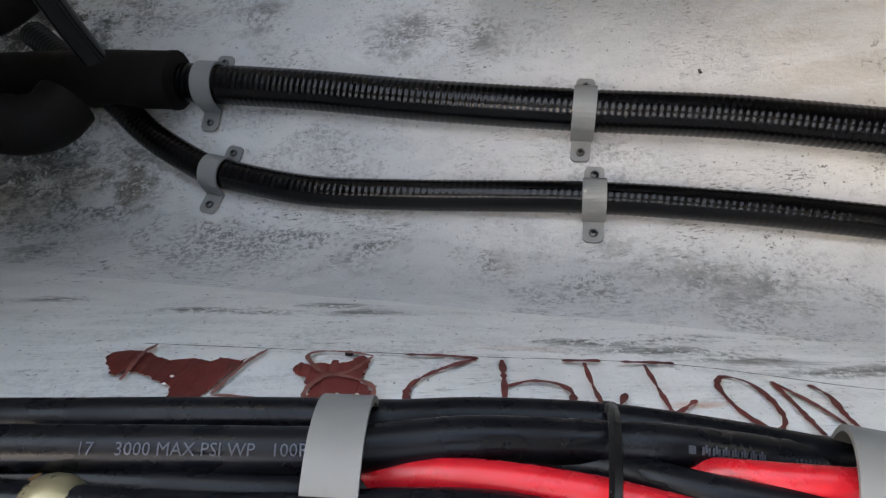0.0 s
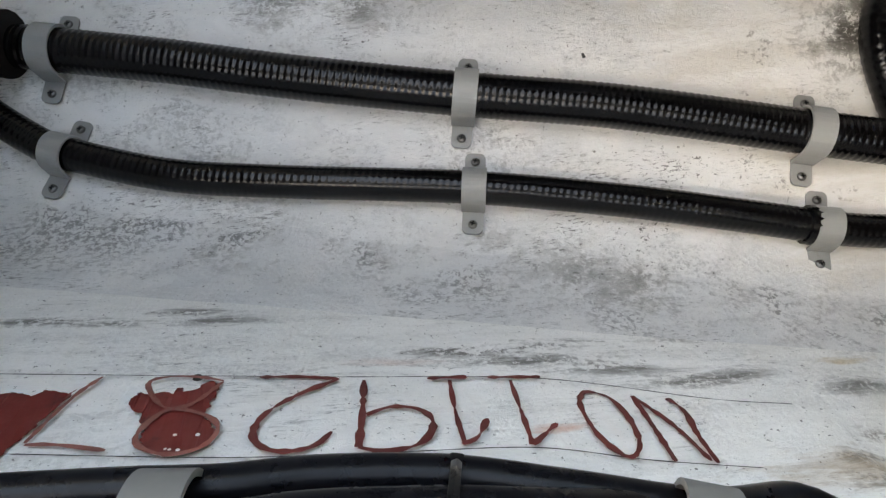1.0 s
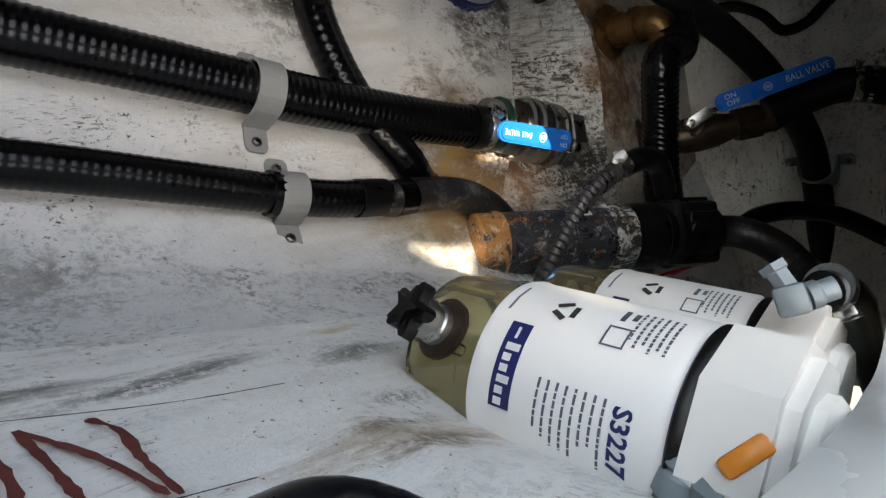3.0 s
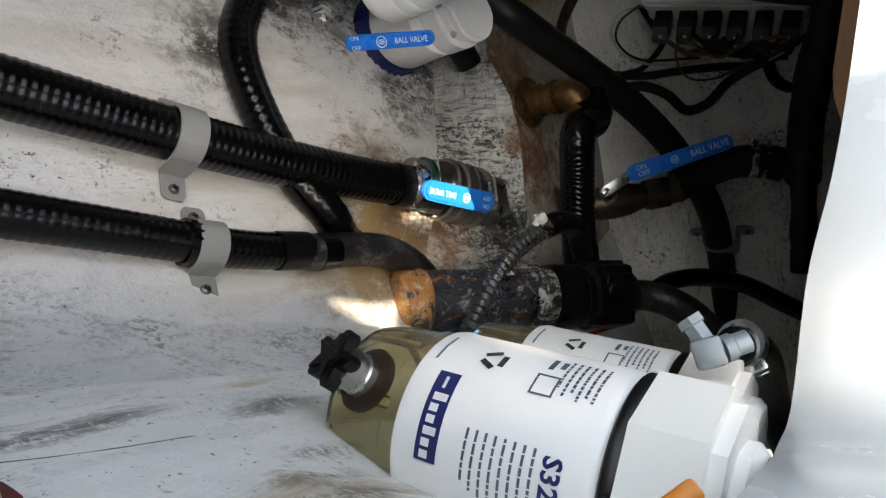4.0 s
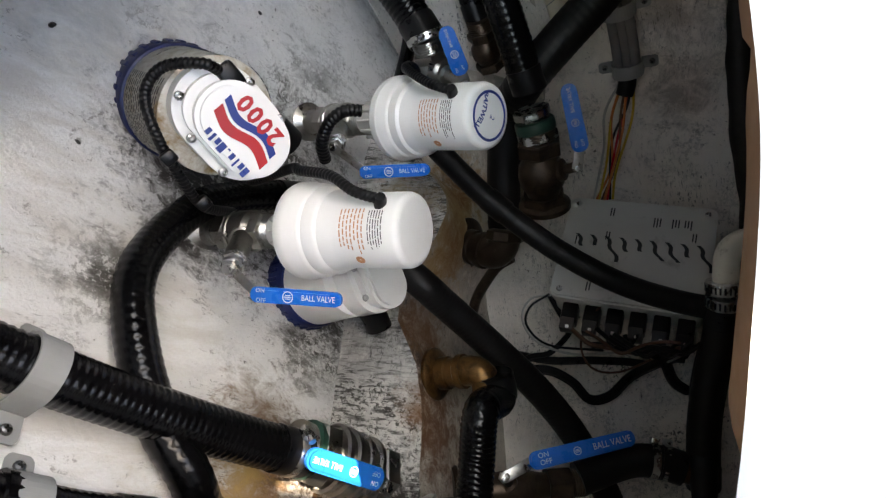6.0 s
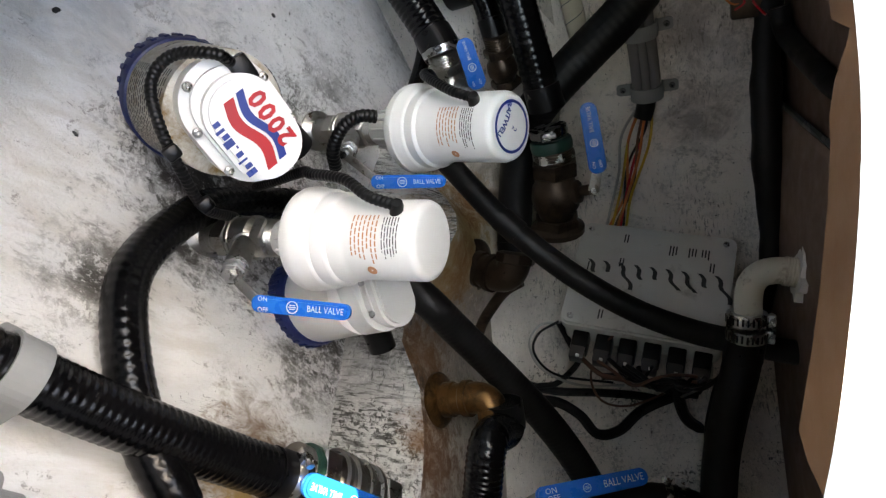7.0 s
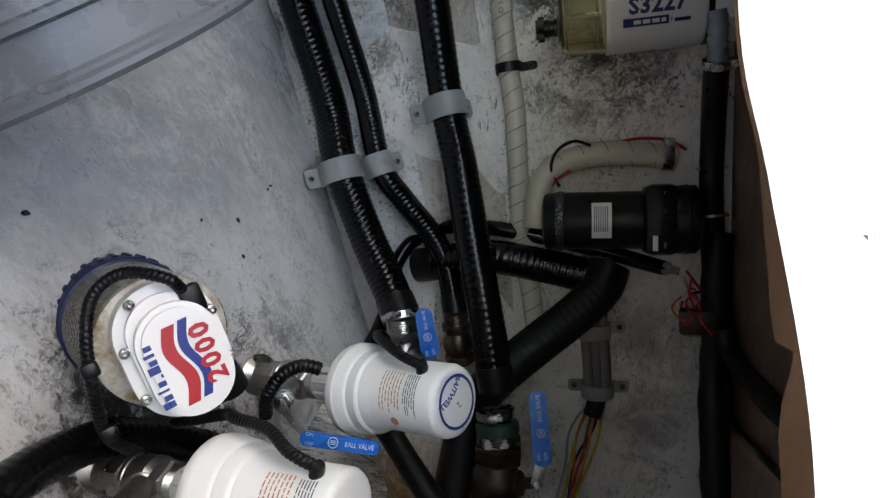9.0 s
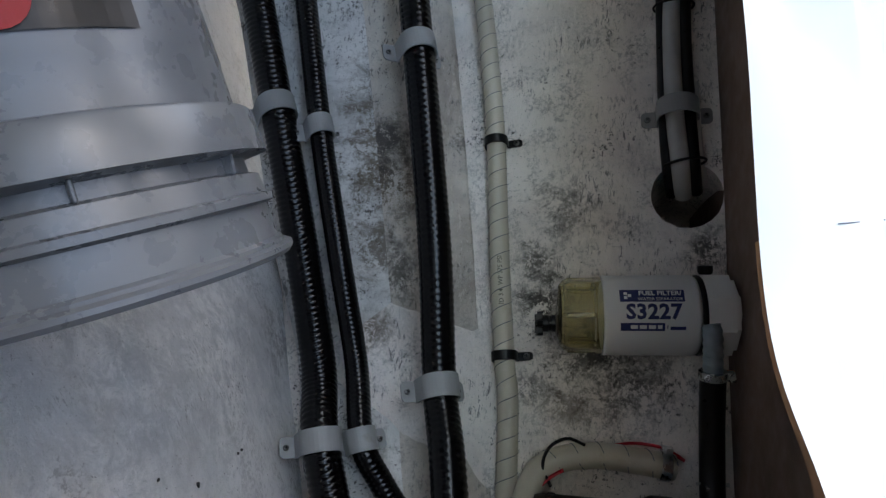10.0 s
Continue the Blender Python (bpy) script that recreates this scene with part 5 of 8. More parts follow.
hose_band("hose_band", (0.6406, 0.0387, 0.1851), (0.6529, 0.0376, 0.1891), 0.0208, screw_dir=(0.1, 0.6, 0.8))


# ---- fuel filters ----
def fuel_filter(bottom, top, facing, label, wrap=False, knob=0.0, side=None):
    """A spin-on filter: clear bowl with drain below, white can, cast head on top."""
    bottom, top = Vector(bottom), Vector(top)
    ob = thing("fuel_filter", axes(bottom, top - bottom, facing), label, "fuel filter", "fuel filters")
    H = (top - bottom).length
    R = 0.048
    rng = random.Random(3)
    bowl = lathe([(0.012, -0.052), (0.036, -0.050), (0.0425, -0.045), (0.0442, -0.036), (0.0450, -0.010), (0.0468, -0.008), (0.0468, 0.0), (0.041, 0.0), (0.040, -0.036), (0.036, -0.046), (0.0, -0.050)], 40)
    part("bowl", bowl, "bowl", ob, "amber see-through water bowl")
    for k in range(8):
        a = 2 * math.pi * k / 8
        part("bowl_rib", block((0.004, 0.006, 0.034), (0.0435, 0, -0.024), 0.0015, 1, None, Matrix.Rotation(a, 4, "Z")), "bowl", ob)
    turn = Matrix.Rotation(knob, 4, "Z")
    seat = turn @ axes((0.012, 0, -0.048), (0.55, 0, -1))
    if not wrap:
        seat = axes((0.004, 0.010, -0.049), (0, 0, -1))
    if side is not None:
        d = ob.matrix_world.to_3x3().inverted() @ Vector(side)
        d.z = 0
        seat = axes(Vector((0, 0, -0.024)) + d.normalized() * 0.043, d + Vector((0, 0, -0.02)))
    part("boss_ring", lathe([(0.0165, 0), (0.0165, 0.003), (0.012, 0.005)], 20, None, seat), "bronze", ob, "dark brown seal round the drain")
    part("drain_boss", lathe([(0.0105, 0.002), (0.0105, 0.009), (0.0095, 0.010), (0.0095, 0.013), (0.0105, 0.014), (0.0105, 0.021), (0, 0.021)], 18, None, seat), "dull" if wrap else "black_plastic", ob)
    star = [((0.0118 + 0.0036 * math.cos(5 * a)) * math.cos(a), (0.0118 + 0.0036 * math.cos(5 * a)) * math.sin(a)) for a in (2 * math.pi * k / 40 for k in range(40))]
    part("drain_knob", slab(star, 0.010, None, seat @ Matrix.Translation((0, 0, 0.020)), 0.003), "black_plastic", ob, "black star-shaped drain knob")
    can = lathe([(0.043, 0.0), (R, 0.001), (R + 0.0006, 0.004), (R, 0.006), (R, H - 0.006), (R - 0.002, H - 0.002), (0.043, H)], 56)
    part("can", can, "label", ob, "white printed filter can")
    part("seal_ring", lathe([(R - 0.001, H - 0.001), (R + 0.0002, H), (R + 0.0002, H + 0.0025), (R - 0.001, H + 0.005)], 48), "black_plastic", ob)
    # cast head
    head = slab([(0.0505 * math.cos(math.pi * k / 4 + 0.39), 0.0505 * math.sin(math.pi * k / 4 + 0.39)) for k in range(8)], 0.036, None, Matrix.Translation((0, 0, H + 0.005)), 0.006)
    part("head", head, "white_plastic", ob, "white painted cast filter head")
    part("head_cap", lathe([(0.030, H + 0.040), (0.030, H + 0.046), (0.026, H + 0.050), (0, H + 0.051)], 8), "white_plastic", ob)
    part("bracket", block((0.06, 0.05, 0.010), (-0.045, 0, H + 0.030), 0.003), "white_plastic", ob, "white mounting bracket")
    e = R + 0.0007
    if wrap:
        # printing that reads round the can
        pm = lambda x, y: (e * math.cos(x / e), e * math.sin(x / e), y)
        letters("S3227", 0.0115, lambda x, y: pm(x + 0.016, y + H * 0.80), bm := bmesh.new(), 1.05, 0, 0.03)
        part("model_number", bm, "ink_blue", ob, "dark blue model number", smooth=False)
        bm = bars([(-0.022, 0.020, H * 0.205)], pm, None, 0.0115, 10)
        part("maker_bar", bm, "ink_blue", ob, "dark blue maker's bar", smooth=False)
        e2 = e + 0.0003
        pm2 = lambda x, y: (e2 * math.cos(x / e2), e2 * math.sin(x / e2), y)
        for k, tall in enumerate((0.0075, 0.0045, 0.0045, 0.0068, 0.0045, 0.0045)):
            part("maker_shape", bars([(-0.011 + 0.0052 * k, -0.0074 + 0.0052 * k, H * 0.205 - 0.5 * (0.006 - tall))], pm2, None, tall, 1), "label", ob, smooth=False)
        part("maker_shape", bars([(-0.0195, -0.0135, H * 0.205)], pm2, None, 0.0016, 1), "label", ob, smooth=False)
        rows = fine_print(rng, 0.000, 0.034, H * 0.36, H * 0.72, H * 0.046, 0.001, (0.0016, 0.0052), 0.0007)
        rows += fine_print(rng, -0.048, -0.018, H * 0.70, H * 0.88, H * 0.034, 0.001, (0.0011, 0.0034), 0.0007)
        rows += [(-0.048, -0.028, H * 0.08), (0.040, 0.056, H * 0.3)]
        tagged(part("small_print", bars(rows, pm, None, 0.0013, 2), "ink_grey", ob, smooth=False), kind="stuff")
        bm = bmesh.new()
        for k in range(3):
            a = 2 * math.pi * k / 3
            bars([(-0.004, 0.004, 0)], lambda x, y, a=a: pm(-0.036 + x * math.cos(a) - (y + 0.0045) * math.sin(a), H * 0.36 + x * math.sin(a) + (y + 0.0045) * math.cos(a)), bm, 0.003, 3)
        part("recycling_mark", bm, "ink_black", ob, smooth=False)
        bm = bars([(-0.034, -0.022, H * 0.60), (-0.034, -0.022, H * 0.70)], pm, None, 0.001, 3)
        bars([(-0.034, -0.033, H * 0.65), (-0.023, -0.022, H * 0.65)], pm, bm, 0.011, 1)
        bars([(-0.047, -0.038, H * 0.63), (-0.046, -0.040, H * 0.68)], pm, bm, 0.0025, 2)
        part("pictogram", bm, "ink_grey", ob, smooth=False)
    else:
        # printing that reads along the can
        pm = lambda x, y: (e * math.cos(y / e), -e * math.sin(y / e), H * 0.5 + x)
        e2 = e + 0.0003
        pm2 = lambda x, y: (e2 * math.cos(y / e2), -e2 * math.sin(y / e2), H * 0.5 + x)
        sg = FLIP
        f1 = lambda x, y: pm(x, sg * y)
        f2 = lambda x, y: pm2(x, sg * y)
        part("title_bar", bars([(-0.037, 0.035, 0.0235)], f1, None, 0.0155, 8), "ink_blue", ob, "dark blue title bar", smooth=False)
        bm = letters("FUEL FILTER/", 0.0085, lambda x, y: f2(x + 0.008, y + 0.0265), None, 1, 0, 0.03)
        letters("WATER SEPARATOR", 0.0055, lambda x, y: f2(x + 0.008, y + 0.019), bm)
        part("title", bm, "label", ob, "white lettering", smooth=False)
        bm = bmesh.new()
        for k in range(3):
            a = 2 * math.pi * k / 3
            bars([(-0.002, 0.002, 0)], lambda x, y, a=a: f2(-0.029 + x + 0.003 * math.cos(a), 0.0235 + y + 0.003 * math.sin(a)), bm, 0.0038, 2)
        part("drops", bm, "label", ob, smooth=False)
        part("model_number", letters("S3227", 0.024, lambda x, y: f1(x, y + 0.0035), None, 1.05, 0, 0.035), "ink_blue", ob, "dark blue model number", smooth=False)
        part("maker_bar", bars([(-0.037, 0.012, -0.0135)], f1, None, 0.0095, 8), "ink_blue", ob, "dark blue maker's bar", smooth=False)
        for x0, x1 in ((-0.026, -0.018), (-0.016, -0.008), (-0.006, 0.002), (0.004, 0.009)):
            part("maker_shape", bars([(x0, x1, -0.0135)], f2, None, 0.0045, 3), "label", ob, smooth=False)
        part("maker_mark", bars([(0.0145, 0.0155, -0.0135), (0.018, 0.035, -0.015)], f1, None, 0.004, 4), "ink_blue", ob, smooth=False)
    return ob


FLIP = 1
FB, FT = Vector((0.366, -0.113, 0.350)), Vector((0.352, -0.130, 0.4465))
fuel_filter(FB, FT, (-0.3404, 0.1247, 0.1268), "white fuel filter with amber bowl and dark blue print", wrap=True, side=(-0.062, 0.048, -0.02))
OFF = Vector((0.148, -0.018, -0.004))
fuel_filter(FB + OFF, FT + OFF, (-0.3404, 0.1247, 0.1268), "second white fuel filter standing close behind the first", wrap=True, side=(0.7, -0.5, 0))
FAR0, FAR1 = Vector((0.4799, 0.7952, 0.5087)), Vector((0.4773, 0.8008, 0.6195))
fuel_filter(FAR0, FAR1, (-0.3195, -0.7707, -0.1046), "white fuel filter with amber bowl mounted on the bulkhead", wrap=False, knob=2.2)


# ---- battery cables and hydraulic hoses along the transom side ----
SIDE_N = Vector((0.092, 0.976, 0.197))
BUNDLE = [
    ("battery_cable", "black", [(-0.1911, -0.0232, 0.3994), (-0.1556, -0.0266, 0.3998), (-0.1079, -0.0314, 0.4014), (-0.0765, -0.0348, 0.4037), (-0.0443, -0.0376, 0.4024), (0.0016, -0.043, 0.4078), (0.0434, -0.0498, 0.4218), (0.0915, -0.0612, 0.4308), (0.1421, -0.0754, 0.4164), (0.1562, -0.0837, 0.4306), (0.1558, -0.091, 0.4468), (0.1408, -0.0938, 0.4673)], 0.0078),
    ("battery_cable", "black", [(-0.1771, -0.0256, 0.4305), (-0.146, -0.0288, 0.4318), (-0.1047, -0.0331, 0.4335), (-0.0775, -0.0352, 0.4312), (-0.0493, -0.0359, 0.4316), (-0.0075, -0.0419, 0.4318), (0.0239, -0.0459, 0.4369), (0.096, -0.0668, 0.4256), (0.1389, -0.0833, 0.4161), (0.1506, -0.0898, 0.4329), (0.1332, -0.0937, 0.4604)], 0.0080),
    ("starter_cable", "red", [(-0.191, -0.0394, 0.4038), (-0.1548, -0.0437, 0.4082), (-0.1108, -0.0477, 0.4175), (-0.083, -0.0451, 0.4321), (-0.0516, -0.0449, 0.4421), (-0.0149, -0.0515, 0.4502), (0.0201, -0.0605, 0.4601), (0.0652, -0.0718, 0.4650), (0.1078, -0.0830, 0.4560), (0.1273, -0.0848, 0.4598), (0.1267, -0.0876, 0.4738)], 0.0060),
    ("starter_cable", "red", [(-0.0343, -0.0551, 0.3981), (-0.0002, -0.0568, 0.4109), (0.0168, -0.0550, 0.4304), (0.0285, -0.0518, 0.4464), (0.0435, -0.0520, 0.4545), (0.0675, -0.0552, 0.4583), (0.1191, -0.0680, 0.445), (0.1389, -0.0755, 0.4488), (0.1459, -0.0848, 0.4611), (0.1344, -0.0891, 0.4774)], 0.0058),
    ("battery_cable", "black", [(-0.1776, -0.0361, 0.432), (-0.1458, -0.04, 0.4361), (-0.1055, -0.0459, 0.4367), (-0.0784, -0.0506, 0.4268), (-0.0479, -0.0499, 0.4193), (-0.0087, -0.0500, 0.4341), (0.0222, -0.0545, 0.4540), (0.0638, -0.0638, 0.4610), (0.1138, -0.0775, 0.4490), (0.1313, -0.0808, 0.4584), (0.1298, -0.0837, 0.4734)], 0.0066),
    ("battery_cable", "black", [(-0.1718, -0.0394, 0.4454), (-0.142, -0.0431, 0.4497), (-0.1041, -0.0471, 0.4519), (-0.0791, -0.0491, 0.4502), (-0.0462, -0.0528, 0.4532), (-0.0152, -0.0610, 0.4589), (0.0145, -0.0690, 0.4671), (0.0555, -0.0795, 0.4690), (0.0900, -0.0880, 0.4640), (0.1150, -0.0930, 0.4640)], 0.0070),
]
BUNDLE_EYE, BUNDLE_SIZE = Vector((-0.077, 0.037, 0.645)), 1.17


def spread(p):
    """Carries a point of the bundle back towards the transom."""
    return BUNDLE_EYE + (Vector(p) - BUNDLE_EYE) * BUNDLE_SIZE + Vector((0, 0, 0.006))


BUNDLE = [(name, tone, [spread(p) for p in pts], r * BUNDLE_SIZE) for name, tone, pts, r in BUNDLE]
cable_print = BUNDLE[1][2]
for name, tone, pts, r in BUNDLE:
    first, second = Vector(pts[0]), Vector(pts[1])
    if first.x < 0:
        pts = [tuple(first + (first - second) * 1.1)] + pts
    hose(name, pts, r, "thick %s insulated battery cable tied in a bundle" % tone, "red_cable" if tone == "red" else "cable", sides=16, group="battery cables", category="cable")


def print_on(points, r, text, at, size, facing, name, label, material="ink_grey", flip=1, lift=0.0005):
    """Lettering along a cable, seen from facing."""
    path = spline(points, 0.002)
    acc, run = [0.0], 0.0
    for a, b in zip(path, path[1:]):
        run += (b - a).length
        acc.append(run)
    k0 = min(range(len(path)), key=lambda i: (path[i] - Vector(at)).length)
    f = Vector(facing).normalized()

    def place(x, y):
        s = min(max(acc[k0] + flip * x, 0.003), acc[-1] - 0.003)
        k = max(1, min(len(path) - 3, int(np.searchsorted(acc, s)) - 1))
        u = (s - acc[k]) / max(1e-6, acc[k + 1] - acc[k])
        d = (path[k + 1] - path[k - 1]).normalized().lerp((path[k + 2] - path[k]).normalized(), u).normalized()
        n = (f - d * f.dot(d)).normalized()
        side = n.cross(d).normalized() * flip
        a = y / r
        return path[k].lerp(path[k + 1], u) + (n * math.cos(a) + side * math.sin(a)) * (r + lift)

    if isinstance(text, str):
        return solo(name, letters(text, size, place), material, label, "print", smooth=False)
    return solo(name, bars(text, place, None, size, 8), material, label, "print", smooth=False)


print_on(cable_print, 0.0094, "100R17    3000 MAX PSI WP   100R17", spread((-0.1436, -0.0301, 0.4343)), 0.0066, (0.0534, 0.0627, 0.1945), "hose_print", "worn grey-blue pressure rating printed on a hose", "ink_faint")
print_on(cable_print, 0.0094, [(-0.0165, -0.0140, 0)] + [(x + o, x + o + 0.0009, y) for x in (-0.0115, -0.0075, -0.0035, 0.0005, 0.0045, 0.0085, 0.0125) for o, y in ((0, 0), (0.0012, 0.0008), (0.0023, -0.0002))], spread((0.0334, -0.0476, 0.4382)), 0.0030, (-0.1087, 0.079, 0.189), "maker_print", "worn grey-blue maker's mark printed on a cable", "ink_faint")
print_on(cable_print, 0.0094, [(-0.006 + 0.0022 * k, -0.0048 + 0.0022 * k, 0.0003 * (k % 2)) for k in range(7)], spread((0.0636, -0.0548, 0.4372)), 0.0028, (-0.1087, 0.079, 0.189), "rating_print", "worn grey print on a cable", "ink_faint")


def cable_saddle(at, along, width, height, span, label):
    """A broad saddle strap over the whole bundle."""
    ob = thing("cable_clamp", axes(at, SIDE_N, along), label, "clamp", "cable clamps")
    bm = bmesh.new()
    prof = []
    for k in range(25):
        a = math.pi * k / 24
        prof.append((-span * math.cos(a), height * math.sin(a) ** 0.7))
    prof = [(-span - 0.02, 0.0)] + prof + [(span + 0.02, 0.0)]
    lines = []
    for k, (y, z) in enumerate(prof):
        a, b = prof[max(k - 1, 0)], prof[min(k + 1, len(prof) - 1)]
        d = Vector((b[0] - a[0], b[1] - a[1])).normalized()
        t = 0.0028
        lines.append([bm.verts.new(v) for v in ((-width / 2, y, z), (width / 2, y, z), (width / 2, y - d.y * t, z + d.x * t), (-width / 2, y - d.y * t, z + d.x * t))])
    for a, b in zip(lines, lines[1:]):
        for j in range(4):
            bm.faces.new((a[j], a[(j + 1) % 4], b[(j + 1) % 4], b[j]))
    part("strap", bm, "saddle", ob)
    part("screw", screw_mesh(bmesh.new(), (0, -span - 0.012, 0.003)), "steel", ob)
    return ob


for c0, al in (((-0.0985, -0.0828, 0.4171), (0.0157, -0.0019, 0.0018)), ((0.0715, -0.1043, 0.4458), (0.0155, -0.003, 0.0076))):
    cable_saddle(spread(c0), al, 0.021, 0.073, 0.041, "broad grey coated saddle clamp over the cable bundle")
tie_c = spread((-0.0061, -0.0497, 0.4395))
tie = thing("cable_tie", axes(tie_c, (0.0174, -0.0027, 0.0052), SIDE_N), "black plastic cable tie round the cable bundle", "cable tie", "cable ties")
part("strap", tube([(0.020 * math.cos(2 * math.pi * k / 24), 0.040 * math.sin(2 * math.pi * k / 24), 0) for k in range(25)], 0.0026, 6, 0.004, caps=False), "black_plastic", tie)
part("head", block((0.007, 0.007, 0.007), (0.007, -0.040, 0), 0.0015), "black_plastic", tie)
knob_c = spread((-0.1811, -0.0398, 0.4453))
kb = thing("cap_nut", axes(knob_c, (0.1315, 0.0941, 0.2683)), "tarnished brass cap nut beside the cable bundle", "fastener")
part("dome", lathe([(0.0132, -0.010), (0.0140, -0.005), (0.0137, 0.0), (0.0116, 0.0056), (0.0072, 0.0092), (0, 0.0104)], 24), "tarnished", kb)
part("washer", lathe([(0.0155, -0.013), (0.0155, -0.010), (0.0096, -0.009)], 24), "brass", kb)

# ---- numerals scratched into the paint, upside down above the cables ----
MARKS = [
    [[(0.1636, -0.0919, 0.3461), (0.1684, -0.0871, 0.3201), (0.1749, -0.0833, 0.298), (0.172, -0.0801, 0.2834)], [(0.1611, -0.0913, 0.3439), (0.1595, -0.0844, 0.3108), (0.1515, -0.0772, 0.2786)], [(0.1515, -0.0772, 0.2786), (0.1477, -0.0825, 0.3067), (0.1417, -0.089, 0.342)]],
    [[(0.1231, -0.0729, 0.2705), (0.1147, -0.0751, 0.2854), (0.1117, -0.081, 0.3161), (0.1179, -0.0855, 0.3357), (0.1258, -0.0855, 0.3319), (0.1325, -0.084, 0.3211), (0.1374, -0.0801, 0.2998), (0.136, -0.0757, 0.2783), (0.1249, -0.0731, 0.2707), (0.1183, -0.0739, 0.2777)]],
    [[(0.0697, -0.0633, 0.2482), (0.1035, -0.067, 0.2508)], [(0.0829, -0.0655, 0.253), (0.0766, -0.073, 0.293), (0.0726, -0.0779, 0.3191)], [(0.0726, -0.0779, 0.3191), (0.0933, -0.0763, 0.3016)]],
    [[(0.0318, -0.0593, 0.2459), (0.0568, -0.0617, 0.2463)], [(0.0452, -0.0612, 0.2493), (0.0399, -0.0676, 0.2833), (0.0371, -0.0734, 0.3134)], [(0.0357, -0.0734, 0.3142), (0.0453, -0.0734, 0.3093), (0.0559, -0.071, 0.2924)]],
    [[(-0.0064, -0.0554, 0.2443), (-0.0119, -0.0621, 0.2804), (-0.0177, -0.0677, 0.3106)], [(-0.0177, -0.0677, 0.3106), (-0.0053, -0.0698, 0.3155), (0.0128, -0.0708, 0.3119), (0.0231, -0.0693, 0.2995), (0.0249, -0.067, 0.2873), (0.0183, -0.0645, 0.278), (0.0043, -0.0626, 0.2753), (-0.0099, -0.0626, 0.2817)]],
    [[(-0.067, -0.0478, 0.235), (-0.044, -0.0503, 0.2366), (-0.021, -0.0534, 0.2415)], [(-0.021, -0.0534, 0.2415), (-0.0448, -0.0542, 0.2564), (-0.0634, -0.0561, 0.2747), (-0.0697, -0.0591, 0.2923), (-0.0658, -0.0618, 0.3039), (-0.055, -0.064, 0.3099), (-0.0397, -0.0649, 0.307), (-0.0298, -0.0635, 0.2955)]],
    [[(-0.0875, -0.0468, 0.2395), (-0.1022, -0.0499, 0.2621), (-0.1158, -0.0498, 0.2679), (-0.1252, -0.0526, 0.2859), (-0.1231, -0.0552, 0.2979), (-0.1104, -0.0581, 0.3062), (-0.0952, -0.059, 0.3036), (-0.087, -0.0571, 0.2903), (-0.0908, -0.054, 0.2771), (-0.1045, -0.0508, 0.2675), (-0.1164, -0.0489, 0.2634), (-0.1251, -0.045, 0.2481), (-0.1279, -0.0421, 0.2355), (-0.118, -0.0421, 0.2307), (-0.1022, -0.0439, 0.2323), (-0.087, -0.0466, 0.2383)]],
    [[(-0.1541, -0.038, 0.2272), (-0.1627, -0.0406, 0.2442), (-0.17, -0.0448, 0.2682), (-0.1752, -0.0486, 0.2894)], [(-0.1748, -0.0489, 0.2908), (-0.1608, -0.0505, 0.2925), (-0.1374, -0.0542, 0.2998)], [(-0.2245, -0.0295, 0.2179), (-0.2291, -0.0324, 0.2345), (-0.2291, -0.0398, 0.2714)]],
]
for n_mark, strokes in enumerate(MARKS):
    bare = n_mark >= 6
    ob = thing("scratched_character", Matrix.Translation(strokes[0][0]), "red-brown character scratched through the white paint", "marking", "scratched numerals")
    for st in strokes:
        part("stroke", ribbon([Vector(p) - Vector(strokes[0][0]) for p in st], 0.0013 if bare else 0.0017, 0.0034 if bare else 0.0028, SIDE_N, None, 1.0), "scribe_pale" if bare else "scribe", ob, smooth=False)
for k, line in enumerate(([(-0.2343, -0.0279, 0.2144), (-0.1183, -0.0415, 0.2281), (-0.0207, -0.0529, 0.2388), (0.1011, -0.0671, 0.252), (0.1981, -0.0831, 0.2861), (0.2488, -0.0902, 0.2979)], [(-0.1839, -0.049, 0.2959), (-0.0815, -0.0618, 0.3111), (0.0003, -0.0706, 0.3166), (0.0738, -0.0785, 0.3217), (0.1289, -0.0872, 0.339), (0.1855, -0.0953, 0.3526)])):
    solo("scribed_line", ribbon(line, 0.0004, 0.0026, SIDE_N, None, 0.8), "ink_black", "fine dark guide line scribed in the paint", "marking", "guide lines", smooth=False)


def patch(outline, label):
    """A jagged flake of bare primer, thinner than the paint round it."""
    o = [Vector(p) for p in outline]
    fine_ = []
    for a, b in zip(o, o[1:] + o[:1]):
        n = max(1, int((b - a).length / 0.0015))
        for k in range(n):
            p = a.lerp(b, k / n)
            fine_.append(p + Vector((noise.noise(p * 260), 0, noise.noise(p * 260 + Vector((5, 5, 5))))) * 0.0024 + Vector((noise.noise(p * 800), 0, noise.noise(p * 800 + Vector((3, 1, 2))))) * 0.001 + SIDE_N.normalized() * 0.0024)
    bm = bmesh.new()
    bm.faces.new([bm.verts.new(p) for p in fine_])
    bmesh.ops.triangulate(bm, faces=bm.faces[:])
    return solo("bare_primer_patch", bm, "red_primer", label, "paint flake", "bare primer patches", smooth=False)


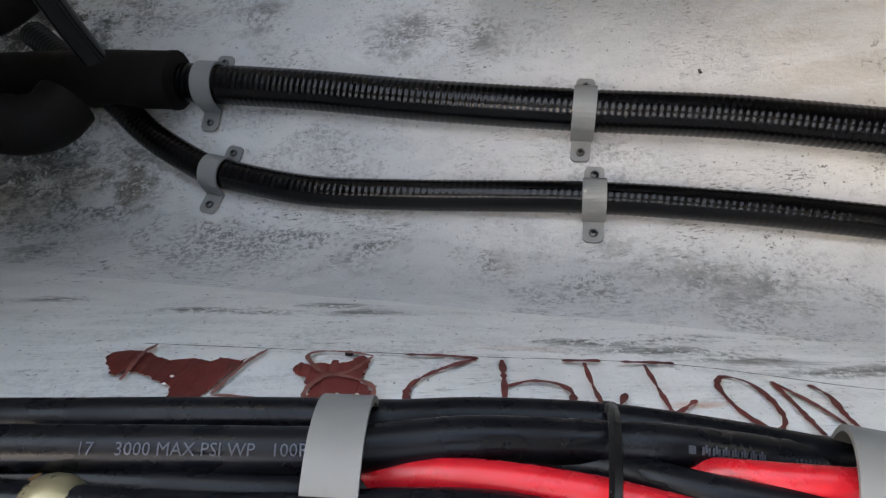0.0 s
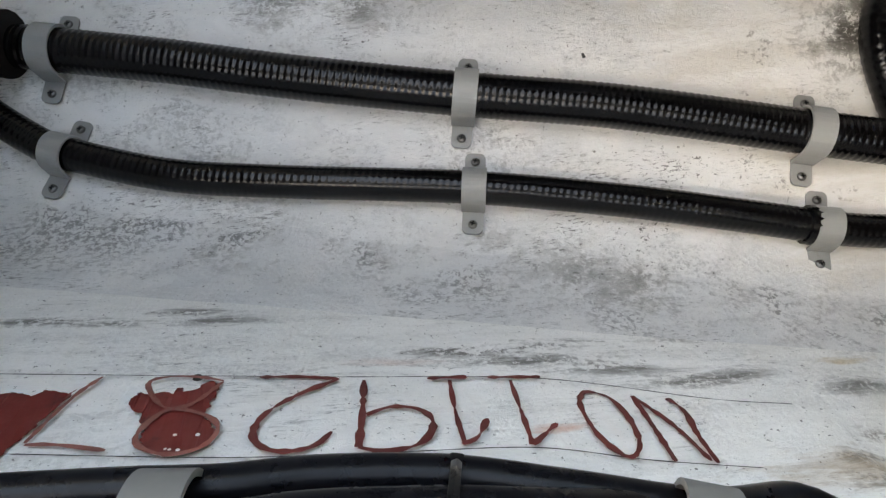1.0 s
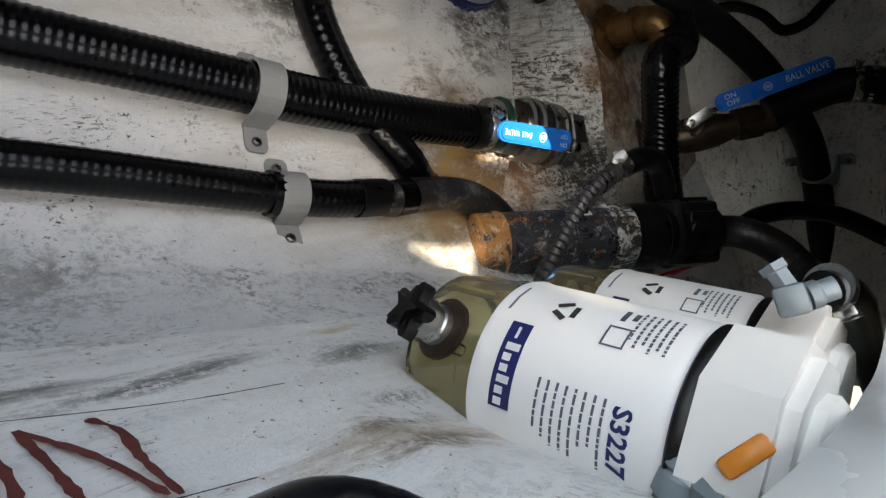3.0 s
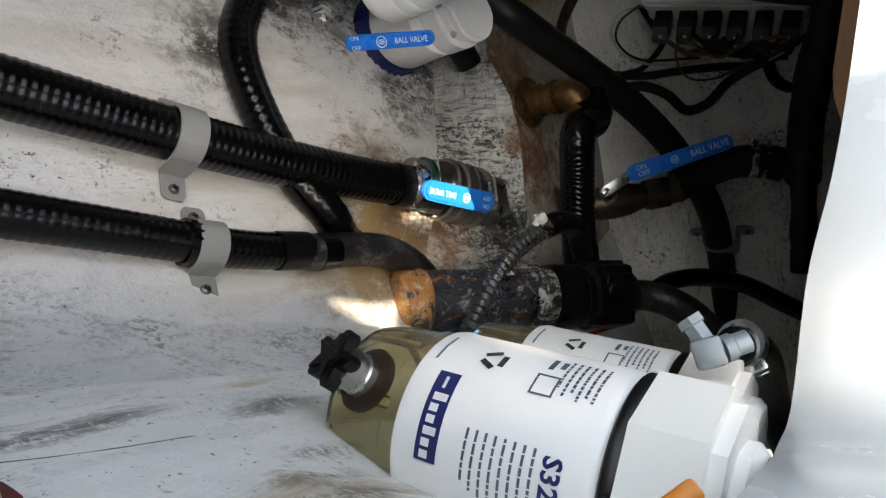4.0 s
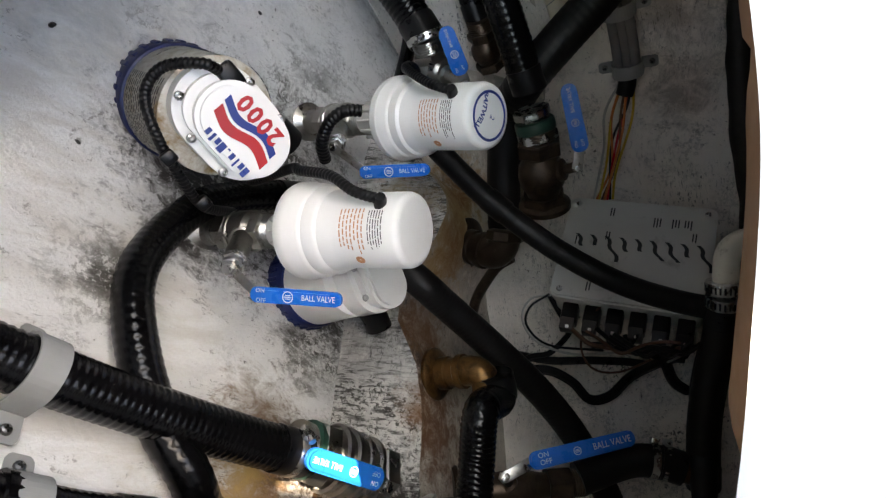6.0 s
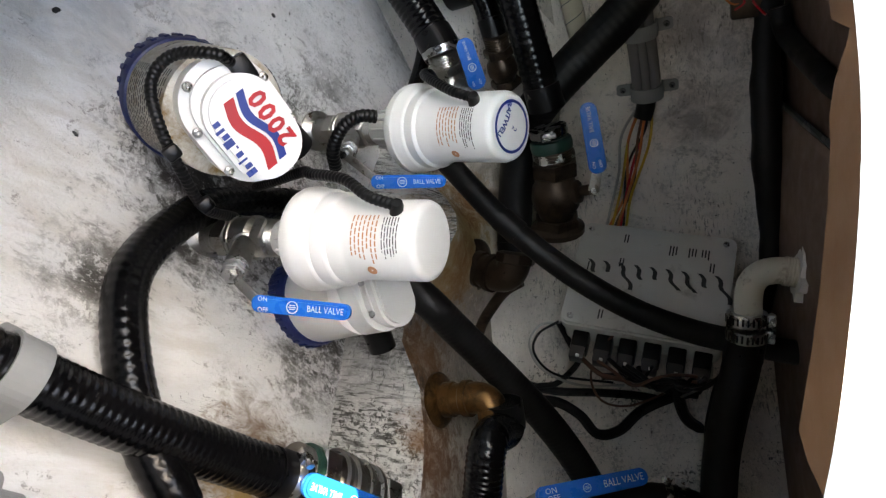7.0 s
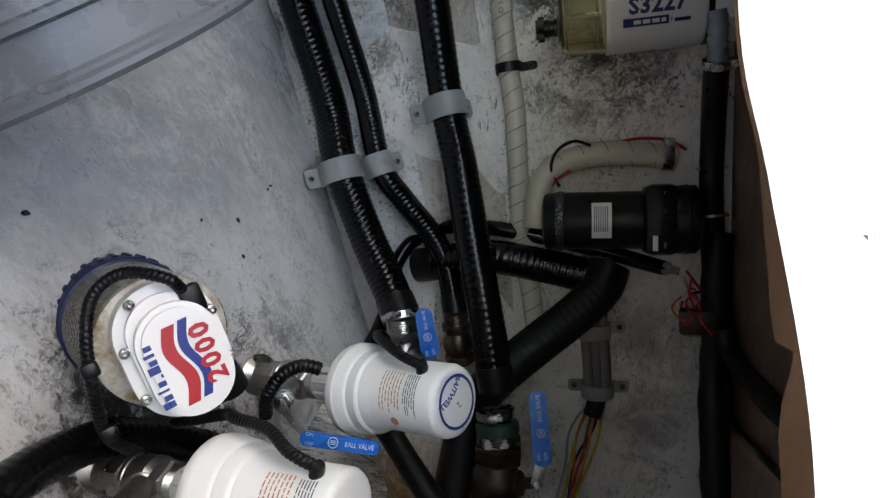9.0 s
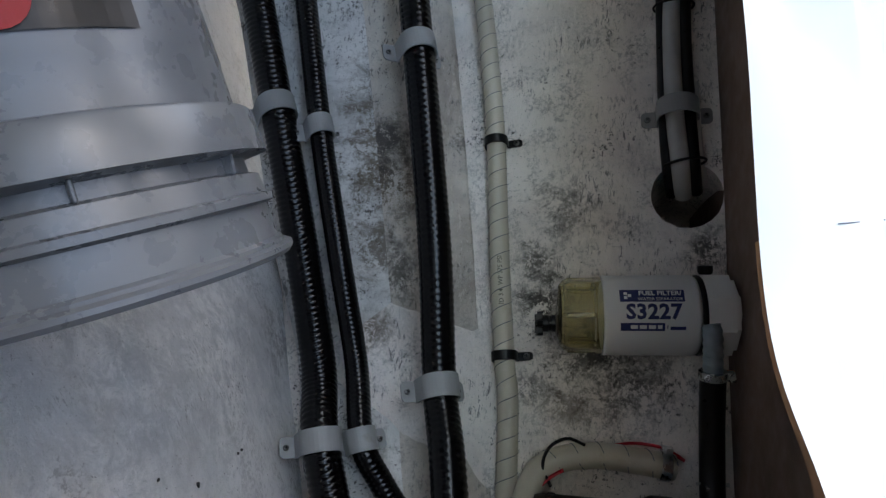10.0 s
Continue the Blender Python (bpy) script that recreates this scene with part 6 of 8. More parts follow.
patch([(-0.2458, -0.0332, 0.2463), (-0.2501, -0.0304, 0.2345), (-0.2473, -0.0293, 0.2274), (-0.238, -0.0296, 0.2248), (-0.2272, -0.0315, 0.2294), (-0.2107, -0.0356, 0.2417), (-0.1965, -0.0363, 0.2385), (-0.1862, -0.0383, 0.2437), (-0.1809, -0.0374, 0.2369), (-0.1684, -0.0398, 0.2431), (-0.1641, -0.0394, 0.2388), (-0.1806, -0.0482, 0.2901), (-0.1852, -0.05, 0.301), (-0.1968, -0.0488, 0.3007), (-0.2002, -0.0441, 0.2788), (-0.2164, -0.0395, 0.264), (-0.2307, -0.0366, 0.2561), (-0.2359, -0.0376, 0.2637)], "bare red-brown primer where the paint flaked off")
patch([(-0.1345, -0.0465, 0.2590), (-0.1352, -0.0443, 0.2490), (-0.1318, -0.0443, 0.2440), (-0.1264, -0.0454, 0.2490), (-0.1200, -0.0453, 0.2440), (-0.1130, -0.0463, 0.2478), (-0.1120, -0.0450, 0.2420), (-0.1095, -0.0455, 0.2420), (-0.1085, -0.0463, 0.2470), (-0.1010, -0.0463, 0.2470), (-0.0985, -0.0455, 0.2390), (-0.0930, -0.0450, 0.2370), (-0.0885, -0.0470, 0.2400), (-0.0905, -0.0490, 0.2520), (-0.0955, -0.0524, 0.2712), (-0.0871, -0.0565, 0.2878), (-0.0927, -0.059, 0.3025), (-0.108, -0.0581, 0.3052), (-0.1219, -0.0559, 0.3008), (-0.1246, -0.0511, 0.2785), (-0.1277, -0.0484, 0.2666)], "bare red-brown primer inside a scratched numeral")
for p in ((-0.1075, -0.0562, 0.2890), (-0.1105, -0.0585, 0.3000), (-0.1085, -0.0587, 0.3010), (-0.0965, -0.0572, 0.2900), (-0.1045, -0.0590, 0.3020), (-0.2010, -0.0410, 0.2700), (-0.2030, -0.0430, 0.2790)):
    solo("paint_fleck", lathe([(0.0013, 0), (0.0010, 0.0006), (0, 0.0008)], 7, None, axes(Vector(p) + SIDE_N.normalized() * 0.0034, SIDE_N)), "white_plastic", "fleck of white paint on the bare primer", "paint fleck", "paint flecks")
solo("paint_nib", lathe([(0.003, 0), (0.0025, 0.002), (0, 0.003)], 10, None, axes((-0.1026, -0.0432, 0.2289), SIDE_N)), "ink_black", "black speck stuck on the painted transom", "debris")
solo("floor_speck", lathe([(0.0022, 0), (0.002, 0.0014), (0, 0.002)], 8, None, axes((0.2644, -0.0121, 0.0939), FLOOR_N)), "ink_black", "black speck stuck on the bilge floor", "debris")

# ---- rusted macerator pump and its hoses ----
ma, mb = Vector((0.5932, -0.072, 0.187)), Vector((0.7984, -0.0913, 0.357))
mp_ = thing("macerator_pump", axes(ma, mb - ma, (-0.6516, 0.0701, 0.3031)), "rusted black macerator pump with a plastic head", "pump")
ML = (mb - ma).length
part("end_cap", lathe([(0.020, 0), (0.032, 0.001), (0.0345, 0.004), (0.0345, 0.02), (0.036, 0.022), (0.036, 0.027), (0.0345, 0.029)], 36), "rust", mp_, "rusted orange end cap")
part("motor_case", lathe([(0.0342, 0.026), (0.0342, ML * 0.53), (0.033, ML * 0.54)], 36), "rusty", mp_, "black motor case with flaking rust")
part("label", bars([(-0.012, 0.012, 0)], lambda x, y: (0.0347 * math.cos(-1.0 + y / 0.0347), 0.0347 * math.sin(-1.0 + y / 0.0347), ML * 0.40 + x), None, 0.012, 3), "label", mp_, "white paper label", smooth=False)
part("corroded_flange", lathe([(0.036, ML * 0.52), (0.0385, ML * 0.53), (0.0385, ML * 0.60), (0.036, ML * 0.62)], 32), "flaked", mp_, "black flange with white flaking corrosion")
part("pump_head", lathe([(0.037, ML * 0.61), (0.038, ML * 0.63), (0.038, ML * 0.74), (0.035, ML * 0.75), (0.035, ML * 0.78), (0.040, ML * 0.79), (0.040, ML * 0.93), (0.034, ML * 0.97), (0.03, ML)], 28), "black_plastic", mp_)
part("head_block", block((0.062, 0.072, ML * 0.2), (0, 0, ML * 0.87), 0.006), "black_plastic", mp_)
for k in range(4):
    part("cooling_rib", block((0.004, 0.03, ML * 0.12), (0.033, -0.016 + 0.0, ML * 0.88), 0.001, 1, None, Matrix.Rotation(radians(-20 + 16 * k), 4, "Z")), "black_plastic", mp_)
for ob in mp_.children:
    ob.matrix_local = Matrix.Diagonal((0.89, 0.89, 1, 1))
CV = [(0.7418, -0.0139, 0.2873), (0.6985, -0.0336, 0.2711), (0.6595, -0.0604, 0.2615), (0.6278, -0.0874, 0.2557), (0.6075, -0.1087, 0.2524), (0.5936, -0.1318, 0.2503), (0.5906, -0.1586, 0.2461)]
hose("convoluted_hose", CV, 0.0105, "grey corrugated plastic hose with a steel clamp", "silver_hose", rib=0.0026, pitch=0.0085, sides=16)
hose_band("hose_band", (0.7422, -0.0128, 0.2885), (0.7509, -0.0075, 0.2972), 0.0115, width=0.012, screw_dir=(-0.2426, 1.0027, -0.1608))
hose("outlet_elbow", [(0.7418, -0.0139, 0.2873), (0.7583, -0.0077, 0.3011), (0.7963, -0.0146, 0.3082), (0.8337, -0.0471, 0.305)], 0.0125, "black plastic hose elbow at the macerator pump", "black_plastic")
for pts in ([(0.6954, -0.1096, 0.2492), (0.7175, -0.1263, 0.2666), (0.7382, -0.1388, 0.2825), (0.7707, -0.1342, 0.3061), (0.8041, -0.1303, 0.3313), (0.8345, -0.1286, 0.3494)], [(0.7768, -0.1332, 0.3196), (0.7961, -0.126, 0.3396), (0.8122, -0.1224, 0.3515)]):
    coil_wire("red_wire", pts, 0.0016, "red_cable", "thin red wire hanging by the macerator pump")
hose("grey_hose", [(0.8911, -0.101, 0.337), (0.9074, -0.1062, 0.3701), (0.9056, -0.1254, 0.4072), (0.8829, -0.1587, 0.4424), (0.8523, -0.1813, 0.4645), (0.8197, -0.2166, 0.4776)], 0.019, "matt dark grey hose curving away from the pump", "hose_dusty")
hose("dark_hose", [(0.9886, -0.1186, 0.3484), (1.0062, -0.0987, 0.3694), (1.0354, -0.0945, 0.4097), (1.0628, -0.1088, 0.4632), (1.0695, -0.1391, 0.5147), (1.075, -0.1679, 0.564)], 0.0125, "dark rubber hose looping behind the pump")

# ---- valve with the long lever by the bulkhead, and its pipework ----
VF = (-0.8865, -0.0734, 0.1306)
ball_valve((0.9415, 0.0092, 0.2453), (1.0075, 0.0259, 0.3809), 0.022, "dark bronze ball valve with long blue lever and lettering", "bronze",
           handle=((0.9312, 0.0303, 0.3146), (0.9314, 0.0476, 0.3451), (0.9885, 0.0814, 0.4678)), facing=VF, flange=0.036)
hose("valve_hose", [(1.0117, 0.0313, 0.3919), (1.0247, 0.0447, 0.4246), (1.0341, 0.0559, 0.4609), (1.0393, 0.0547, 0.4955), (1.0474, 0.0469, 0.5219)], 0.0215, "black rubber hose clamped to the lever valve", "rubber")
hose_band("hose_band", (1.037, 0.0554, 0.486), (1.0426, 0.0536, 0.5022), 0.0222, screw_dir=(-0.114, 0.9874, 0.1098))
hose_band("hose_band", (1.042, 0.0536, 0.5009), (1.0471, 0.0512, 0.5156), 0.0222, screw_dir=(-0.114, 0.9874, 0.1098))
solo("brass_tail", lathe([(0.017, 0), (0.017, 0.02), (0.021, 0.021), (0.021, 0.03), (0.017, 0.031), (0.017, 0.045)], 20, None, axes((1.0457, 0.0478, 0.5187), (0.0147, -0.0122, 0.0391))), "brass", "brown brass hose tail at the dark riser pipe", "fitting")
hose("riser_hose", [(0.7232, 0.6761, 0.6491), (0.781, 0.6096, 0.6415), (0.8515, 0.5209, 0.6355), (0.9264, 0.4275, 0.6358), (0.9939, 0.3484, 0.6371), (1.019, 0.1711, 0.5654), (1.0369, 0.0866, 0.5497), (1.0477, 0.0066, 0.5441), (1.0626, -0.0953, 0.5395)], 0.0165, "dark taped cable loom running along the bulkhead under the deck", "rubber", wobble=0.22)
hose("pvc_hose", [(0.9243, 0.2317, 0.5875), (0.9541, 0.194, 0.5787), (0.986, 0.1491, 0.5643), (1.0225, 0.0974, 0.5523), (1.0709, 0.0269, 0.5453)], 0.0212, "black hose clamped below the cream elbow", "rubber")

# ---- elbows through the ledge ----
def elbow_fitting(base, along, bend, r, material, label, turn_len=0.05):
    """Flange, short barrel and a quarter bend."""
    base, along, bend = Vector(base), Vector(along).normalized(), Vector(bend).normalized()
    ob = thing("through_hull_elbow", axes(base, along, bend), label, "pipe fitting", "through-hull elbows")
    part("flange", lathe([(r * 2.0, 0), (r * 2.0, 0.004), (r * 1.75, 0.008), (r * 1.3, 0.010)], 32), material, ob)
    part("barrel", lathe([(r * 1.25, 0.008), (r * 1.25, 0.022), (r * 1.12, 0.024), (r * 1.12, 0.034), (r * 1.3, 0.036), (r * 1.3, 0.044)], 28), material, ob)
    x = ob.matrix_world.to_3x3().inverted() @ bend
    z0 = Vector((0, 0, 0.040))
    q = [z0, z0 + Vector((0, 0, 0.016)), z0 + Vector((0, 0, 0.028)) + x * 0.008, z0 + Vector((0, 0, 0.033)) + x * 0.024, z0 + Vector((0, 0, 0.034)) + x * turn_len]
    part("bend", tube(q, r * 1.12, 20), material, ob)
    e = q[-1]
    part("collar", lathe([(r * 1.2, -0.01), (r * 1.3, -0.008), (r * 1.3, 0.004), (r * 1.1, 0.006)], 8, None, axes(e, x)), material, ob)
    return ob


elbow_fitting((0.9695, 0.3548, 0.2472), (-0.0192, -0.028, 0.0599), (-0.4277, 0.8938, 0.202), 0.0205, "bronze", "dark bronze through-hull elbow with rust stains round it", 0.03)
elbow_fitting((0.8883, 0.1509, 0.2347), (-0.0145, 0.0002, 0.0678), (0.4717, -0.8811, -0.0383), 0.0165, "brass", "brass through-hull elbow with a black hose hanging on it", 0.02)
hose("drop_hose", [(0.8748, 0.1466, 0.3168), (0.8903, 0.1189, 0.3174), (0.8249, 0.0958, 0.3135), (0.8401, 0.0446, 0.3038), (0.8483, -0.0214, 0.2977), (0.8559, -0.0677, 0.2974)], 0.021, "black ribbed hose dropping from the brass elbow", rib=0.0012)

# ---- hoses rising over the ledge ----
HD = [(0.0395, 1.0459, -0.0107), (0.24, 0.9458, 0.0514), (0.3963, 0.8726, 0.0969), (0.5711, 0.8081, 0.1348), (0.6305, 0.7219, 0.1637), (0.705, 0.6579, 0.1996), (0.7428, 0.5995, 0.2358), (0.7607, 0.5616, 0.2566)]
hose("bilge_outlet_hose", HD, 0.0245, "thick black corrugated hose clamped at the foot of the ledge", rib=0.0014, pitch=0.0078, group="ledge hoses")
HE = [(0.0424, 1.0542, 0.0668), (0.2702, 0.9379, 0.1175), (0.4327, 0.8618, 0.1579), (0.5681, 0.8085, 0.1891), (0.6342, 0.7266, 0.2168), (0.6814, 0.7059, 0.2458), (0.724, 0.6899, 0.277), (0.7619, 0.662, 0.2994), (0.8083, 0.6105, 0.3143)]
hose("washdown_hose", HE, 0.0165, "slimmer black corrugated hose beside the thick one", rib=0.001, pitch=0.0068, group="ledge hoses")
HF = [(0.052, 1.0353, 0.2384), (0.1618, 0.9719, 0.2574), (0.2837, 0.9051, 0.2783), (0.4198, 0.8336, 0.2988), (0.5714, 0.7666, 0.3122), (0.6268, 0.6968, 0.332), (0.6862, 0.6336, 0.3469), (0.7549, 0.5628, 0.3648), (0.8243, 0.5037, 0.3777)]
hose("livewell_hose", HF, 0.0225, "glossy black ribbed hose running down to a bronze seacock", rib=0.001, pitch=0.009, group="ledge hoses")
LEDGE_N = Vector((-0.62, -0.55, 0.56)).normalized()
for p, h, r in (((0.24, 0.9458, 0.0514), HD, 0.0245), ((0.6353, 0.7182, 0.1659), HD, 0.0245), ((0.2702, 0.938, 0.1183), HE, 0.0165), ((0.6356, 0.726, 0.219), HE, 0.0165), ((0.1618, 0.9715, 0.2551), HF, 0.0225), ((0.5697, 0.7579, 0.3167), HF, 0.0225)):
    clamp_on(h, p, LEDGE_N, r, width=0.03, label="grey coated pipe clamp screwed to the ledge", group="ledge clamps")

# bronze seacock under the glossy hose
SF = (-0.7379, -0.4299, 0.1005)
ball_valve((0.9375, 0.388, 0.3737), (0.8591, 0.4485, 0.3807), 0.030, "large dark bronze seacock with a blue lever", "bronze",
           handle=((0.8809, 0.4133, 0.4266), (0.8561, 0.4207, 0.4357), (0.7999, 0.4867, 0.4288)), facing=SF, text=True, flange=0.036)
solo("hex_collar", lathe([(0.024, 0), (0.027, 0.002), (0.027, 0.012), (0.022, 0.016), (0.021, 0.034), (0.0225, 0.036)], 6, None, axes((0.86, 0.4473, 0.3813), (-0.0399, 0.038, -0.0042))), "steel", "pale hexagonal hose collar on the seacock", "fitting")
solo("sealing_ring", lathe([(0.0240, 0.013), (0.0262, 0.015), (0.0270, 0.021), (0.0262, 0.028), (0.0240, 0.030)], 28, None, axes((0.86, 0.4473, 0.3813), (-0.0399, 0.038, -0.0042))), "green_gasket", "dark green sealing ring between hose and seacock", "fitting")
hose_band("hose_band", (0.828, 0.4716, 0.3783), (0.8156, 0.4823, 0.3764), 0.0232, screw_dir=(-0.8301, -0.663, -0.037))
# valve at the end of the thick ledge hose
ball_valve((0.8138, 0.522, 0.2618), (0.7677, 0.5487, 0.2578), 0.024, "dull ball valve with blue lever below the thick hose", "dull",
           handle=((0.7685, 0.4926, 0.3057), (0.7536, 0.4927, 0.3073), (0.7076, 0.5315, 0.2974)), facing=(-0.6012, -0.5057, 0.1866))
ball_valve((0.8625, 0.5762, 0.3172), (0.8114, 0.601, 0.3152), 0.02, "dull bronze valve under the slim ledge hose", "bronze")
hose_band("hose_band", (0.7543, 0.5607, 0.2573), (0.7475, 0.5689, 0.2547), 0.025, screw_dir=(-0.5511, -0.9044, -0.0914))

# hoses between ledge and bulkhead
hose("cross_hose", [(0.8659, 0.5743, 0.1744), (0.8229, 0.622, 0.2064), (0.7664, 0.6788, 0.2268), (0.7494, 0.7196, 0.2681), (0.7243, 0.6982, 0.3467), (0.7422, 0.6863, 0.4601), (0.7723, 0.6671, 0.5864)], 0.0105, "thin black hose crossing to a brass fitting")
solo("hose_nut", lathe([(0.009, 0), (0.011, 0.002), (0.011, 0.012), (0.008, 0.014), (0.008, 0.024), (0.0, 0.025)], 6, None, axes((0.7705, 0.6674, 0.5814), (0.0062, -0.0043, 0.0294))), "dull", "small dull steel hose nut under the wash-down pump", "fitting")
hose("elbow_hose", [(0.7764, 0.6775, 0.2542), (0.7489, 0.6646, 0.3553), (0.7613, 0.6607, 0.4303), (0.7728, 0.6531, 0.4891), (0.7665, 0.6466, 0.5191)], 0.0235, "black hose leading into a large elbow", rib=0.0008, pitch=0.009)
hose("elbow_drop", [(0.7563, 0.655, 0.5163), (0.7738, 0.629, 0.5045), (0.7888, 0.6001, 0.4743), (0.8071, 0.5628, 0.4247), (0.8307, 0.5274, 0.3751), (0.894, 0.5252, 0.3352)], 0.0265, "thick black hose slanting down from the elbow", "rubber", rib=0.0006, pitch=0.01)
bulk_pts = [(0.8315, 0.3709, 0.3073), (0.856, 0.3307, 0.353), (0.8805, 0.2936, 0.4042)]
bulk_h = hose("bulkhead_hose", [(0.7821, 0.4869, 0.2009), (0.8044, 0.4322, 0.2522), (0.8315, 0.3709, 0.3073), (0.856, 0.3307, 0.353), (0.8805, 0.2936, 0.4042), (0.907, 0.2595, 0.467), (0.9264, 0.2378, 0.5291), (0.9408, 0.2246, 0.5901), (0.9624, 0.2113, 0.674)], 0.0145, "black hose crossing in front of the grey box", "rubber", rib=0.0003)
on_hose(bulk_h, bulk_pts, (0.8419, 0.3526, 0.3271), 0.03, 0.0158, "end_cuff", "rubber", "black rubber cuff on the hose")
hose("keel_hose", [(0.7847, 0.3224, 0.1472), (0.7864, 0.2489, 0.2379), (0.8291, 0.2188, 0.2709), (0.8864, 0.1833, 0.3092), (0.946, 0.1418, 0.3504), (1.0052, 0.0913, 0.3874), (1.0513, 0.031, 0.4168), (1.0918, -0.0328, 0.433), (1.1341, -0.1473, 0.4349), (1.1481, -0.2447, 0.43)], 0.0185, "black hose slanting across below the grey box", "rubber", rib=0.0003)
clamp_on([(1.0846, 0.0149, 0.4346), (1.1088, -0.0574, 0.4367), (1.1341, -0.1473, 0.4349)], (1.1074, -0.0509, 0.436), WALL_N, 0.0205, width=0.028, label="grey pipe clamp on the hose beside the bulkhead", group="bulkhead clamps")
hose("dark_branch", [(0.8673, 0.4945, 0.3362), (0.9145, 0.4433, 0.3215), (0.9514, 0.3925, 0.3124), (0.9696, 0.3594, 0.3125)], 0.024, "dark hose behind the bronze seacock", "rubber")

# ---- grey distribution box on the bulkhead ----
bc = [Vector(p) for p in [(1.0066, 0.4278, 0.3965), (1.0069, 0.389, 0.6058), (0.9737, 0.2221, 0.5648), (0.9771, 0.2727, 0.3755)]]
bx = ((bc[1] - bc[0]) + (bc[2] - bc[3])) / 2
by = ((bc[0] - bc[3]) + (bc[1] - bc[2])) / 2
bn = bx.cross(by).normalized()
if bn.dot(WALL_N) < 0:
    bn = -bn
center = sum(bc, Vector()) / 4
box_w, box_h = bx.length, by.length
eb = thing("distribution_box", axes(center, bn, bx), "light grey electrical distribution box with black script lettering", "electrical box")
ysign = 1 if eb.matrix_world.to_3x3().col[1].dot(by) > 0 else -1
part("lid", slab(round_rect(box_w, box_h, 0.012, 5), 0.014, None, Matrix.Translation((0, 0, -0.012)), 0.003), "grey_plastic", eb, "light grey plastic lid")
part("body", slab(round_rect(box_w * 0.975, box_h * 0.96, 0.012, 5), 0.035, None, Matrix.Translation((0, 0, -0.047))), "grey_plastic", eb)
for sx in (-1, 1):
    for sy in (-1, 1):
        part("screw", screw_mesh(bmesh.new(), (sx * (box_w / 2 - 0.013), sy * (box_h / 2 - 0.012), 0.002), 0.0045), "steel", eb)
# maker's script mark, a row of plain slanted strokes from the top edge downwards
for k, long_ in enumerate((0.040, 0.020, 0.030, 0.030, 0.019, 0.022, 0.040, 0.017, 0.020)):
    x = box_w * (0.40 - 0.10 * k)
    bm = bars([(0.0, long_, 0.0)], lambda u, v, x=x: (x + v + 0.55 * u + 0.0025 * math.sin(u * 260), ysign * (0.020 - u), 0.0028), None, 0.0055, 8)
    part("script_stroke", bm, "ink_black", eb, smooth=False)
rng = random.Random(2)
for gx, gy, n in ((0.30, 0.30, 3), (0.22, 0.30, 3), (0.36, 0.18, 2), (-0.20, 0.36, 2), (-0.20, 0.12, 2), (-0.40, 0.05, 1), (-0.26, -0.38, 2), (-0.02, -0.36, 2), (0.12, -0.32, 2), (0.30, -0.34, 1), (0.10, 0.30, 3)):
    rows = [(-0.008, 0.008 - rng.uniform(0, 0.004), 0.004 * k) for k in range(n)]
    bm = bars(rows, lambda u, v, gx=gx, gy=gy: (gx * box_w + v, ysign * (gy * box_h - u), 0.0027), None, 0.0018, 1)
    part("small_print", bm, "ink_black", eb, smooth=False)
for k in range(6):
    at = Vector((box_w * (-0.36 + 0.15 * k), -ysign * (box_h / 2 + 0.010), -0.03))
    part("connector", block((0.022, 0.030, 0.022), at, 0.003), "black_plastic", eb)
    part("connector_body", block((0.019, 0.018, 0.017), at + Vector((0, -ysign * 0.018, 0.004)), 0.002), "dark_plug", eb, "dark grey plug pushed into the box")
    part("connector_clip", block((0.0045, 0.004, 0.004), at + Vector((0.002, -ysign * 0.024, 0.0135)), 0.001), "label", eb, "small pale locking clip")

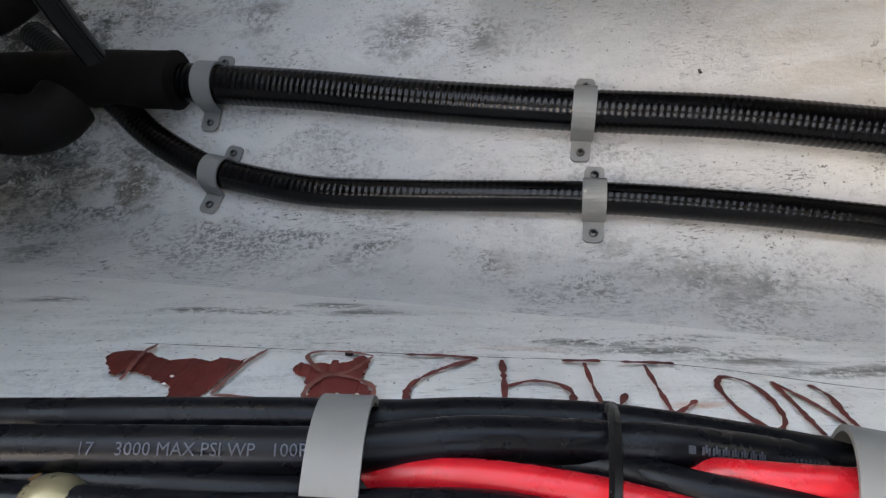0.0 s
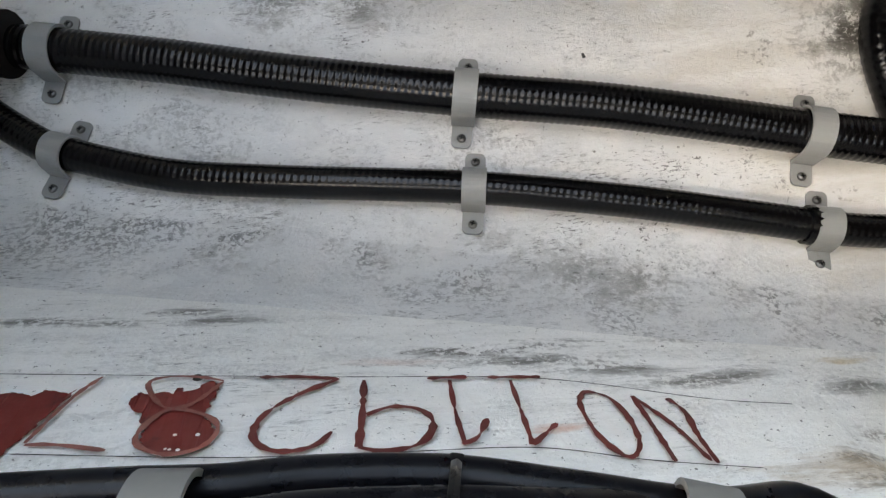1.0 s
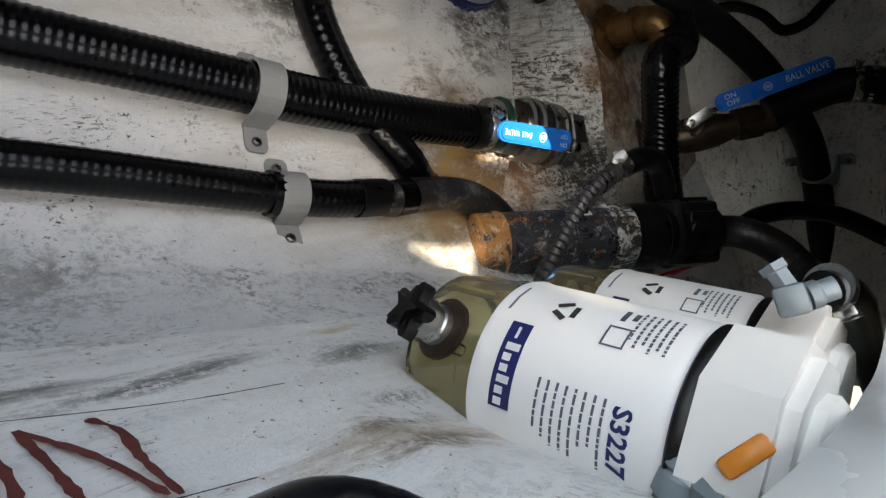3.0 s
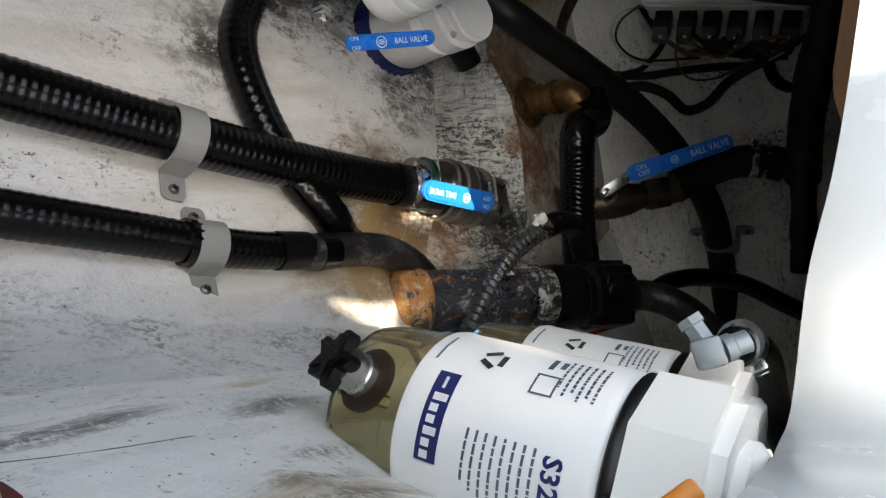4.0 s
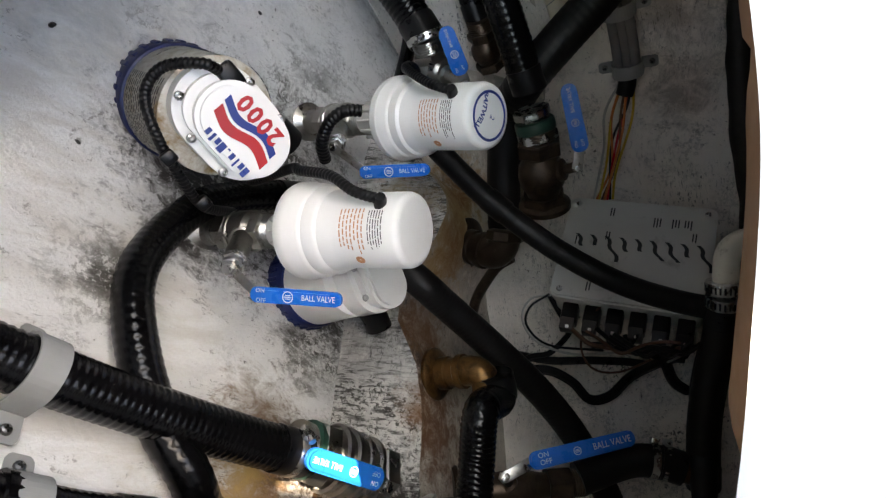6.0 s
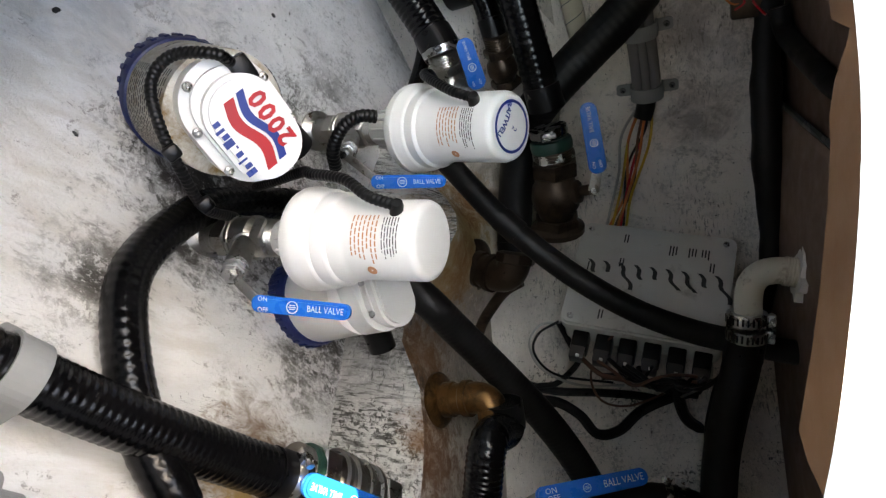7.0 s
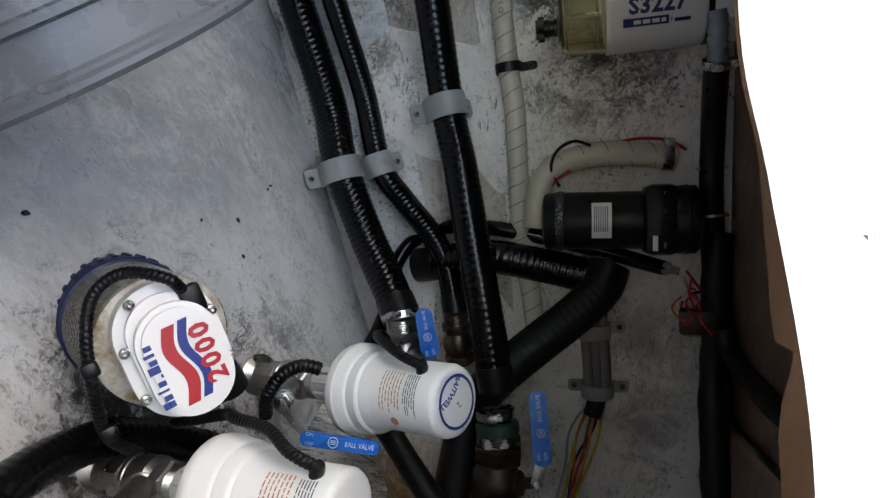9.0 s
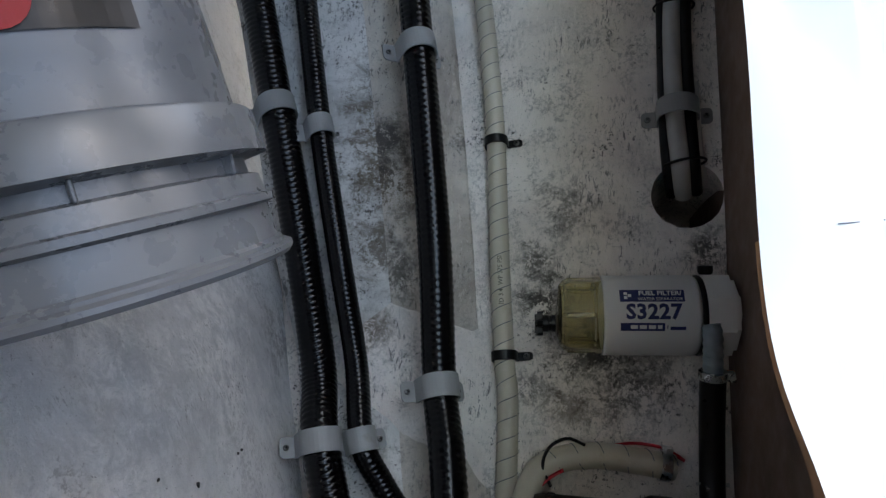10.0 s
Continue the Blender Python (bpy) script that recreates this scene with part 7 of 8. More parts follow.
# wires below the box
for k, (pts, r, mat, lab) in enumerate((
    ([(1.0253, 0.2859, 0.3619), (1.0341, 0.2566, 0.3763), (1.048, 0.2369, 0.3862), (1.0645, 0.2094, 0.3531), (1.0592, 0.2039, 0.3264), (1.0656, 0.193, 0.2897)], 0.0045, "black_plastic", "black cable looping out of the box"),
    ([(1.0161, 0.283, 0.3654), (1.0103, 0.2774, 0.3367), (1.0194, 0.2523, 0.3217), (1.0403, 0.2228, 0.3369), (1.0643, 0.206, 0.3842), (1.0815, 0.2086, 0.4439)], 0.0018, "white_wire", "thin pale wire in a loose loop"),
    ([(1.01, 0.2826, 0.3639), (1.0105, 0.2655, 0.3354), (1.0215, 0.2412, 0.3279), (1.0439, 0.2162, 0.3558), (1.0701, 0.2103, 0.4295)], 0.0018, "black_plastic", "thin black wire in a loose loop"),
    ([(1.0025, 0.2551, 0.4242), (0.9949, 0.2662, 0.4574), (0.9938, 0.2709, 0.4999), (1.0116, 0.2575, 0.5338), (1.0352, 0.2274, 0.5562), (1.0468, 0.2012, 0.5475), (1.0566, 0.1869, 0.5156)], 0.0016, "white_wire", "thin pale wire looping across the box"),
    ([(1.002, 0.2735, 0.493), (0.994, 0.2638, 0.4502), (0.9984, 0.2389, 0.4204), (1.0219, 0.2078, 0.4033), (1.0414, 0.1794, 0.4157), (1.0545, 0.1756, 0.451), (1.0591, 0.192, 0.4948)], 0.0016, "brown_wire", "thin brown wire in a loose loop"),
    ([(1.0562, 0.184, 0.3195), (1.0671, 0.1831, 0.3529), (1.0842, 0.1683, 0.3817), (1.1029, 0.146, 0.4026), (1.1092, 0.1518, 0.4327), (1.1045, 0.1781, 0.4642), (1.1075, 0.1987, 0.5102), (1.116, 0.209, 0.5555)], 0.0075, "black_plastic", "black loomed cable sagging below the box"),
    ([(1.0623, 0.2082, 0.3059), (1.07, 0.199, 0.3524), (1.0881, 0.2002, 0.4127), (1.1081, 0.198, 0.4727), (1.1356, 0.1859, 0.5397)], 0.006, "black_plastic", "black cable running below the box"),
    ([(1.0463, 0.2137, 0.4162), (1.0599, 0.2138, 0.4599), (1.0806, 0.2004, 0.5027), (1.094, 0.1965, 0.5388)], 0.005, "black_plastic", "black cable among the box connectors"),
    ([(1.079, 0.2077, 0.5104), (1.1042, 0.1686, 0.5224), (1.1227, 0.1507, 0.5504), (1.1393, 0.1323, 0.571)], 0.008, "black_plastic", "black cable dropping from the box"))):
    coil_wire("box_wire", pts, r, mat, lab)
rng = random.Random(21)
for k in range(7):
    x0, x1 = rng.uniform(-0.4, 0.1), rng.uniform(0.1, 0.5)
    pts = []
    for j in range(6):
        u = j / 5
        pts.append(eb.matrix_world @ Vector((box_w * (x0 + (x1 - x0) * u), -ysign * (box_h / 2 + 0.035 + 0.03 * math.sin(math.pi * u) * rng.uniform(0.3, 1.0) + rng.uniform(-0.006, 0.006)), -0.02 + rng.uniform(-0.008, 0.012))))
    coil_wire("box_wire", pts, rng.choice((0.0022, 0.0032, 0.0042)), "black_plastic" if k % 4 else "brown_wire", "dark wire in the tangle below the box")

# ---- cream elbow with clamps ----
ce = thing("drain_elbow", Matrix.Translation((0.8936, 0.2811, 0.595)), "cream plastic pipe elbow with ragged sealant", "pipe elbow")
inv_ = ce.matrix_world.inverted()
q = [inv_ @ Vector(p) for p in [(0.9106, 0.2471, 0.5897), (0.9002, 0.2668, 0.591), (0.8936, 0.2811, 0.595), (0.8862, 0.2895, 0.6052), (0.8842, 0.2917, 0.6215), (0.8837, 0.2897, 0.6355)]]
part("bend", tube(q, 0.0150, 20), "cream_plastic", ce)
q = [inv_ @ Vector(p) for p in [(0.8834, 0.2905, 0.6281), (0.8842, 0.2877, 0.641), (0.8846, 0.2856, 0.6537)]]
part("threaded_pipe", tube(q, 0.0168, 22, 0.004, 0.0012, 0.003), "cream_plastic", ce)
rg = random.Random(9)
sq = [(0.030 * (1 + 0.3 * rg.uniform(-1, 1)) * math.cos(2 * math.pi * k / 26), 0.030 * (1 + 0.3 * rg.uniform(-1, 1)) * math.sin(2 * math.pi * k / 26)) for k in range(26)]
part("sealant", slab(sq, 0.010, None, axes(q[-1] - (q[-1] - q[0]).normalized() * 0.013, q[-1] - q[0])), "white_plastic", ce, "ragged white sealant")
hose_band("hose_band", (0.9108, 0.2459, 0.5884), (0.9211, 0.2307, 0.587), 0.0215, width=0.0135, screw_dir=(-0.0843, -0.2145, 0.87))
hose_band("hose_band", (0.9195, 0.2316, 0.587), (0.925, 0.2254, 0.5862), 0.0215, width=0.0135, screw_dir=(-0.0843, -0.2145, 0.87))

# ---- wire loom on the bulkhead ----
LOOM = [(0.755, 0.672, 0.490), (0.7922, 0.6376, 0.4943), (0.8275, 0.6119, 0.4963), (0.8705, 0.5801, 0.4998), (0.9058, 0.5542, 0.5007)]
for dx in (-0.011, 0.0, 0.011):
    coil_wire("conduit", [Vector(p) + Vector((0, 0, dx)) for p in LOOM], 0.0075, "loom_grey", "grey cable running down the bulkhead", "cable", "loom cables", 12)
for p in ((0.8324, 0.6079, 0.5006), (0.8974, 0.5603, 0.5012)):
    clamp_on([Vector(v) for v in LOOM], p, WALL_N, 0.018, width=0.018, label="grey pipe clamp over the loom on the bulkhead", group="bulkhead clamps")
end = Vector((0.9058, 0.5542, 0.5007))
hose("loom_sleeve", [(0.9000, 0.5585, 0.5005), (0.9100, 0.5500, 0.4985), (0.9230, 0.5385, 0.4930)], 0.0125, "black tape sleeve at the end of the grey loom", "black_plastic", sides=12)
for k, (mat, spot) in enumerate((("white_wire", (0.9827, 0.4899, 0.4559)), ("orange_wire", (0.9975, 0.4695, 0.4647)), ("yellow_wire", (0.9885, 0.4743, 0.459)), ("brown_wire", (0.9897, 0.4739, 0.4746)), ("orange_wire", (0.962, 0.4944, 0.4827)), ("red_cable", (0.9804, 0.4874, 0.4725)), ("black_plastic", (0.9767, 0.4949, 0.4682)), ("yellow_wire", (0.9956, 0.4589, 0.4706)))):
    fin = Vector((1.0254, 0.4277, 0.449)) + Vector((0, 0, 0.004 * (k - 4)))
    coil_wire("loom_wire", [end + Vector((0, 0, 0.002 * (k - 4))), end.lerp(Vector(spot), 0.45) + Vector((0, 0.002 * (k % 3), 0.0042 * (k - 4))), Vector(spot), fin], 0.0019, mat, "thin coloured wire fanning out of the loom", group="loom wires")

# ---- wash-down pump on the bulkhead ----
wa, wb = Vector((0.6941, 0.6717, 0.4344)), Vector((0.6941, 0.6708, 0.6273))
wpmp = thing("washdown_pump", axes(wa, wb - wa, (-0.5645, -0.6766, -0.049)), "black cylindrical wash-down pump with a white label", "pump")
WL = (wb - wa).length
part("motor", lathe([(0.028, 0), (0.034, 0.002), (0.036, 0.008), (0.036, WL * 0.62), (0.034, WL * 0.63)], 36), "black_plastic", wpmp)
part("motor_seam", lathe([(0.0365, 0.016), (0.0375, 0.018), (0.0375, 0.024), (0.0365, 0.026)], 36), "rusty", wpmp, "corroded seam round the motor")
part("mounting_plate", block((0.016, 0.075, WL * 0.9), (-0.040, 0, WL * 0.5), 0.003), "black_plastic", wpmp)
part("pump_head", block((0.075, 0.085, WL * 0.2), (0, 0, WL * 0.73), 0.008), "black_plastic", wpmp)
part("pressure_cap", lathe([(0.040, WL * 0.82), (0.042, WL * 0.84), (0.042, WL * 0.95), (0.034, WL * 0.98), (0, WL)], 24), "black_plastic", wpmp)
for k in range(4):
    part("head_screw", screw_mesh(bmesh.new(), (0.0385, -0.03 + 0.02 * k, WL * 0.74), 0.004), "steel", wpmp)
e3 = 0.0366
part("label", bars([(-0.019, 0.019, 0)], lambda x, y: (e3 * math.cos(y / e3 - x * 0), e3 * math.sin(y / e3), WL * 0.37 + x * 0.62), None, 0.046, 3), "label", wpmp, "white paper rating label", smooth=False)
e4 = e3 + 0.0005
part("label_print", bars([(-0.009 + 0.0022 * k, -0.008 + 0.0022 * k, -0.002) for k in range(8)], lambda x, y: (e4 * math.cos(y / e4), e4 * math.sin(y / e4), WL * 0.37 + x), None, 0.032, 1), "ink_grey", wpmp, smooth=False)
part("cap_seam", lathe([(0.0425, WL * 0.885), (0.0432, WL * 0.89), (0.0432, WL * 0.90), (0.0425, WL * 0.905)], 24), "black_plastic", wpmp)
part("badge", block((0.002, 0.018, 0.006), (0.0385, 0.028, WL * 0.69), 0.0006), "label", wpmp, "small pale badge")
braided = hose("braided_hose", [(0.6464, 0.7357, 0.5973), (0.6387, 0.732, 0.5593), (0.6335, 0.73, 0.511), (0.639, 0.727, 0.4691), (0.6498, 0.7166, 0.4419), (0.6722, 0.699, 0.4272), (0.7077, 0.6791, 0.4211)], 0.0155, "cream braided hose bending round above the pump", "braid")
BH = spline([(0.6464, 0.7357, 0.5973), (0.6387, 0.732, 0.5593), (0.6335, 0.73, 0.511), (0.639, 0.727, 0.4691), (0.6498, 0.7166, 0.4419), (0.6722, 0.699, 0.4272)], 0.004)
bm = bmesh.new()
for k0 in range(0, len(BH) - 8, 7):
    pts = []
    for j in range(8):
        d = (BH[k0 + j + 1] - BH[k0 + j]).normalized() if k0 + j + 1 < len(BH) else d
        u = d.orthogonal().normalized()
        a = math.pi * 2 * j / 8
        pts.append(BH[k0 + j] - braided.location + (Matrix.Rotation(a, 3, d) @ u) * 0.0157)
    tube(pts, 0.0007, 4, 0.004, bm=bm)
part("tracer_thread", bm, "ink_grey", braided, "grey spiral tracer thread")
hose_band("hose_band", (0.6449, 0.7342, 0.5869), (0.6468, 0.7349, 0.6006), 0.0162, width=0.012, screw_dir=(-1.0176, 0.3666, -0.0074))
coil_wire("pump_wire", [(0.662, 0.7022, 0.4547), (0.6386, 0.7069, 0.4447), (0.6199, 0.7189, 0.4521), (0.6107, 0.7262, 0.473), (0.6178, 0.7255, 0.4936)], 0.002, "black_plastic", "thin black wire arching over the pump hose")
coil_wire("pump_wire", [(0.6612, 0.6994, 0.442), (0.651, 0.7054, 0.4549), (0.6432, 0.7095, 0.4691)], 0.0022, "red_cable", "thin red wire at the pump")
coil_wire("pump_wire", [(0.6318, 0.7484, 0.522), (0.6312, 0.7579, 0.5538), (0.6321, 0.7529, 0.5877), (0.6386, 0.7396, 0.6104)], 0.002, "red_cable", "thin red wire behind the pump hose")
for k, pts in enumerate(([(0.7505, 0.6381, 0.6091), (0.7549, 0.6228, 0.6177), (0.7724, 0.6108, 0.6311), (0.7811, 0.6, 0.6207), (0.7642, 0.6124, 0.6107), (0.7493, 0.6269, 0.6143)], [(0.7552, 0.6329, 0.6056), (0.7682, 0.6163, 0.6129), (0.7796, 0.6033, 0.6276), (0.7757, 0.6093, 0.6365)])):
    coil_wire("tangled_wire", pts, 0.0017, "red_cable" if k == 0 else "white_wire", "thin wire tangled beside the dark hose")
rw = random.Random(21)
for k in range(6):
    a = Vector((0.772 + rw.uniform(-0.012, 0.012), 0.612 + rw.uniform(-0.012, 0.012), 0.606 + rw.uniform(-0.012, 0.012)))
    pts = [a]
    for _ in range(4):
        a = a + Vector((rw.uniform(-0.004, 0.012), rw.uniform(-0.018, 0.004), rw.uniform(-0.014, 0.018)))
        pts.append(a)
    coil_wire("tangled_wire", pts, rw.choice((0.0013, 0.0017)), ("red_cable", "red_cable", "orange_wire", "black_plastic", "red_cable", "brown_wire")[k], "thin wire tangled beside the dark hose")
hose("cover_cable", [(0.775, 0.565, 0.645), (0.790, 0.542, 0.650), (0.765, 0.488, 0.656), (0.715, 0.415, 0.660), (0.67, 0.36, 0.664)], 0.0115, "black cable slanting up under the deck", "rubber", sides=14)
solo("terminal_block", block((0.05, 0.03, 0.02), (0, 0, 0), 0.003, 2, None, axes((0.7919, 0.5911, 0.624), WALL_N, (0, 0, 1))), "bronze", "small brown terminal block on the bulkhead", "terminal block")

# ---- reinforced white hose on the bulkhead ----
HK = [(0.0472, 1.1317, 0.3243), (0.18, 1.0539, 0.3475), (0.2952, 0.9811, 0.3642), (0.4363, 0.8912, 0.3771), (0.5567, 0.8098, 0.391), (0.5989, 0.781, 0.3979), (0.6792, 0.7276, 0.4002), (0.7362, 0.6897, 0.404), (0.8002, 0.646, 0.4138), (0.8627, 0.5992, 0.4241)]
reinforced = hose("reinforced_hose", HK, 0.0135, "cream braided reinforced hose clipped to the bulkhead", "braid")
KP = spline(HK, 0.004)
bm = bmesh.new()
for k0 in range(0, len(KP) - 8, 6):
    pts = []
    for j in range(8):
        d = (KP[k0 + j + 1] - KP[k0 + j]).normalized() if k0 + j + 1 < len(KP) else d
        u = (Vector((0, 0, 1)) - d * d.z).normalized()
        pts.append(KP[k0 + j] - reinforced.location + (Matrix.Rotation(math.pi * 2 * j / 8, 3, d) @ u) * 0.01365)
    tube(pts, 0.0006, 4, 0.004, bm=bm)
part("tracer_thread", bm, "ink_grey", reinforced, "grey spiral tracer thread")
print_on(HK, 0.0135, "ID 3.4  WP 275 PSI", (0.4691, 0.869, 0.3806), 0.0085, (-0.3149, -0.8478, 0.081), "hose_print", "black print on the reinforced hose", "ink_black", flip=-1, lift=0.0012)
for a, b in (((0.2967, 0.98, 0.366), HK), ((0.5519, 0.8131, 0.3899), HK)):
    path = spline(HK, 0.005)
    k = min(range(len(path)), key=lambda i: (path[i] - Vector(a)).length)
    clamp(path[k] - WALL_N * 0.0135, path[k - 2] - path[k + 2], WALL_N, 0.0138, width=0.0125, tabs=(1, 0), material="black_plastic", label="black plastic clip on the reinforced hose", group="hose clips")

# ---- cables through the round hole ----
for course, r, mat, lab in (([(0.0643, 1.087, 0.6051), (0.1558, 1.0326, 0.6023), (0.2568, 0.9701, 0.605), (0.3192, 0.9357, 0.6115), (0.3668, 0.9616, 0.6219)], 0.0125, "white_wire", "pale grey cable led through the bulkhead hole"),
                        ([(0.0652, 1.0848, 0.6216), (0.1563, 1.0304, 0.6199), (0.2571, 0.9703, 0.6238), (0.3196, 0.9383, 0.629), (0.3628, 0.9622, 0.6394)], 0.0085, "black_plastic", "black cable led through the bulkhead hole"),
                        ([(0.063, 1.0938, 0.5905), (0.1554, 1.041, 0.5914), (0.2578, 0.9801, 0.5933), (0.3206, 0.9434, 0.597), (0.3672, 0.9628, 0.6087)], 0.0085, "black_plastic", "black cable led through the bulkhead hole"),
                        ([(0.2228, 1.0045, 0.6326), (0.2999, 0.9544, 0.6359), (0.3556, 0.9656, 0.6496)], 0.006, "grey_plastic", "grey cable led through the bulkhead hole")):
    coil_wire("hole_cable", course, r, mat, lab, "cable", "hole cables", 12)
clamp_on([(0.1559, 1.0299, 0.6049), (0.2566, 0.9674, 0.6089), (0.2982, 0.9438, 0.6127)], (0.2531, 0.9696, 0.609), WALL_N, 0.024, width=0.026, label="grey coated clamp over the cables on the bulkhead", group="bulkhead clamps")
for p0, p1 in (((0.1197, 1.0567, 0.6062), (0.0362, -0.0224, 0.0009)), ((0.3195, 0.9372, 0.6175), (0.0202, -0.0128, 0.0038))):
    t_ = thing("cable_tie", axes(p0, p1, WALL_N), "thin black tie round the bulkhead cables", "cable tie", "cable ties")
    part("strap", tube([(0.018 * math.cos(2 * math.pi * k / 20), 0.027 * math.sin(2 * math.pi * k / 20), 0) for k in range(21)], 0.0018, 6, 0.004, caps=False), "black_plastic", t_)

# ---- fuel line at the far filter ----
solo("hose_nipple", tube([(0.47, 0.7568, 0.6284), (0.4839, 0.7496, 0.6306), (0.5096, 0.7449, 0.6319), (0.5239, 0.7426, 0.6327)], 0.0115, 12, 0.004, 0.0015, 0.009), "galv", "blue-grey galvanised elbow on the far filter", "fitting")
hose("fuel_hose", [(0.5227, 0.743, 0.6327), (0.5786, 0.7396, 0.6356), (0.6300, 0.7310, 0.6385), (0.6755, 0.7085, 0.6392), (0.7454, 0.6633, 0.6431), (0.8223, 0.6091, 0.6484), (0.8973, 0.5422, 0.6518), (0.9831, 0.4503, 0.6493)], 0.0145, "dark fuel hose running along below the far filter", "black_plastic")
hose_band("hose_band", (0.5251, 0.7422, 0.6328), (0.5425, 0.7399, 0.6332), 0.0152, screw_dir=(0.0355, -0.1365, 1.0393))
solo("orange_tap", block((0.018, 0.010, 0.028), (0, 0, 0), 0.003, 2, None, axes((0.5474, 0.7864, 0.6618), WALL_N, (0, 0, 1))), "orange", "orange plastic tap behind the fuel hose", "tap")
solo("filter_plug", lathe([(0.007, 0), (0.009, 0.003), (0.009, 0.010), (0, 0.012)], 10, None, axes((0.4278, 0.8075, 0.6281), (-0.954, 0.2989, -0.0243))), "black_plastic", "black plug on the far filter head", "plug")

# ---- fittings on the near filters ----
galv = thing("filter_fitting", axes((0.4542, -0.0911, 0.4705), (-0.4308, 0.0869, 0.0388), (0.5231, 0.1535, 0.8748)), "galvanised angle fitting on the filter head", "fitting", "filter fittings")
galv.scale = (0.65, 0.65, 0.65)
part("elbow_body", block((0.026, 0.026, 0.026), (0, -0.002, 0), 0.004), "galv", galv)
part("neck", lathe([(0.010, -0.002), (0.010, 0.016), (0.0125, 0.017), (0.0125, 0.024)], 6, None, axes((0, 0.008, 0), (-0.3, 1, 0))), "galv", galv)
part("barb", lathe([(0.012, 0), (0.012, 0.008), (0.010, 0.01), (0.010, 0.022)], 14, None, axes((0.012, -0.002, 0), (1, 0.1, -0.3))), "galv", galv)
hose("fuel_line", [(0.506, -0.098, 0.4814), (0.5268, -0.102, 0.4881), (0.5744, -0.1211, 0.4945), (0.64, -0.1663, 0.4977), (0.6846, -0.2263, 0.5081)], 0.013, "dark fuel hose behind the filter head")
hose_band("hose_band", (0.514, -0.0971, 0.485), (0.533, -0.1043, 0.4894), 0.0138, screw_dir=(0.1773, -0.8477, 0.4999))
tap = thing("filter_tap", axes((0.3076, -0.1332, 0.4573), (-0.2476, -0.4931, 0.8919), (0.3786, 0.5373, 0.5367)), "grey fuel tap with an orange lever on the filter", "tap", "filter fittings")
part("body", lathe([(0.0075, -0.017), (0.0083, -0.015), (0.0083, -0.005), (0.0100, -0.003), (0.0100, 0.006), (0.0075, 0.008), (0.0075, 0.015)], 6), "galv", tap)
part("union", lathe([(0.0072, 0), (0.0087, 0.0015), (0.0087, 0.0105), (0.0068, 0.012), (0.0068, 0.023)], 12, None, axes((-0.003, 0, -0.011), (-1, -0.4, 0.1))), "galv", tap)
lv = part("tap_lever", block((0.0205, 0.0085, 0.0085), (0, 0, 0), 0.0022), "orange", tap, "orange plastic tap lever")
lv.matrix_local = tap.matrix_world.inverted() @ axes((0.3053, -0.1187, 0.4701), (-0.2435, 0.1067, 0.0371), (0.4834, 0.4662, 0.7351))

# ---- bucket lying on the floor ----
BC = Vector((0.3012, 0.3754, 0.1549))
bk = thing("bucket", axes(BC, (-0.9641, 0.1172, -0.2153), (-0.0686, -0.358, 0.2489)), "scuffed grey-white plastic bucket lying on the bilge floor", "bucket")
R0 = 0.134
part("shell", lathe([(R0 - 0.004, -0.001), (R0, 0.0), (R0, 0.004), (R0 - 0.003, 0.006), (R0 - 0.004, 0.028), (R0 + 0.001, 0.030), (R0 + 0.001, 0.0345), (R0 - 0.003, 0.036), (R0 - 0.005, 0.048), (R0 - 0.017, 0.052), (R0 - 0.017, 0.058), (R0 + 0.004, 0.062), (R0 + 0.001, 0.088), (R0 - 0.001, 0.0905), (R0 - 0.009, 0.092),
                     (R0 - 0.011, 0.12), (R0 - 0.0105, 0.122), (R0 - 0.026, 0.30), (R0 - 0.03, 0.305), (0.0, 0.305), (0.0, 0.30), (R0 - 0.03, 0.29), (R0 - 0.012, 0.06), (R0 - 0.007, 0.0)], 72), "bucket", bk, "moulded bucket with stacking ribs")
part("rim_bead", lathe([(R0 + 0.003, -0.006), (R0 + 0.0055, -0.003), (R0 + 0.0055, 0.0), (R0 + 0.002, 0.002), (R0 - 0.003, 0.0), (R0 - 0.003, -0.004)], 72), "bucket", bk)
for k in range(8):
    a = 2 * math.pi * k / 8 + 0.2
    part("rib", block((0.010, 0.003, 0.012), (R0 - 0.010, 0, 0.055), 0.001, 1, None, Matrix.Rotation(a, 4, "Z")), "bucket", bk, "thin web under the collar")
band = lambda x, y: ((R0 - 0.0065 - 0.07 * y) * math.cos(x / R0), (R0 - 0.0065 - 0.07 * y) * math.sin(x / R0), 0.09 + y)
part("label_band", bars([(-0.17, 0.088, 0.084)], band, None, 0.085, 30), "black_plastic", bk, "worn black label band", smooth=False)
dot = lathe([(0, 0), (0.018, 0), (0.018, 0.0004), (0, 0.0004)], 24)
for v in dot.verts:
    p = band(0.018 + v.co.x, 0.060 + v.co.y)
    v.co = Vector(p) * 1.0 + Vector((p[0], p[1], 0)).normalized() * 0.001
part("label_spot", dot, "ink_red", bk, "red spot on the label", smooth=False)
part("handle_ear", block((0.012, 0.022, 0.03), (0, 0, 0), 0.003, 2, None, Matrix.Rotation(2.3, 4, "Z") @ Matrix.Translation((R0 - 0.006, 0, 0.10))), "bucket", bk)

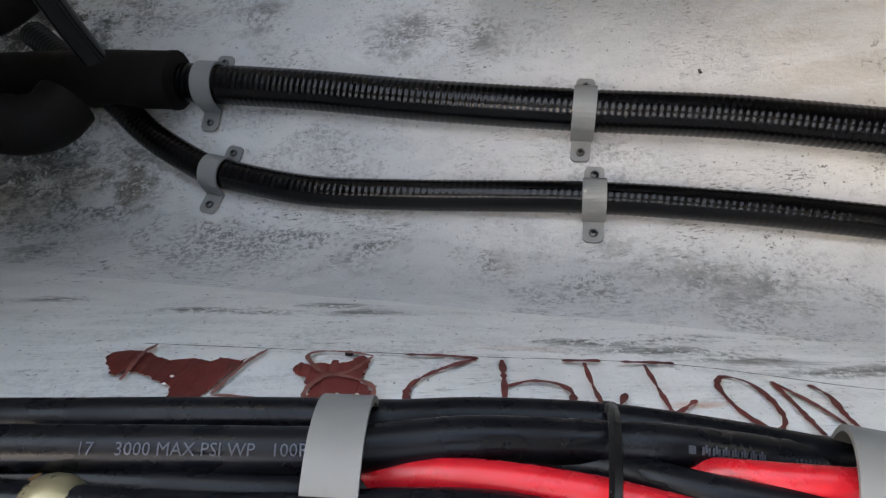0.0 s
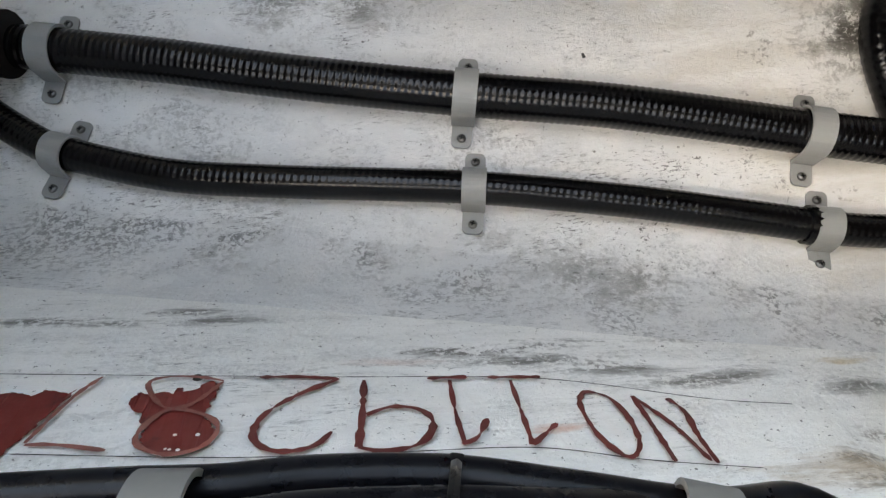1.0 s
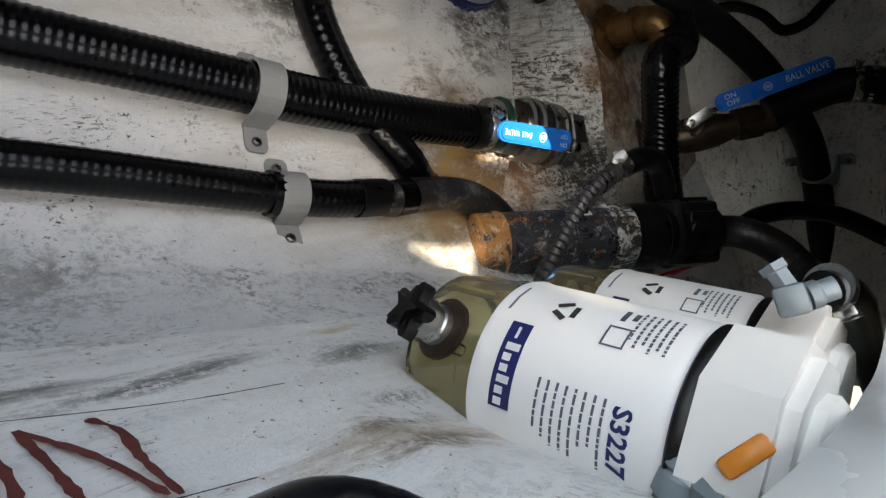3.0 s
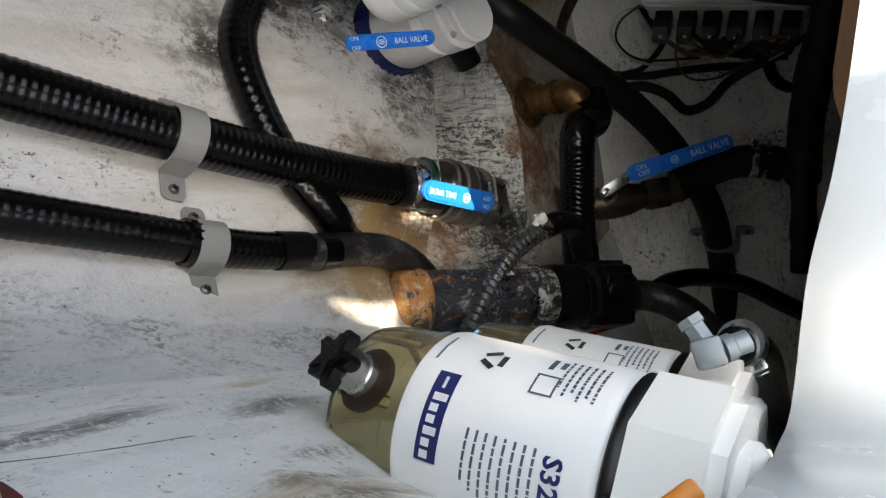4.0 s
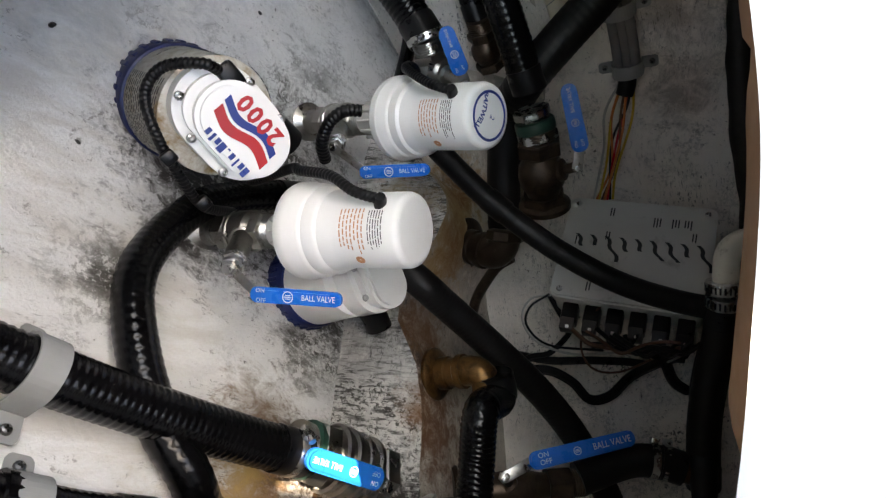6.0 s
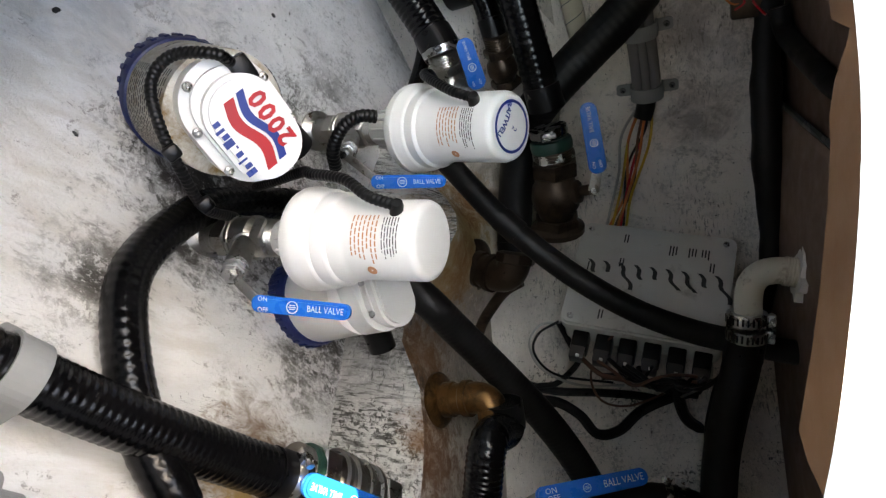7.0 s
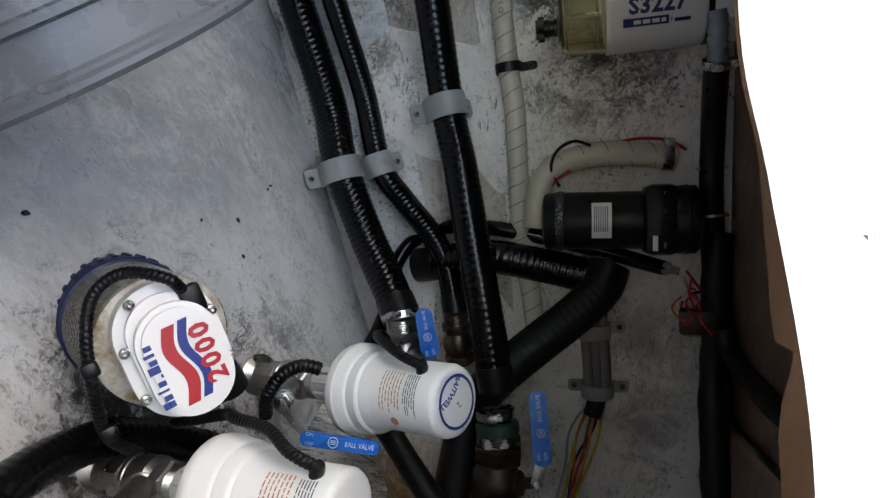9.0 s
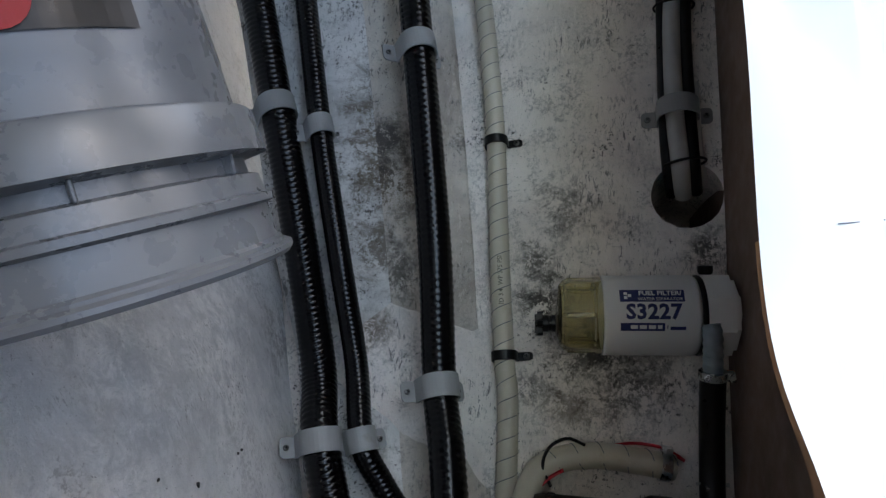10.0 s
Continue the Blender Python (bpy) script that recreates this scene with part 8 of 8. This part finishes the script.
# ---- hinge on the deck ----
hg = thing("hinge", axes((0.3289, 0.2114, 0.5912), (-0.196, -0.2128, -0.1137), (0.7408, -0.6717, -0.0089)), "small stainless hinge on the white coaming", "hinge")
part("leaf", block((0.012, 0.016, 0.003), (0, 0.004, 0), 0.001), "steel", hg)
part("knuckle", lathe([(0.0028, -0.007), (0.0028, 0.007)], 12, None, pose(0, -0.004, 0.002, 0, 90, 0)), "steel", hg)

# ---- small things by the ledge ----
hose("drain_tube", [(0.9753, 0.3305, 0.3179), (0.9844, 0.3221, 0.2943), (0.9991, 0.3046, 0.2727), (1.0162, 0.284, 0.2535), (1.038, 0.2577, 0.2391)], 0.008, "thin brown drain tube below the bronze elbow", "bronze", sides=12)
rg = random.Random(4)
for at, r in (((0.726, -0.0025, 0.2935), 0.006), ((0.7289, -0.0067, 0.2861), 0.004)):
    bm = bmesh.new()
    bmesh.ops.create_icosphere(bm, subdivisions=2, radius=r)
    for v in bm.verts:
        v.co *= 1 + 0.5 * noise.noise(v.co * 300 + Vector((r * 900, 0, 0)))
    ob = solo("corrosion_crust", bm, "white_plastic", "white crumbly corrosion crust on the pump fittings", "corrosion", "corrosion crusts")
    ob.location = at

def band_tie(at, along, r, label):
    ob = thing("cable_tie", axes(at, along), label, "cable tie", "cable ties")
    part("strap", lathe([(r, -0.0016), (r + 0.0012, -0.0016), (r + 0.0012, 0.0016), (r, 0.0016)], 20, None, None, True), "steel", ob)
    part("head", block((0.006, 0.007, 0.005), (r + 0.002, 0, 0), 0.001), "steel", ob)


for p, d in (((0.6575, 0.7248, 0.6384), (0.0274, -0.0216, 0.0014)), ((0.7054, 0.6918, 0.6405), (0.0699, -0.0483, 0.0039)), ((0.7377, 0.6686, 0.6423), (0.0699, -0.0483, 0.0039))):
    band_tie(p, d, 0.0155, "thin pale tie round the dark fuel hose")


def chip(at, size, seed):
    """A raised, broken flake of paint."""
    r = random.Random(seed)
    out = [(size * r.uniform(0.5, 1.0) * math.cos(2 * math.pi * k / 9), size * 0.6 * r.uniform(0.4, 1.0) * math.sin(2 * math.pi * k / 9)) for k in range(9)]
    ob = solo("paint_flake", slab(out, 0.0022, None, Matrix.Rotation(radians(12), 4, "X"), 0.0006), "scribe" if seed % 2 else "ink_black", "dark broken paint flake on the bilge floor", "paint flake", "paint flakes", smooth=False)
    ob.matrix_world = axes(at, FLOOR_N, (r.uniform(-1, 1), r.uniform(-1, 1), 0))


for k, (p, size) in enumerate((((0.4357, 0.3841, 0.0264), 0.006), ((0.5889, 0.6211, 0.1109), 0.003), ((0.5459, 0.5051, 0.0882), 0.0025), ((0.5778, 0.5435, 0.1028), 0.004), ((0.5871, 0.6123, 0.1108), 0.003), ((0.6126, 0.5207, 0.1053), 0.004), ((0.4785, 0.2884, 0.0373), 0.004), ((0.2473, 0.1625, 0.0244), 0.004))):
    chip(p, size, k * 2)

hose("coiled_loom", [(0.6092, 0.364, 0.2456), (0.6011, 0.361, 0.2334), (0.6006, 0.3543, 0.2201), (0.6076, 0.3459, 0.2084), (0.6208, 0.3377, 0.1986), (0.6399, 0.3323, 0.1934)], 0.0068, "black convoluted loom arching over the seacock", "black_plastic", rib=0.0012, pitch=0.0045, sides=12)

# ---- joints in the white coaming ----
for a, b in (((0.2395, 0.342, 0.585), (0.2385, 0.3465, 0.606)), ((0.2935, 0.2895, 0.578), (0.2925, 0.2915, 0.592))):
    solo("trim", tube([a, Vector(a).lerp(Vector(b), 0.5), b], 0.00035, 6), "ink_grey", "thin grey joint line in the white coaming", "joint", kind="structure")
